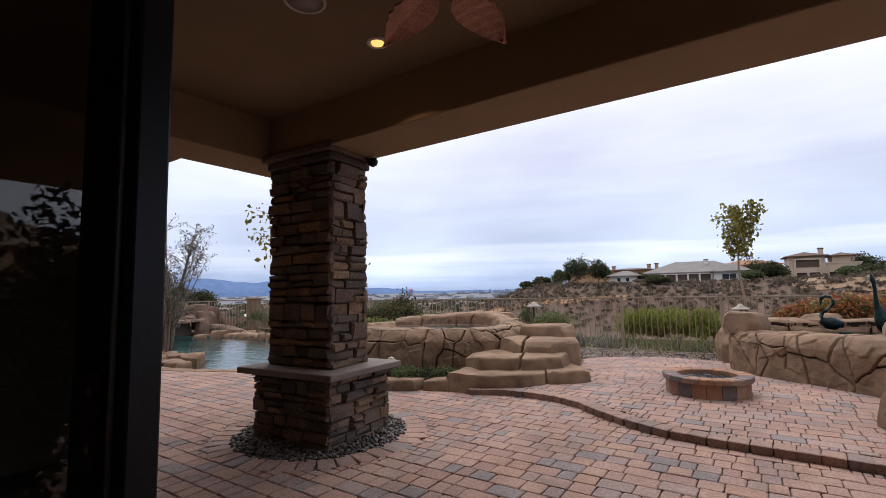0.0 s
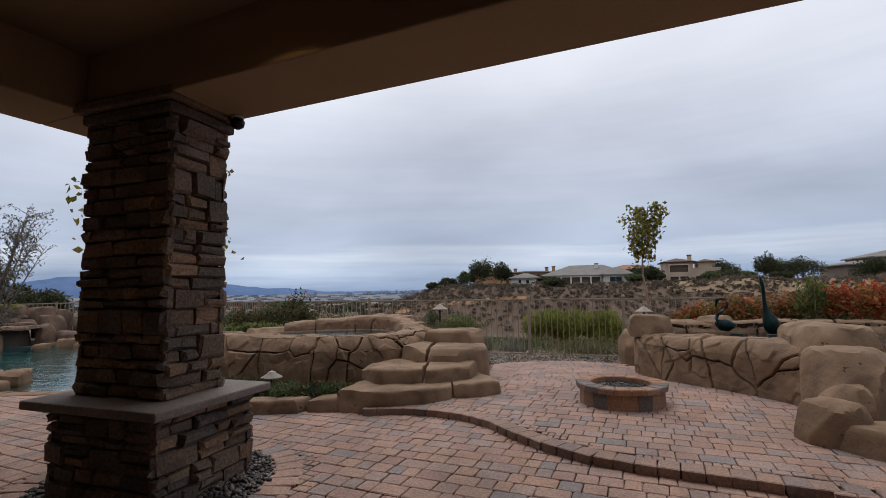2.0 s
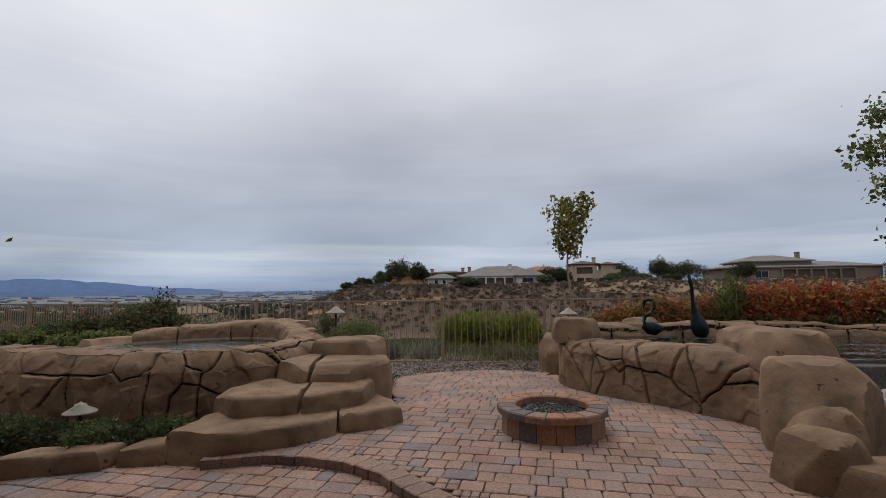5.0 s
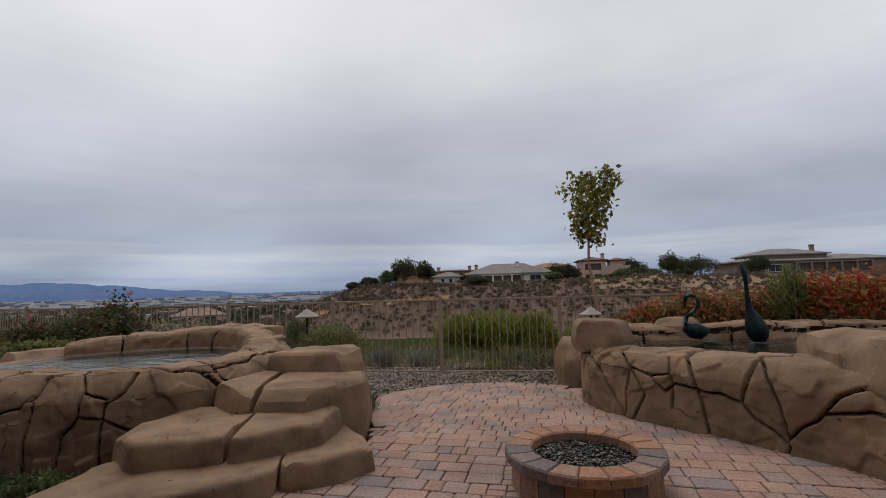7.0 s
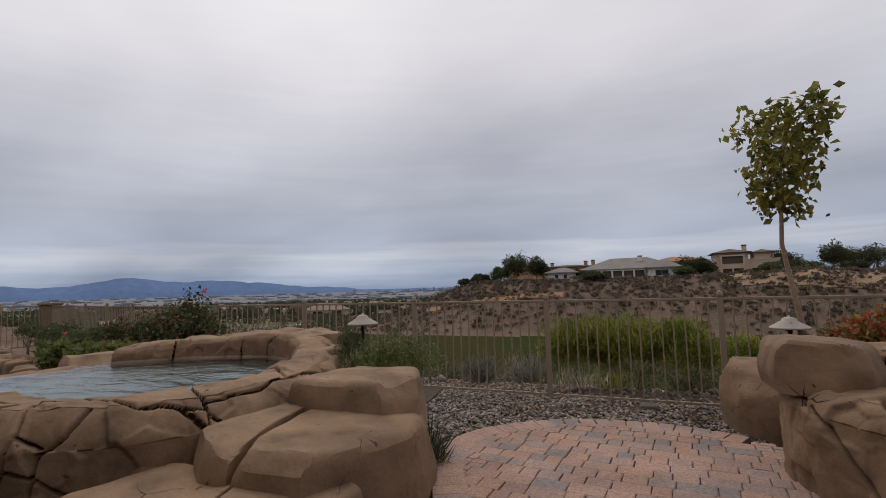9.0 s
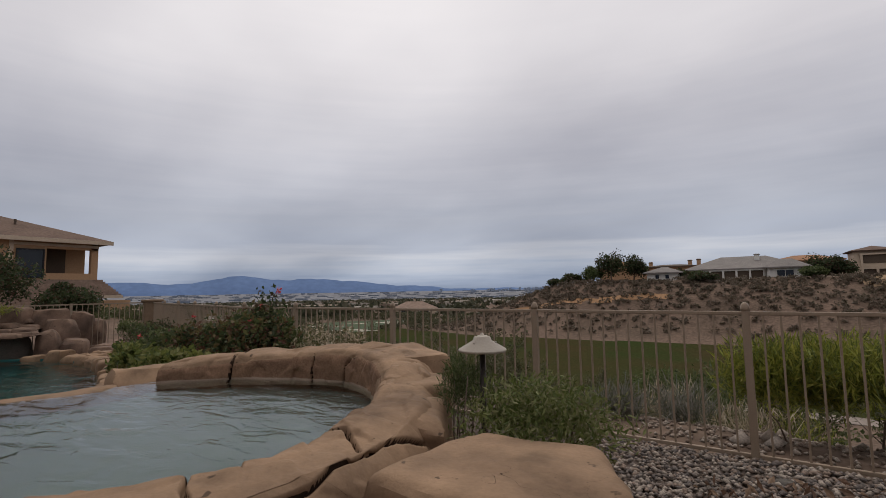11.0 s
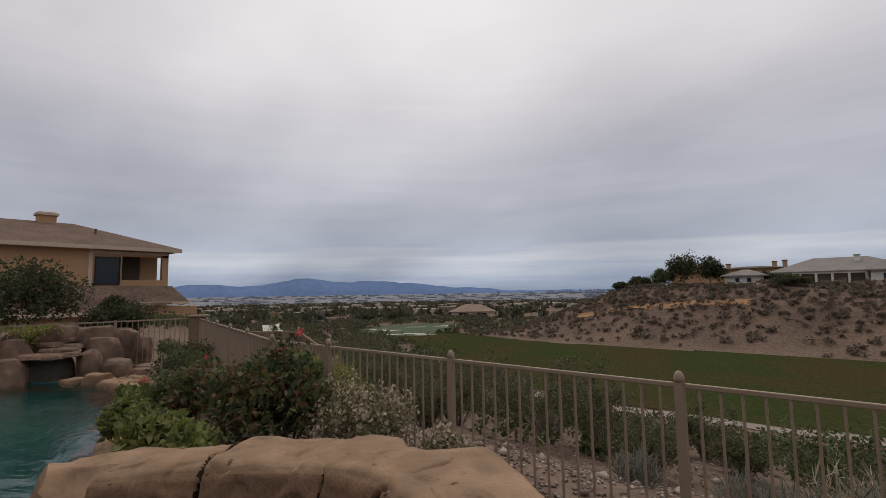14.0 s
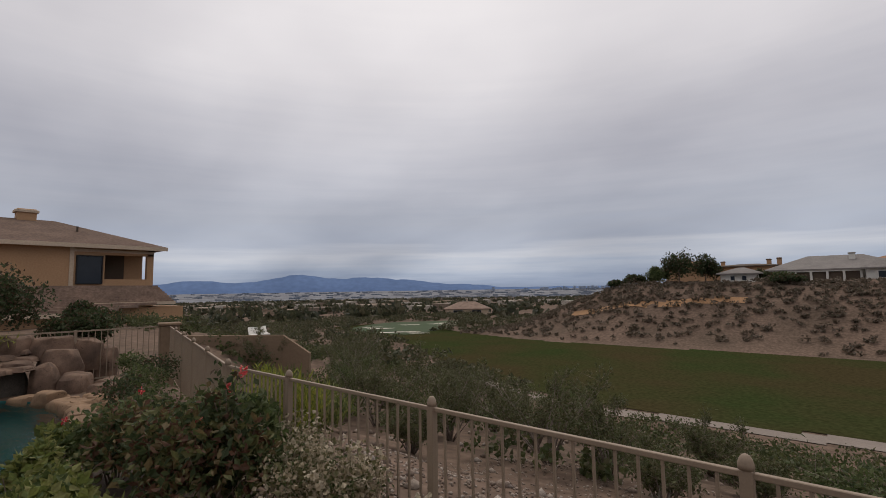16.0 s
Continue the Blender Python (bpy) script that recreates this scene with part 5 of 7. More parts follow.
def window(parent, x0, x1, z0, z1, y, depth=0.12, mullions=1, frame_mat=None):
    """A window on a wall facing -y: sunk glass, a frame and a sill."""
    w = part("window", box(x0, x1, y - 0.02, y + 0.02, z0, z1), M_WINDOW, parent)
    t = 0.09
    fm = frame_mat or H_WHITE
    for a, b, c, d in ((x0 - t, x0, z0 - t, z1 + t), (x1, x1 + t, z0 - t, z1 + t), (x0, x1, z1, z1 + t), (x0, x1, z0 - t, z0)):
        part("frame", box(a, b, y - depth, y + 0.02, c, d), fm, w)
    for i in range(mullions):
        x = x0 + (x1 - x0) * (i + 1) / (mullions + 1)
        part("mullion", box(x - 0.03, x + 0.03, y - 0.06, y + 0.02, z0, z1), fm, w)


# neighbour's house beyond the pool, turned so that its front faces the yard
nb = thing("neighbour_house", (-52, 2.0, 0, 0, 0, 90), "two-storey tan stucco house with brown tile roofs and a corner balcony", "house")
# local x runs along the front (world +y), local -y faces the yard
box_mesh("wall", -14, 7.0, 0.0, 13, -4, 6.55, H_TAN, nb)
box_mesh("wall", 7.0, 10.9, 3.2, 13, -4, 6.55, H_TAN, nb)
box_mesh("wall", 7.0, 10.9, 0.0, 3.2, -4, 2.9, H_TAN, nb)
bal = box_mesh("balcony", 7.0, 10.9, -0.003, 0.2, 2.9, 3.75, H_TAN, nb)
box_mesh("parapet", 10.7, 10.9, 0.2, 3.2, 2.9, 3.6, H_TAN, bal)
box_mesh("floor_slab", 7.0, 11.05, -0.15, 3.2, 2.05, 2.3, H_CREAM, bal)
box_mesh("column", 10.35, 10.9, -0.003, 0.5, 3.75, 6.55, H_TAN, nb)
box_mesh("lintel", 7.0, 10.9, -0.003, 0.45, 5.95, 6.55, H_TAN, nb)
# dark sheet put in as shade at the back of the balcony
box_mesh("balcony_back", 7.0, 9.3, 3.1, 3.19, 3.0, 6.5, H_DARK, nb)
window(nb, 5.0, 6.75, 3.4, 5.75, -0.03, 0.12, 0, M_BLACK)
box_mesh("trim", 4.45, 4.75, -0.08, 0.0, 3.1, 6.5, H_CREAM, nb)
box_mesh("trim", 4.75, 10.9, -0.08, -0.004, 6.15, 6.4, H_CREAM, nb)
hip_roof(-14, 10.9, 0, 13, 6.55, 2.9, 0.9, H_TILE, nb)
part("fascia", box(-14.9, 11.8, -0.93, -0.85, 6.45, 6.8), H_CREAM, nb)
ch = part("chimney", box(1.6, 3.0, 6.0, 7.2, 8.6, 10.35, 0.05, 1), H_TAN, nb)
part("chimney_cap", box(1.45, 3.15, 5.85, 7.35, 10.0, 10.25, 0.03, 1), H_CREAM, ch)
part("vent_pipe", box(5.4, 5.55, 3, 3.15, 7.4, 8.7), H_DARK, nb)
# lower tiled roof in courses
low = thing("lower_wing", (-52, 2.0, 0, 0, 0, 90), "single-storey tan wing with a sloping tile roof", "house wing")
box_mesh("wall", -10, 4.4, -6.2, -0.05, -4, 0.98, H_TAN, low)
box_mesh("wall", 4.4, 12.0, -4.5, -0.05, -4, 1.25, H_TAN, low)
for i in range(12):
    y, z = -6.9 + i * 0.58, 0.95 + i * 0.19
    part("tile_course", box(-10.5, 5.0 + min(i, 4) * 1.55, y, y + 0.66, z - 0.08, z + 0.13), H_TILE_LOW, low)
part("fascia", box(-10.5, 5.1, -7.0, -6.88, 0.72, 1.02), H_CREAM, low)
part("fascia", box(5.1, 11.3, -4.7, -4.58, 1.45, 1.7), H_CREAM, low)

# garden wall and far fence
wall_v = Vector((-17.0, 2.4, 0)) - Vector((-8.0, 0.0, 0))
wall_a = math.degrees(math.atan2(wall_v.y, wall_v.x))
L = wall_v.length
gw = thing("fence", (-8.0, 0.0, 0, 0, 0, wall_a), "tan metal picket fence running on beside the planted bed", "fence")
run = [L * k / 5 for k in range(6)]
for x in run[1:]:
    p = part("post", POST, M_FENCE, gw, at=pose(x, 0, 0))
    part("post_cap", CAP, M_FENCE, p)
for a, b in zip(run, run[1:]):
    fence_panel(gw, a, b)
pier = thing("fence_pier", (-17.2, 2.45, 0, 0, 0, wall_a), "square tan stucco pier at the fence's end", "pier")
part("shaft", box(-0.25, 0.25, -0.25, 0.25, -1.2, 1.42, 0.02, 1), H_BLOCK, pier)
part("cap", box(-0.3, 0.3, -0.3, 0.3, 1.42, 1.5, 0.02, 1), H_BLOCK, pier)
fence2 = thing("fence", (-17.2, 2.2, 0, 0, 0, -94), "tan metal picket fence behind the waterfall rocks", "fence")
for a in range(4):
    for z in (0.1, 1.4):
        part("rail", box(a * 2.0 + 0.03, a * 2.0 + 1.97, -0.017, 0.017, z - 0.02, z + 0.02), M_FENCE, fence2)
    part("post", POST, M_FENCE, fence2, at=pose(a * 2.0, 0, 0.02))
    for i in range(1, 14):
        part("picket", PICKET, M_FENCE, fence2, at=pose(a * 2.0 + i / 7, 0, 0.12))
nw = thing("garden_wall", (-28.2, 6.4, -1.1, 0, 0, 35), "stepped tan block wall round the neighbouring garden", "wall")
part("wall_body", box(0, 6.0, -0.1, 0.1, -2.5, 1.3, 0.01, 1), H_BLOCK, nw)
bm = bmesh.new()
vv = [bm.verts.new(p) for p in ((6, -0.1, -3), (7.4, -0.1, -3.5), (7.4, -0.1, 0.4), (6, -0.1, 1.3), (6, 0.1, -3), (7.4, 0.1, -3.5), (7.4, 0.1, 0.4), (6, 0.1, 1.3))]
for f in ((0, 1, 2, 3), (7, 6, 5, 4), (0, 4, 5, 1), (3, 2, 6, 7), (1, 5, 6, 2)):
    bm.faces.new([vv[i] for i in f])
part("sloping_wall", bm, H_BLOCK, nw)

# houses along the ridge
def ridge_house(name, at, label, wall_m, roof_m, blocks, windows=(), chim=()):
    h = thing(name, at, label, "house")
    for x0, x1, y0, y1, z0, z1, rh in blocks:
        box_mesh("wall", x0, x1, y0, y1, z0 - 2.0, z1, wall_m, h)
        if rh:
            hip_roof(x0, x1, y0, y1, z1, rh, 0.7, roof_m, h)
        else:
            box_mesh("parapet", x0 - 0.15, x1 + 0.15, y0 - 0.15, y1 + 0.15, z1, z1 + 0.3, wall_m, h)
    for x0, x1, z0, z1, y in windows:
        window(h, x0, x1, z0, z1, y, 0.15, 1 if x1 - x0 > 1.5 else 0)
    for x, y, z0, z1 in chim:
        c = box_mesh("chimney", x - 0.45, x + 0.45, y - 0.35, y + 0.35, z0, z1, wall_m, h)
        part("chimney_cap", box(x - 0.55, x + 0.55, y - 0.45, y + 0.45, z1 - 0.25, z1 - 0.1), roof_m, c)
    return h


def loggia(h, x0, x1, z0, z1, y, n, mat):
    # flat dark panel paints the loggia's shade onto the wall
    r = part("loggia", box(x0, x1, y - 0.03, y + 0.02, z0, z1), H_DARK, h)
    for i in range(n + 1):
        x = x0 + (x1 - x0) * i / n
        part("column", box(x - 0.18, x + 0.18, y - 0.5, y - 0.14, z0 - 0.5, z1), mat, r)
    part("header", box(x0 - 0.3, x1 + 0.3, y - 0.5, y - 0.14, z1, z1 + 0.3), mat, r)


g = ridge_house("ridge_house", (-2, 106, 0), "long white stucco house with a grey hip roof on the hill", H_WHITE, H_TILE_GREY, [(-10.5, 9.5, 0, 12, 2.6, 4.75, 2.9), (3.5, 9.5, -3.5, 0.5, 2.6, 4.7, 1.8)],
                [(5, 7.5, 3.2, 4.3, -3.53)], [(2, 4, 6.5, 8.0)])
loggia(g, -8.5, 3.0, 2.7, 4.5, -0.05, 5, H_WHITE)
ridge_house("ridge_house", (-16.5, 101, 0), "small white pool house with a grey hip roof", H_WHITE, H_TILE_GREY, [(-3.1, 3.1, 0, 5, 2.6, 4.3, 1.4)], [(-1.4, -0.7, 3.2, 4.0, -0.03), (0.5, 1.2, 3.2, 4.0, -0.03)])
t_ = ridge_house("ridge_house", (20, 121, 0), "cream two-storey house with balconies and a tile roof", H_CREAM, H_TILE, [(-3.5, 3.2, 0, 8, 2.8, 8.0, 1.3), (3.2, 9.5, 1, 9, 2.8, 6.3, 0), (-8.5, -3.5, 1, 8, 2.8, 4.9, 1.0), (5, 9, 4, 9, 6.3, 8.0, 1.0)], [], [(2.6, 1.0, 7.5, 10.0)])
loggia(t_, -2.4, 2.2, 5.6, 7.3, -0.05, 1, H_CREAM)
loggia(t_, -2.4, 2.2, 2.8, 4.4, -0.05, 2, H_CREAM)
loggia(t_, 3.6, 9.0, 2.9, 4.4, 0.9, 2, H_CREAM)
# the walls' shade is put into this dark grey stucco colour
H_GREY = material("house_shade_grey_stucco", (0.24, 0.19, 0.15), 0.92, 0.1, 0.4, 8, 0.2)
r_ = ridge_house("ridge_house", (66, 116, 0), "large grey-brown house with two tiers of hip roofs", H_GREY, H_TILE_GREY, [(-13, 22, 0, 14, 3.0, 6.0, 1.7), (-8, 8, 2, 13, 6.0, 7.6, 1.9)], [(-6, -3, 3.6, 5.2, -0.03)], [(7, 6, 8.0, 10.2)])
loggia(r_, 0, 16, 3.3, 5.5, -0.05, 5, H_GREY)
ridge_house("ridge_house", (-30, 118, 0), "orange-roofed tan house half hidden by trees", H_TAN, H_TILE_RED, [(-4, 6, 0, 8, 2, 6.0, 2.2)], [], [])
ridge_house("ridge_house", (-19, 128, 0), "low dark-roofed house with three chimneys behind trees", H_TAN, H_DARK, [(-6, 6, 0, 8, 3, 6.6, 0.8)], [], [(-5, 3, 6, 8.2), (4.5, 3, 6, 8.4), (6.5, 3, 6, 8.6)])
ridge_house("ridge_house", (9, 133, 0), "tan house with an orange-brown hip roof behind trees", H_TAN, H_TILE_RED, [(-6, 7, 0, 9, 3, 7.0, 1.6)], [], [])
ridge_house("valley_house", (-126, 158, -8.7, 0, 0, 38), "brown-roofed clubhouse low in the valley", H_CREAM, H_TILE_LOW, [(-9.5, 9.5, 0, 12, 0, 2.3, 3.2)], [(-6, -2, 0.3, 1.9, -0.03), (2, 6, 0.3, 1.9, -0.03)], [(0, 6, 5.0, 6.6)])
rw = thing("retaining_wall", (0, 98.5, 0), "low tan retaining wall below the hilltop houses", "wall")
for a, b, z in ((-32, -22, 1.2), (-22, -12, 1.7), (-12, 0, 2.0), (0, 14, 2.2), (14, 30, 2.4), (30, 60, 2.6)):
    part("wall_section", box(a, b - 0.03, -0.15, 0.15, -1.5, z, 0.0), H_TAN, rw)
    part("pier", box(a - 0.4, a + 0.4, -0.35, 0.35, -1.5, z + 0.3, 0.0), H_TAN, rw)

# golf course
def draped(name, outline, lift, mat, label, category, cell=3.0):
    xs, ys = [p[0] for p in outline], [p[1] for p in outline]
    bm = bmesh.new()
    idx = {}
    def vert(i, j):
        if (i, j) not in idx:
            x, y = min(xs) + i * cell, min(ys) + j * cell
            idx[(i, j)] = bm.verts.new((x, y, ground_z(x, y) + lift))
        return idx[(i, j)]
    for i in range(int((max(xs) - min(xs)) / cell) + 1):
        for j in range(int((max(ys) - min(ys)) / cell) + 1):
            if inside((min(xs) + (i + 0.5) * cell, min(ys) + (j + 0.5) * cell), outline):
                bm.faces.new((vert(i, j), vert(i + 1, j), vert(i + 1, j + 1), vert(i, j + 1)))
    for f in bm.faces:
        f.smooth = True
    return tagged(part(name, bm, mat), label, category, kind="structure")


draped("grass", [(p.x, p.y) for p in resample([(60, 36), (30, 35), (0, 35), (-14, 33.5), (-30, 36), (-46, 46), (-60, 56), (-85, 66), (-110, 74), (-112, 96), (-88, 92), (-62, 76), (-45, 71), (-20, 72.5), (20, 74), (60, 76)], 90, 2)], 0.06, M_TURF, "dark green mown golf fairway in the valley", "grass", 1.0)
draped("grass", [(p.x, p.y) for p in resample([(-70, 67), (-92, 68), (-104, 79), (-112, 98), (-98, 119), (-86, 106), (-78, 86)], 40, 2)], 0.10, M_GREEN, "pale green putting green", "grass", 1.0)
for x, y, a, b, rz in ((-80, 69, 2.6, 1.1, 0.7), (-92, 78, 3.6, 1.3, 0.7), (-77.5, 72.4, 3.0, 1.0, 0.6), (-72.7, 71.2, 2.4, 0.9, 0.5), (-98, 80, 2.8, 1.0, 0.8), (-91, 100, 4.5, 1.2, 0.9), (-85, 97, 4.0, 1.0, 0.9), (-92, 104, 3.4, 1.0, 0.9), (-96, 92, 3.0, 1.0, 0.8)):
    draped("bunker", [(x + a * math.cos(t) * math.cos(rz) - b * math.sin(t) * math.sin(rz), y + a * math.cos(t) * math.sin(rz) + b * math.sin(t) * math.cos(rz) + 0.3 * math.cos(2 * t)) for t in np.linspace(0, 6.28, 18)[:-1]], 0.16, M_SANDTRAP, "pale sand bunker beside the green", "bunker", 0.5)
draped("path", [(60, 34), (30, 33.2), (0, 33), (-10, 32.2), (-16, 31), (-26, 33), (-40, 40), (-40, 42), (-26, 35), (-16, 33), (-10, 34.2), (0, 35), (30, 35.2), (60, 36)], 0.05, M_PATH, "pale concrete cart path along the fairway", "path", 0.5)
# ground colour greyed to carry the haze over the far valley
M_PALE = material("haze_tinted_suburb_ground", (0.25, 0.255, 0.275), 1.0, 0.35, 0.012, 0.05, 0.0, spec=0.0)
def far_z(d):
    return -40 + (d - 1950) * 0.0155


pv, pf = [], []
for i in range(41):
    a = radians(-10 + 3 * i)
    for d in (1950, 2500, 3100, 3700, 4180):
        pv.append((-d * math.sin(a), d * math.cos(a), far_z(d)))
for i in range(40):
    for j in range(4):
        pf.append((i * 5 + j, i * 5 + j + 1, i * 5 + j + 6, i * 5 + j + 5))
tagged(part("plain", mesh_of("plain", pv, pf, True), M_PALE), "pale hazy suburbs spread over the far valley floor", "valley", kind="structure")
draped("field", [(p.x, p.y) for p in resample([(12, 92), (30, 89), (60, 88), (95, 89), (95, 99), (60, 98), (30, 98), (12, 97)], 40, 2)], 0.14, material("dry_grass_field", (0.30, 0.215, 0.135), 0.95, 0.25, 0.15, 3, 0.4, second=(0.22, 0.15, 0.1), spec=0.05), "dry tan grass below the hilltop houses", "field", 1.0)
draped("path", [(-44, 86), (-30, 87), (-14, 89), (-14, 90.3), (-30, 88.8), (-44, 88.2)], 0.10, material("orange_dirt", (0.33, 0.19, 0.10), 0.95, 0.2, 0.3, 5, 0.3), "bare orange dirt track across the hillside", "dirt track", 0.7)

# valley trees, suburb, towers and mountains
rng = np.random.default_rng(11)


def clump_stuff(name, spots, n, size, mat, label, category, seed):
    pts = [blob_points(n, (x, y, z + r * 0.45), (r * 1.15, r * 1.15, r * 0.6), seed + i, 0.5, 5) for i, (x, y, z, r) in enumerate(spots)]
    return tagged(part(name, leaf_mesh(np.concatenate(pts), size, seed, 0.8), mat), label, category, kind="stuff")


spots = []
while len(spots) < 2400:
    x, y = rng.uniform(-66, 75), 73.5 + 25.5 * rng.uniform() ** 0.55
    r = rng.uniform(0.22, 0.8) * (1.6 if rng.uniform() < 0.1 else 1)
    spots.append((x, y, ground_z(x, y), r))
clump_stuff("desert_brush", spots, 26, 0.34, L_DESERT, "scattered dry brown-green desert brush on the hillside", "brush", 5)
spots = []
while len(spots) < 1500:
    a, d = rng.uniform(radians(22), radians(100)), rng.uniform(130, 1700) ** 1.0
    x, y = -d * math.sin(a), d * math.cos(a)
    if x > -55 and y < 160 or (-116 < x < -60 and 60 < y < 125) or (-140 < x < -108 and 130 < y < 175):
        continue
    spots.append((x, y, ground_z(x, y), rng.uniform(1.6, 4.0) * (1 + d / 1400)))
near = []
while len(near) < 620:
    x, y = rng.uniform(-48, 2), rng.uniform(7, 31)
    if x > -6 and y < 12:
        continue
    near.append((x, y, ground_z(x, y), rng.uniform(0.4, 1.25)))
clump_stuff("slope_brush", near, 70, 0.16, foliage("slope_brush_leaves", [(0.085, 0.10, 0.04), (0.115, 0.125, 0.05), (0.065, 0.08, 0.03), (0.13, 0.12, 0.065)]), "olive and grey brush over the slope below the fence", "brush", 700)
scrub = []
GREENS = [(-70, 67), (-92, 68), (-104, 79), (-112, 98), (-98, 119), (-86, 106), (-78, 86)]
FAIR = [(60, 36), (0, 35), (-14, 33.5), (-30, 36), (-46, 46), (-60, 56), (-85, 66), (-70, 80), (-45, 71), (-20, 72.5), (60, 76)]
while len(scrub) < 900:
    x, y = rng.uniform(-150, -22), rng.uniform(22, 150)
    if inside((x, y), GREENS) or inside((x, y), FAIR) or x > -60 and y > 66:
        continue
    scrub.append((x, y, ground_z(x, y), rng.uniform(0.8, 2.3)))
clump_stuff("valley_scrub", scrub, 46, 0.5, foliage("valley_scrub_leaves", [(0.085, 0.09, 0.045), (0.11, 0.105, 0.055), (0.065, 0.07, 0.036), (0.13, 0.115, 0.07)]), "olive scrub and low trees round the golf course", "scrub", 1500)
clump_stuff("valley_trees", spots, 26, 2.6, foliage("valley_tree_leaves", [(0.07, 0.075, 0.042), (0.09, 0.09, 0.052), (0.05, 0.055, 0.034), (0.11, 0.10, 0.062)]), "dark trees dotted over the valley floor", "trees", 9)


def boxes_stuff(name, items, mat, label, category):
    vs, fs = [], []
    for x, y, z, w, d, h in items:
        b = len(vs)
        for zz in (z - 2, z + h):
            vs += [(x - w, y - d, zz), (x + w, y - d, zz), (x + w, y + d, zz), (x - w, y + d, zz)]
        fs += [tuple(b + i for i in f) for f in ((4, 5, 6, 7), (0, 1, 5, 4), (1, 2, 6, 5), (2, 3, 7, 6), (3, 0, 4, 7))]
    return tagged(part(name, mesh_of(name, vs, fs), mat), label, category, kind="stuff")


items = []
for _ in range(330):
    a, d = rng.uniform(radians(22), radians(100)), rng.uniform(260, 1900)
    x, y = -d * math.sin(a), d * math.cos(a)
    items.append((x, y, ground_z(x, y), rng.uniform(4, 8), rng.uniform(4, 8), rng.uniform(2.5, 4.5)))
boxes_stuff("suburb", items, picked("suburb_walls", [(0.30, 0.22, 0.16), (0.38, 0.30, 0.23), (0.22, 0.17, 0.13), (0.45, 0.40, 0.34)], 0.9, True, 1.0), "low tan houses spread over the valley", "houses")
items = []
for _ in range(420):
    a, d = rng.uniform(radians(18), radians(95)), rng.uniform(2000, 3900)
    x, y = -d * math.sin(a), d * math.cos(a)
    items.append((x, y, far_z(d), rng.uniform(8, 40), rng.uniform(6, 14), rng.uniform(3, 8)))
# pale blue-greys have the distance haze mixed into the roof colours
boxes_stuff("far_city", items, picked("haze_tinted_city", [(0.24, 0.26, 0.30), (0.20, 0.23, 0.28), (0.33, 0.34, 0.37), (0.17, 0.20, 0.25)], 0.9, True, 0.1), "pale hazy roofs of the far city", "city")
items = []
for _ in range(34):
    a, d = radians(rng.normal(25, 3.2)), rng.uniform(3500, 3900)
    x, y = -d * math.sin(a), d * math.cos(a)
    items.append((x, y, far_z(d), rng.uniform(5, 13), 8, rng.uniform(10, 27)))
# tower colours lightened towards blue as painted haze
boxes_stuff("far_towers", items, picked("haze_tinted_towers", [(0.25, 0.31, 0.41), (0.29, 0.345, 0.44), (0.36, 0.405, 0.49)], 0.9, True, 0.1), "hazy cluster of hotel towers across the valley", "towers")
mv, mf = [], []
NM = 260
for i in range(NM):
    a = radians(-35 + 190 * i / (NM - 1))
    deg = math.degrees(a)
    base = 8 + 112 * step(30, 52, deg) * (1 - 0.45 * step(56, 74, deg)) * (1 - step(120, 150, deg))
    h = base * (1.05 + 0.5 * noise.noise(Vector((i * 0.13, 0, 3)))) + 14 * (0.5 - abs(noise.noise(Vector((i * 0.23, 0, 0))))) + 9 * noise.noise(Vector((i * 0.7, 5, 0))) + 6 * noise.noise(Vector((i * 1.7, 2, 0)))
    for d, z in ((4150, -100), (4350, h * 0.35 - 25 + 8 * noise.noise(Vector((i * 0.5, 9, 0)))), (4560, max(h, 3)), (4700, -120)):
        mv.append((-d * math.sin(a), d * math.cos(a), z))
for i in range(NM - 1):
    for j in range(3):
        mf.append((i * 4 + j, i * 4 + j + 1, (i + 1) * 4 + j + 1, (i + 1) * 4 + j))
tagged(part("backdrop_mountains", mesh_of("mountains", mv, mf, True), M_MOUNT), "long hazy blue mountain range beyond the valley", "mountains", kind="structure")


# ---- plants ----
def stems(centre, n, height, spread, r=0.012, seed=0, base_r=0.08):
    rg = random.Random(seed)
    paths, tips = [], []
    for _ in range(n):
        a = rg.uniform(0, 6.283)
        b0 = Vector((centre[0] + base_r * math.cos(a) * rg.random(), centre[1] + base_r * math.sin(a) * rg.random(), centre[2]))
        s = spread * rg.uniform(0.3, 1.0)
        h = height * rg.uniform(0.65, 1.0)
        p = [(b0, r)]
        for k in (0.35, 0.7, 1.0):
            p.append((b0 + Vector((math.cos(a) * s * k ** 1.4 + rg.uniform(-0.05, 0.05), math.sin(a) * s * k ** 1.4 + rg.uniform(-0.05, 0.05), h * k)), r * (1 - 0.75 * k)))
        paths.append(p)
        tips.append(p)
    return paths, tips


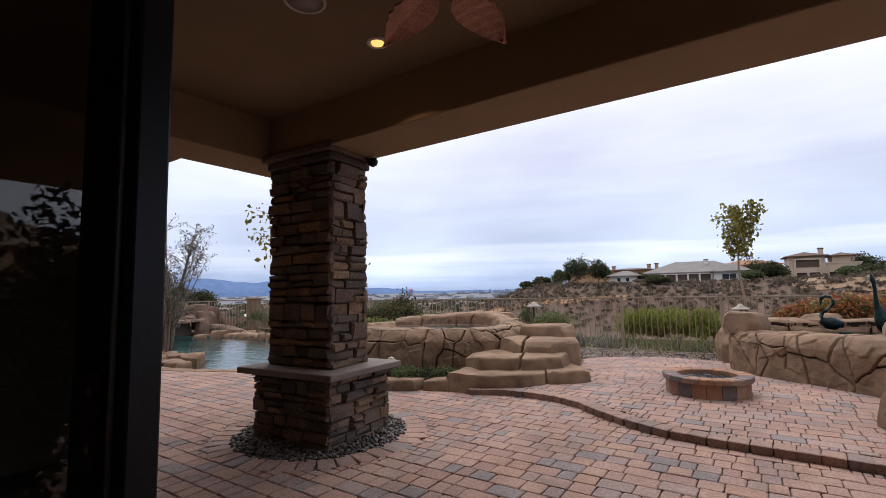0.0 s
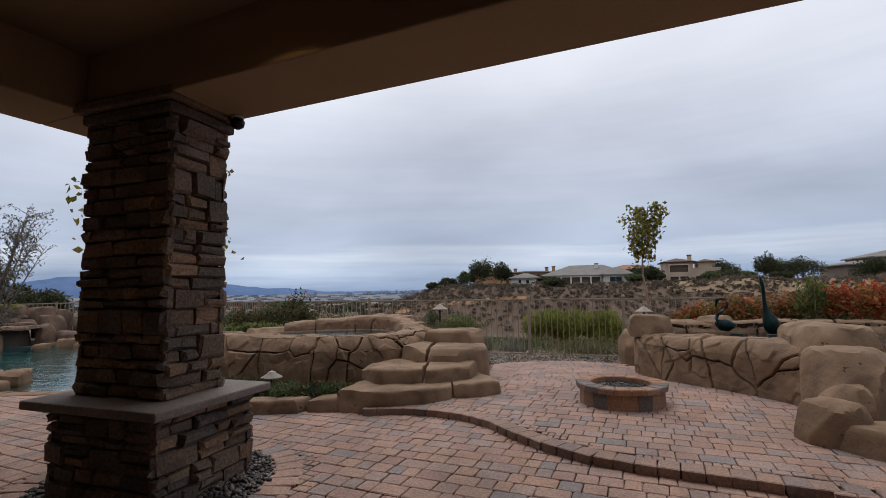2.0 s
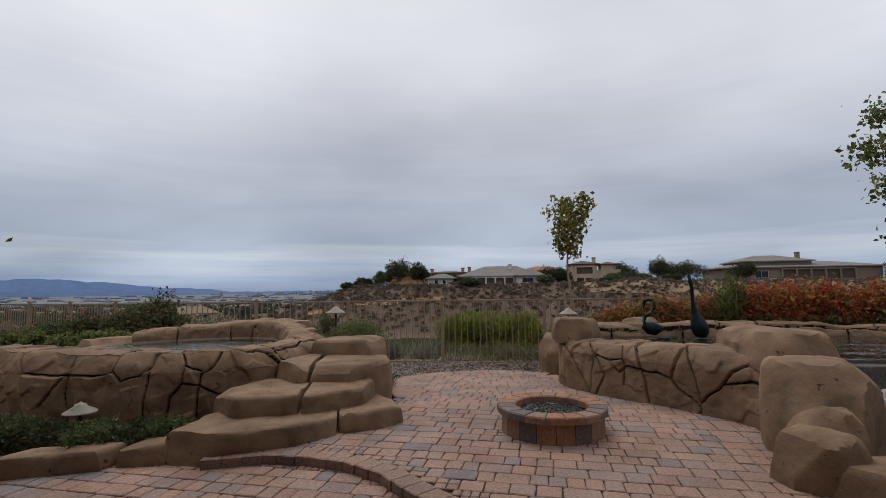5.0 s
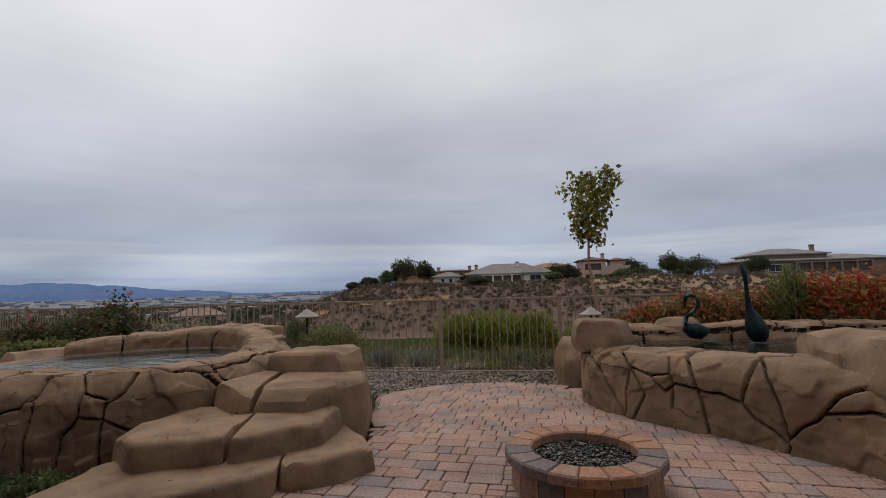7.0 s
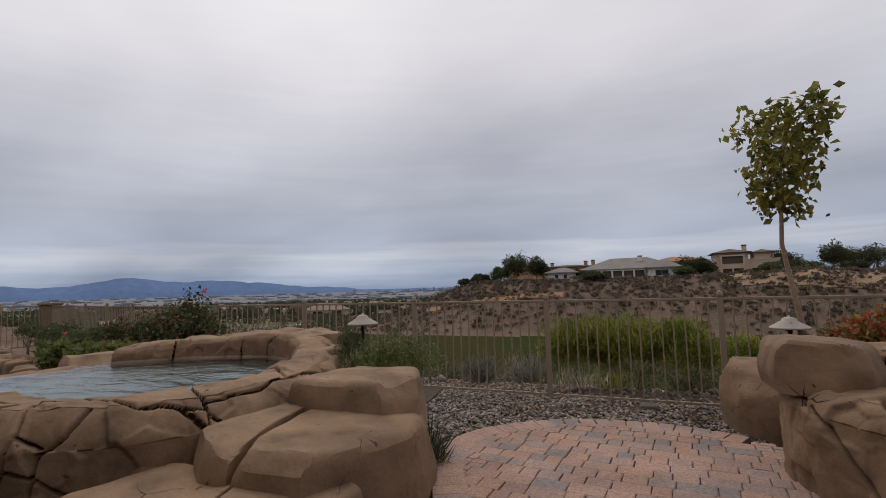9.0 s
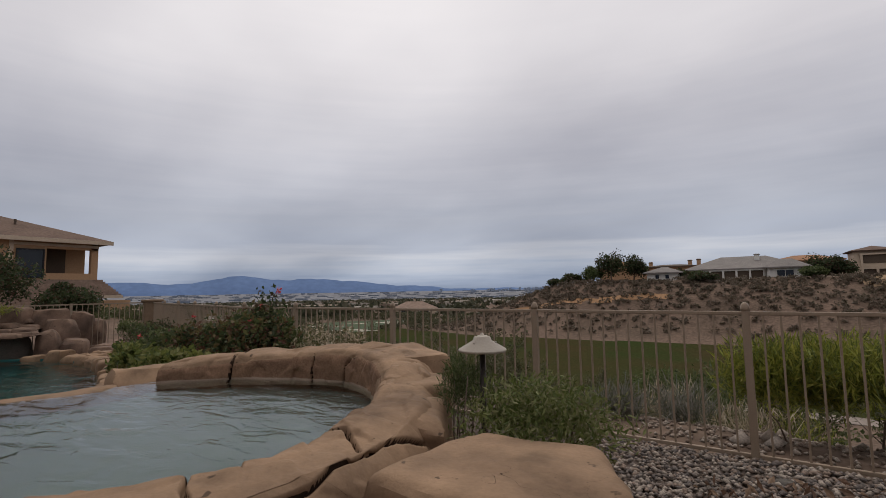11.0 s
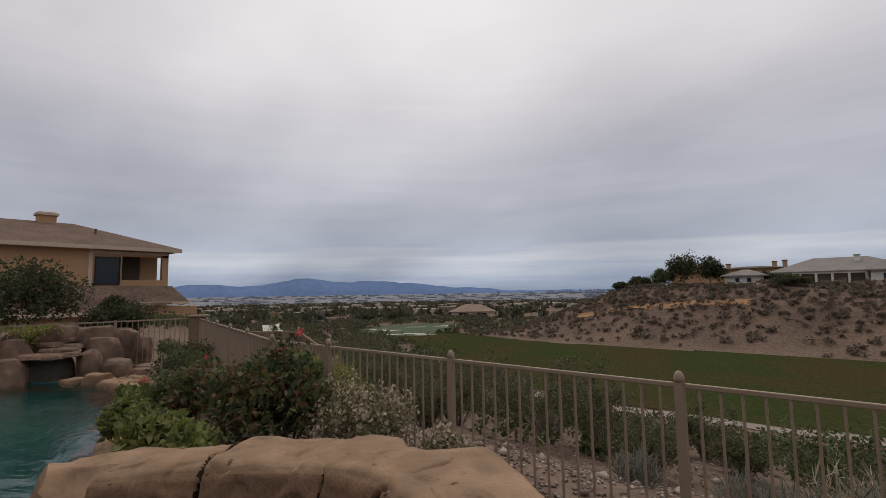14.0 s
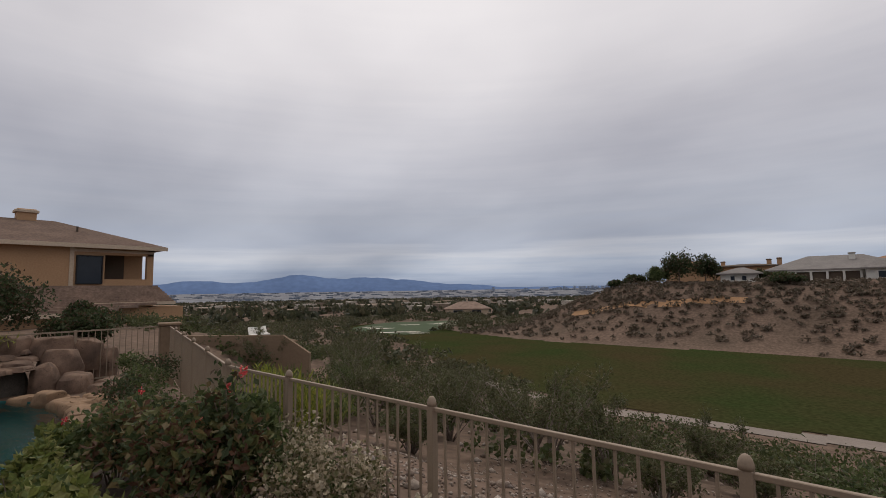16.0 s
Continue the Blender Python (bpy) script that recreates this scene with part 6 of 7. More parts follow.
def shrub(name, centre, radii, n, size, mat, seed, label, category="shrub", group="", aspect=0.5, up=0.0, n_stem=7, base=None, stem_mat=None, lumps=9, shell=0.45):
    """A shrub with stems and a loose, lumpy head of leaves; centre is the middle of its head."""
    foot = centre[2] - radii[2] if base is None else base
    t = thing(name, (centre[0], centre[1], foot), label, category, group)
    p, _ = stems((0, 0, -0.03), n_stem, (centre[2] - foot) + radii[2] * 0.6, max(radii[0], radii[1]) * 0.8, 0.012, seed)
    part("branchwork", tube(p, 5), stem_mat or M_BARK, t)
    pts = blob_points(n, (0, 0, centre[2] - foot), radii, seed, shell, lumps)
    pts = pts[pts[:, 2] > 0.02]
    part("foliage", leaf_mesh(pts, size, seed, aspect, 0, up), mat, t)
    return t


def brush(name, x, y, h, r, n, mat, seed, label, group="", blade=0.4, lean=0.5, aspect=0.05, z=None, category="shrub"):
    """Many fine upright blades fanning out of the ground."""
    z = ground_z(x, y) if z is None else z
    rg = np.random.default_rng(seed)
    t = thing(name, (x, y, z - 0.03), label, category, group)
    a, q = rg.uniform(0, 6.283, n), np.sqrt(rg.uniform(0, 1, n))
    u = rg.uniform(0, 1, n) ** 0.8
    hh = h * (1 - 0.45 * q ** 2) * (0.8 + 0.2 * np.sin(a * 3 + seed))
    pts = np.stack([r * q * np.cos(a) * (0.45 + 0.55 * u), r * q * np.sin(a) * (0.45 + 0.55 * u), hh * u * 0.85], 1)
    p, _ = stems((0, 0, 0), 9, h * 0.7, r * 0.7, 0.011, seed)
    part("branchwork", tube(p, 4), M_TWIG, t)
    part("foliage", leaf_mesh(pts, blade, seed, aspect, 0, 1.6), mat, t)
    return t


def tree(name, x, y, z, trunk_h, height, crown_r, n, size, leaf, seed, label, bark=None, droop=0.6, r0=0.04, n_limb=11, cluster=0.16):
    """A tapered trunk, limbs leaving it all the way up, and leaves gathered along the limbs."""
    rg = random.Random(seed)
    t = thing(name, (x, y, z), label, "tree")
    wob = [Vector((rg.uniform(-1, 1) * 0.02 * k, rg.uniform(-1, 1) * 0.02 * k, height * 0.93 * k / 5)) for k in range(6)]
    paths = [[(p, r0 * (1 - 0.16 * k)) for k, p in enumerate(wob)]]
    spots = []
    for i in range(n_limb):
        h = trunk_h + (height * 0.9 - trunk_h) * (i / n_limb) ** 0.9
        k = min(int(h / (height * 0.93) * 5), 4)
        b = wob[k].lerp(wob[k + 1], h / (height * 0.93) * 5 - k)
        a = i * 2.4 + rg.uniform(-0.4, 0.4)
        f = math.sin(math.pi * min(max((h - trunk_h) / (height - trunk_h), 0.12), 0.95)) ** 0.6
        ln = crown_r * f * rg.uniform(0.8, 1.15)
        limb = [(b, 0.012)]
        for s in (0.4, 0.75, 1.0):
            limb.append((b + Vector((math.cos(a) * ln * s, math.sin(a) * ln * s, ln * (0.75 * s - droop * 0.6 * s * s) + rg.uniform(-0.03, 0.03))), 0.012 * (1.05 - 0.85 * s)))
        paths.append(limb)
        for j in range(int(n / n_limb)):
            s = rg.uniform(0.3, 1.05)
            m = min(int(s * 3), 2)
            q = limb[m][0].lerp(limb[m + 1][0], s * 3 - m if m < 2 else (s - 0.66) * 3)
            spots.append(q + Vector((rg.gauss(0, cluster), rg.gauss(0, cluster), rg.gauss(0, cluster) - 0.03)))
    part("trunk", tube(paths, 7), bark or M_TRUNK, t)
    part("crown", leaf_mesh(np.array([tuple(q) for q in spots]), size, seed, 0.7, droop * 1.6), leaf, t)
    return t


tree("tree", 2.53, -1.62, -0.02, 2.22, 3.47, 0.36, 1250, 0.074, L_TREE, 3, "slender young tree with sparse yellow-green leaves", r0=0.036, n_limb=24, cluster=0.055)
tree("tree", -3.25, -7.35, 0.1, 1.6, 3.25, 0.8, 700, 0.075, L_TREE, 8, "small yellow-green tree behind the stone pillar", r0=0.03, cluster=0.12)
tree("tree", 7.6, -2.6, 0.0, 1.9, 4.6, 1.0, 3800, 0.09, L_LIME, 14, "young tree with drooping olive-green leaves beyond the pond", r0=0.04, n_limb=15, cluster=0.13)

# leafless multi-stemmed shrub on the pool's rock point
bare = thing("bare_shrub", (-10.3, -5.45, 0.1), "tall grey multi-stemmed shrub with few leaves by the pool", "shrub")
paths, spots = [], []
rg = random.Random(5)
for i in range(18):
    a, s, h = rg.uniform(0, 6.283), rg.uniform(0.35, 1.15), rg.uniform(2.2, 3.5)
    pts = [(Vector((0.1 * math.cos(a), 0.1 * math.sin(a), -0.05)), 0.03)]
    for k in (0.25, 0.5, 0.75, 1.0):
        pts.append((Vector((math.cos(a) * s * k ** 1.3 + rg.uniform(-0.06, 0.06), math.sin(a) * s * k ** 1.3 + rg.uniform(-0.06, 0.06), h * k)), 0.03 * (1.05 - 0.9 * k)))
    paths.append(pts)
    for j in range(24):
        k = rg.uniform(0.2, 1.0)
        m = min(int(k * 4), 3)
        q = pts[m][0].lerp(pts[m + 1][0], k * 4 - m)
        d = Vector((rg.gauss(0, 1), rg.gauss(0, 1), rg.uniform(0.4, 1.6))).normalized() * rg.uniform(0.25, 0.6)
        paths.append([(q, 0.007), (q + d * 0.5 + Vector((0, 0, 0.03)), 0.005), (q + d, 0.002)])
        spots += [q + d * rg.uniform(0.3, 1.05) + Vector((rg.gauss(0, 0.03), rg.gauss(0, 0.03), rg.gauss(0, 0.03))) for _ in range(12)]
part("branchwork", tube(paths, 5), M_TWIG, bare)
part("foliage", leaf_mesh(np.array([tuple(q) for q in spots]), 0.07, 5, 0.35, 0, 0.4), L_SILVER, bare)

# beds along the fence and pool
rose_bed = sheet("planting_bed", [(-11.0, -0.9), (-9.0, -1.75), (-7.0, -2.25), (-5.2, -2.5), (-4.6, -1.9), (-3.6, -1.4), (-2.6, -1.5), (-1.9, -2.1), (-1.3, -3.1), (-0.8, -3.2), (-0.8, -2.5), (-1.3, -1.8), (-1.6, -0.1), (-11.0, -0.1)], 0.1, M_SOIL, "dark mulched bed between spa, pool and fence", "garden bed", thick=0.15)
L_BRIGHT = foliage("bright_shrub_leaves", [(0.14, 0.17, 0.05), (0.20, 0.22, 0.08), (0.10, 0.13, 0.035), (0.24, 0.24, 0.11)])
shrub("shrub", (-0.92, -2.75, 0.88), (0.5, 0.42, 0.4), 5200, 0.042, L_BRIGHT, 21, "dense rounded light-green shrub beside the rock steps", base=0.05, aspect=0.3, lumps=40, up=0.5)
shrub("shrub", (-1.5, -2.62, 0.95), (0.2, 0.2, 0.38), 1900, 0.05, L_OLIVE, 22, "upright needle-leaved green shrub against the spa", base=0.05, aspect=0.12, lumps=16, up=1.3)
rb = [(-6.1, -1.05, 0.85, 0.95, 31, 1.2), (-7.3, -1.05, 0.72, 0.95, 32, 1.05), (-8.5, -1.1, 0.6, 0.8, 33, 0.85), (-6.2, -0.7, 0.9, 0.55, 34, 1.0), (-6.8, -0.6, 0.8, 0.8, 35, 1.1)]
for x, y, z, r, sd, hh in rb:
    s_ = shrub("rose_bush", (x, y, z), (r, r * 0.75, hh * 0.62), 3200, 0.08, L_ROSE if sd in (31, 32) else L_OLIVE, sd, "dark-leaved rose bush with a few red blooms", "rose bush", "rose bushes", base=0.08, lumps=26, aspect=0.6)
    fl = [Vector((random.uniform(-0.5, 0.5) * r, random.uniform(-0.8, 0.2) * r, z + hh * random.uniform(0.2, 0.55))) for _ in range(1)]
    for q in fl:
        part("bloom", leaf_mesh([tuple(q + Vector((random.gauss(0, 0.012), random.gauss(0, 0.012), random.gauss(0, 0.012)))) for _ in range(16)], 0.032, sd, 0.9, 0, 0.6), L_FLOWER, s_)
tall = thing("rose_bush", (-5.95, -0.95, 0.08), "tall leggy rose with a single pink bloom", "rose bush", "rose bushes")
paths = [[(Vector((0, 0, 0)), 0.014), (Vector((0.03, 0, 0.7)), 0.011), (Vector((-0.02 + 0.1 * k, 0.03 * k, 1.35 + 0.14 * k)), 0.006), (Vector((-0.05 + 0.22 * k, 0.04 * k, 1.5 + 0.1 * k)), 0.003)] for k in (-1, 0, 1)]
part("branchwork", tube(paths, 5), M_BARK, tall)
part("foliage", leaf_mesh([(random.gauss(0, 0.13), random.gauss(0, 0.1), random.uniform(0.55, 1.65)) for _ in range(170)], 0.08, 12, 0.6), L_DARK, tall)
part("bloom", leaf_mesh([(0.24 + random.gauss(0, 0.02), 0.02 + random.gauss(0, 0.02), 1.6 + random.gauss(0, 0.02)) for _ in range(20)], 0.04, 13, 0.9), L_FLOWER, tall)
for x, y, z, r, sd in ((-5.35, -0.62, 0.75, 0.46, 41), (-4.75, -0.5, 0.72, 0.44, 42), (-4.1, -0.4, 0.5, 0.33, 43), (-5.85, -0.35, 0.78, 0.42, 44)):
    s_ = shrub("flowering_shrub", (x, y, z), (r, r * 0.8, r * 1.05), 650, 0.05, L_OLIVE, sd, "loose shrub covered in dry buff flower heads", "shrub", "buff flowering shrubs", base=0.08, aspect=0.3)
    tagged(part("flower_mass", leaf_mesh(blob_points(1100, (0, 0, z - 0.08), (r * 1.1, r * 0.9, r * 1.15), sd + 5, 0.75, 16), 0.042, sd, 0.9), L_BUFF, s_), kind="stuff")
for x, y, r, sd in ((-7.2, -1.95, 0.42, 51), (-7.9, -1.95, 0.35, 52), (-6.5, -2.0, 0.5, 53), (-5.8, -1.95, 0.48, 54), (-8.8, -1.6, 0.35, 55)):
    shrub("succulent", (x, y, 0.58), (r, r * 0.75, 0.42), 900, 0.09, L_LIME, sd, "low yellow-green succulent mound at the pool edge", "succulent", "succulents", base=0.08, aspect=0.6, up=0.5, n_stem=4)
for i, x in enumerate(np.linspace(-4.3, -1.75, 11)):
    shrub("groundcover", (float(x), -5.95 - 0.12 * (x < -2.2) + 0.12 * math.sin(i * 2.1), 0.27), (0.3, 0.33, 0.2), 900, 0.05, L_OLIVE if i % 3 else L_DARK, 60 + i, "low green groundcover in the bed before the spa", "groundcover", "bed groundcover", base=0.14, up=0.4, n_stem=4)
for x, y, sd in ((-9.8, -0.4, 71), (-11.2, -0.3, 72), (-12.6, 0.4, 73), (-13.8, 1.0, 74), (-14.8, 0.8, 75)):
    shrub("shrub", (x, y, 0.6), (0.65, 0.5, 0.5), 800, 0.07, L_OLIVE if sd % 2 else L_DARK, sd, "mixed green shrub in the bed by the garden wall", "shrub", "wall bed shrubs", base=-0.03)
# hedge behind the pond: gold and thin at one end, then red over green
for i, x in enumerate(np.linspace(5.9, 11.2, 9)):
    h_ = shrub("hedge_shrub", (float(x), -0.45, 1.18), (0.56, 0.42, 0.66), 1500, 0.085, L_RED, 80 + i, "hedge shrub in red and orange autumn leaf over green", "hedge", "autumn hedge", base=-0.03, aspect=0.55, lumps=16)
    part("lower_foliage", leaf_mesh(blob_points(900, (0, -0.05, 0.72), (0.58, 0.46, 0.6), 180 + i, 0.5, 14), 0.085, 280 + i, 0.55), L_GOLD if i % 2 else L_OLIVE, h_, "olive and gold lower leaves")
for x, z, rz, sd in ((3.3, 0.85, 0.42, 90), (3.75, 0.92, 0.5, 91), (4.3, 1.0, 0.56, 92), (4.85, 1.0, 0.56, 93), (5.35, 1.02, 0.56, 94)):
    h_ = shrub("hedge_shrub", (x, -0.42, z), (0.5, 0.36, rz), 950, 0.075, L_GOLD, sd, "thin hedge shrub turning gold and orange", "hedge", "autumn hedge", base=-0.03, lumps=16)
    tagged(part("red_foliage", leaf_mesh(blob_points(400, (0, 0, z + 0.1), (0.5, 0.36, rz), sd + 200, 0.9, 8), 0.07, sd, 0.55), L_RED, h_, "red leaf tips"), kind="stuff")
shrub("shrub", (5.5, -0.6, 1.2), (0.3, 0.28, 0.72), 900, 0.13, L_LIME, 95, "upright yellow-green shrub among the hedge", base=0.0, aspect=0.2, up=1.2, lumps=14)
# desert brush beyond the fence
for x, y, h, r, n, sd in ((0.3, 1.15, 1.15, 0.62, 2200, 101), (1.05, 1.5, 1.3, 0.8, 2600, 102), (1.75, 1.15, 1.1, 0.5, 1500, 103), (2.6, 1.7, 0.95, 0.45, 700, 104)):
    gz = ground_z(x, y)
    shrub("desert_broom", (x, y, gz + h * 0.52), (r * 1.05, r * 0.9, h * 0.52), n * 4, 0.13, L_GRASSY, sd, "bushy yellow-green desert shrub just outside the fence", "shrub", "desert broom shrubs", base=gz - 0.03, aspect=0.11, lumps=24, up=1.1, n_stem=1)
for x, y, h, r, m, sd in ((-1.5, 1.3, 0.5, 0.35, L_SILVER, 111), (-0.9, 2.3, 0.6, 0.5, L_SILVER, 112), (-1.2, 3.1, 0.75, 0.6, L_BUFF, 113), (-0.2, 3.6, 0.8, 0.7, L_BUFF, 114), (-2.4, 4.2, 0.6, 0.5, L_SILVER, 115), (0.4, 5.2, 1.4, 0.9, L_GRASSY, 116), (-3.4, 2.6, 0.45, 0.35, L_SILVER, 117)):
    brush("dry_brush", x, y, h, r, 650, m, sd, "dry silvery brush on the stony slope", "dry brush", 0.25, aspect=0.05)


def creosote(x, y, h, r, sd, n=3400):
    z = ground_z(x, y)
    t = thing("creosote_bush", (x, y, z), "open twiggy olive desert bush on the slope", "shrub", "creosote bushes")
    rg = random.Random(sd)
    paths, spots = [], []
    for i in range(16):
        a, s, hh = rg.uniform(0, 6.283), r * rg.uniform(0.3, 1.0), h * rg.uniform(0.6, 1.0)
        pts = [(Vector((0, 0, -0.1)), 0.022)]
        for k in (0.35, 0.7, 1.0):
            pts.append((Vector((math.cos(a) * s * k + rg.uniform(-0.1, 0.1), math.sin(a) * s * k + rg.uniform(-0.1, 0.1), hh * k ** 0.9)), 0.022 * (1.05 - 0.9 * k)))
        paths.append(pts)
        for j in range(6):
            k = rg.uniform(0.4, 1.0)
            m = min(int(k * 3), 2)
            q = pts[m][0].lerp(pts[m + 1][0], k * 3 - m)
            d = Vector((rg.gauss(0, 1), rg.gauss(0, 1), rg.uniform(0.1, 1.3))).normalized() * rg.uniform(0.2, 0.5)
            paths.append([(q, 0.007), (q + d, 0.002)])
            spots += [q + d * rg.uniform(0.1, 1.1) + Vector((rg.gauss(0, 0.07), rg.gauss(0, 0.07), rg.gauss(0, 0.07))) for _ in range(int(n / 96))]
    part("branchwork", tube(paths, 4), M_TWIG, t)
    part("foliage", leaf_mesh(np.array([tuple(q) for q in spots]), 0.09, sd, 0.4, 0, 0.5), L_CREOSOTE if sd % 3 else L_OLIVE, t)


for x, y, h, r, sd in ((-7.6, 8.0, 2.3, 1.9, 1), (-6.4, 8.9, 2.0, 1.5, 2), (-1.4, 5.6, 1.7, 1.3, 3), (0.6, 7.0, 1.6, 1.3, 4), (-15, 9.5, 2.4, 2.0, 5), (-18.5, 10.5, 2.2, 2.0, 6), (-12, 12, 2.2, 1.8, 7), (-22, 13, 2.4, 2.2, 8), (-16, 15, 2.2, 2.0, 10),
                       (-10, 17, 2.0, 1.8, 11), (-27, 17, 2.4, 2.2, 13), (-20, 20, 2.2, 2.0, 14), (-33, 23, 2.5, 2.4, 16), (-25, 26, 2.2, 2.2, 17), (-40, 30, 2.6, 2.6, 19), (-14, 23, 1.8, 1.6, 20), (-5, 13, 1.5, 1.2, 22), (4, 12, 1.7, 1.4, 23), (-3.4, 10, 0.9, 0.7, 25), (-9.5, 5.0, 1.0, 0.8, 26), (-11, 8.2, 1.9, 1.5, 28), (-13.5, 7.4, 1.8, 1.5, 29), (-9.4, 10.5, 1.9, 1.6, 31), (-24, 9.5, 2.2, 1.9, 32), (-30, 13, 2.3, 2.2, 34), (-18, 17, 2.2, 2.0, 35), (2.2, 6.0, 1.4, 1.1, 37), (-4.6, 7.0, 0.9, 0.7, 38)):
    creosote(x, y, h, r, sd)
for x, y, h, r, sd in ((-9.4, 1.7, 1.3, 0.8, 125), (-10.9, 2.1, 1.35, 0.9, 126), (-12.4, 2.7, 1.4, 0.9, 127), (-11.5, 3.9, 1.4, 0.9, 121), (-13.9, 4.0, 1.6, 1.1, 122), (-15.5, 5.8, 1.6, 1.1, 123), (-18, 6.6, 1.6, 1.1, 124)):
    brush("grass_tuft", x, y, h, r, 1500, L_GRASSY if sd > 124 else L_LIME, sd, "bright green clipped shrub beyond the garden wall", "bright shrubs", 0.22, aspect=0.15)
# ridge trees
for i, (x, y, r, h) in enumerate(((-27, 101, 2.7, 7.2), (-31.5, 103, 1.8, 4.4), (-22.5, 102.5, 2.1, 5.6), (-13, 103, 1.5, 2.4), (-10.5, 103.5, 1.3, 2.2), (10.5, 108, 2.4, 5.0), (13, 107, 1.8, 3.2), (8, 100, 1.6, 2.2), (-9, 96, 2.0, 1.8), (29, 117, 3.6, 3.6), (33, 118, 3.4, 3.4),
                                  (39, 121, 2.2, 6.0), (46, 120, 3.2, 6.0), (42, 124, 2.2, 5.2), (56, 112, 2.4, 4.8), (31, 126, 2.6, 5.4), (92, 112, 4, 6), (-36, 101, 1.6, 2.0), (-38.5, 98, 1.3, 1.6), (24, 104, 1.5, 2.0), (37, 104, 1.8, 2.2))):
    z = ground_z(x, y)
    t = thing("tree", (x, y, z), "dark green rounded tree among the hilltop houses", "tree", "ridge trees")
    part("trunk", tube([[(Vector((0, 0, -0.3)), 0.16), (Vector((0.1, 0, h * 0.4)), 0.12), (Vector((0, 0.1, h * 0.8)), 0.05)], [(Vector((0.1, 0, h * 0.35)), 0.08), (Vector((r * 0.5, 0, h * 0.65)), 0.03)], [(Vector((0.1, 0, h * 0.3)), 0.08), (Vector((-r * 0.5, 0.2, h * 0.6)), 0.03)]], 5), M_BARK, t)
    part("crown", leaf_mesh(blob_points(3600, (0, 0, h * 0.42), (r * 1.5, r * 1.5, h * 0.66), 500 + i, 0.3, 18), 0.33, i, 0.75), L_OLIVE if i % 3 == 1 else L_DARK, t)
# dark trees and cycad by the waterfall
for x, y, z, r, sd in ((-19.5, -1.6, 2.0, 1.6, 131), (-18.0, -3.6, 1.9, 1.3, 132), (-18.6, 0.6, 1.3, 0.8, 133), (-21, 1.2, 1.4, 0.9, 134)):
    shrub("shrub", (x, y, z), (r * 1.15, r * 1.15, r), 5200, 0.12, L_DARK, sd, "large dark green shrub behind the waterfall rocks", "shrub", "waterfall shrubs", base=0.0, lumps=12, n_stem=9)
cyc = thing("cycad", (-17.2, -1.7, 0.95), "small palm-like cycad with arching green fronds", "cycad")
paths, spots = [], []
for i in range(18):
    a = i * 0.349
    fr = [(Vector((0, 0, 0)), 0.012), (Vector((math.cos(a) * 0.35, math.sin(a) * 0.35, 0.38)), 0.009), (Vector((math.cos(a) * 0.75, math.sin(a) * 0.75, 0.35)), 0.003)]
    paths.append(fr)
    for k in range(26):
        u = k / 26
        q = fr[0][0].lerp(fr[1][0], u * 2) if u < 0.5 else fr[1][0].lerp(fr[2][0], u * 2 - 1)
        spots.append(q)
part("branchwork", tube(paths, 4), M_BARK, cyc)
part("foliage", leaf_mesh(np.array([tuple(q) for q in spots]), 0.17, 6, 0.12, 0, 0.3), L_GRASSY, cyc)

# waterfall rocks and pool edge
fall = thing("waterfall_rocks", (0, 0, 0), "piled brown boulders of a pool waterfall", "rocks")


def boulder(parent, x, y, z0, z1, r, sd, stretch=1.0, mat=None, name="boulder"):
    rg = random.Random(sd)
    out = [(x + r * stretch * math.cos(a) * rg.uniform(0.75, 1.15), y + r * math.sin(a) * rg.uniform(0.75, 1.15)) for a in np.linspace(0, 6.283, 8)[:-1]]
    return rock(name, parent, out, z0, z1, mat, rnd=min(0.12, r * 0.3), amp=0.07 * r + 0.015, seed=sd * 1.9, freq=1.2, n=34)


for x, y, z0, z1, r, sd in ((-16.6, -0.5, -0.8, 0.74, 0.32, 1), (-16.45, 0.02, -0.8, 0.42, 0.46, 2), (-17.2, -0.1, 0.2, 0.97, 0.58, 3), (-17.7, 0.45, 0.3, 1.18, 0.6, 4), (-17.7, -0.35, 0.7, 1.28, 0.6, 5), (-17.8, -1.0, 0.7, 1.38, 0.55, 6),
                            (-16.75, -2.15, -0.8, 0.62, 0.5, 7), (-16.7, -3.0, -0.8, 0.58, 0.6, 8), (-17.3, -1.98, 0, 1.08, 0.42, 9), (-17.4, -2.7, 0, 1.12, 0.5, 10), (-17.2, -3.7, -0.8, 0.9, 0.7, 11), (-17.3, -4.7, -0.8, 0.8, 0.8, 12),
                            (-16.6, -5.3, -0.8, 0.4, 0.7, 13), (-16.2, 0.72, -0.5, 0.22, 0.36, 14), (-17.9, 0.95, 0, 0.9, 0.5, 15), (-18.5, -1.5, 0, 1.15, 0.9, 16), (-15.6, 0.45, -0.5, 0.2, 0.4, 17)):
    boulder(fall, x, y, z0, z1, r, sd, 1.1, M_ROCK_FALL)
# dark rock on the grotto's back stands for the shade under the ledge
part("grotto_back", rock_mesh([(-17.5, -1.9), (-16.95, -1.85), (-16.95, -0.7), (-17.5, -0.7)], -0.8, 0.6, rnd=0.05, amp=0.04, n=24, facets=3), M_ROCK_DARK, fall)
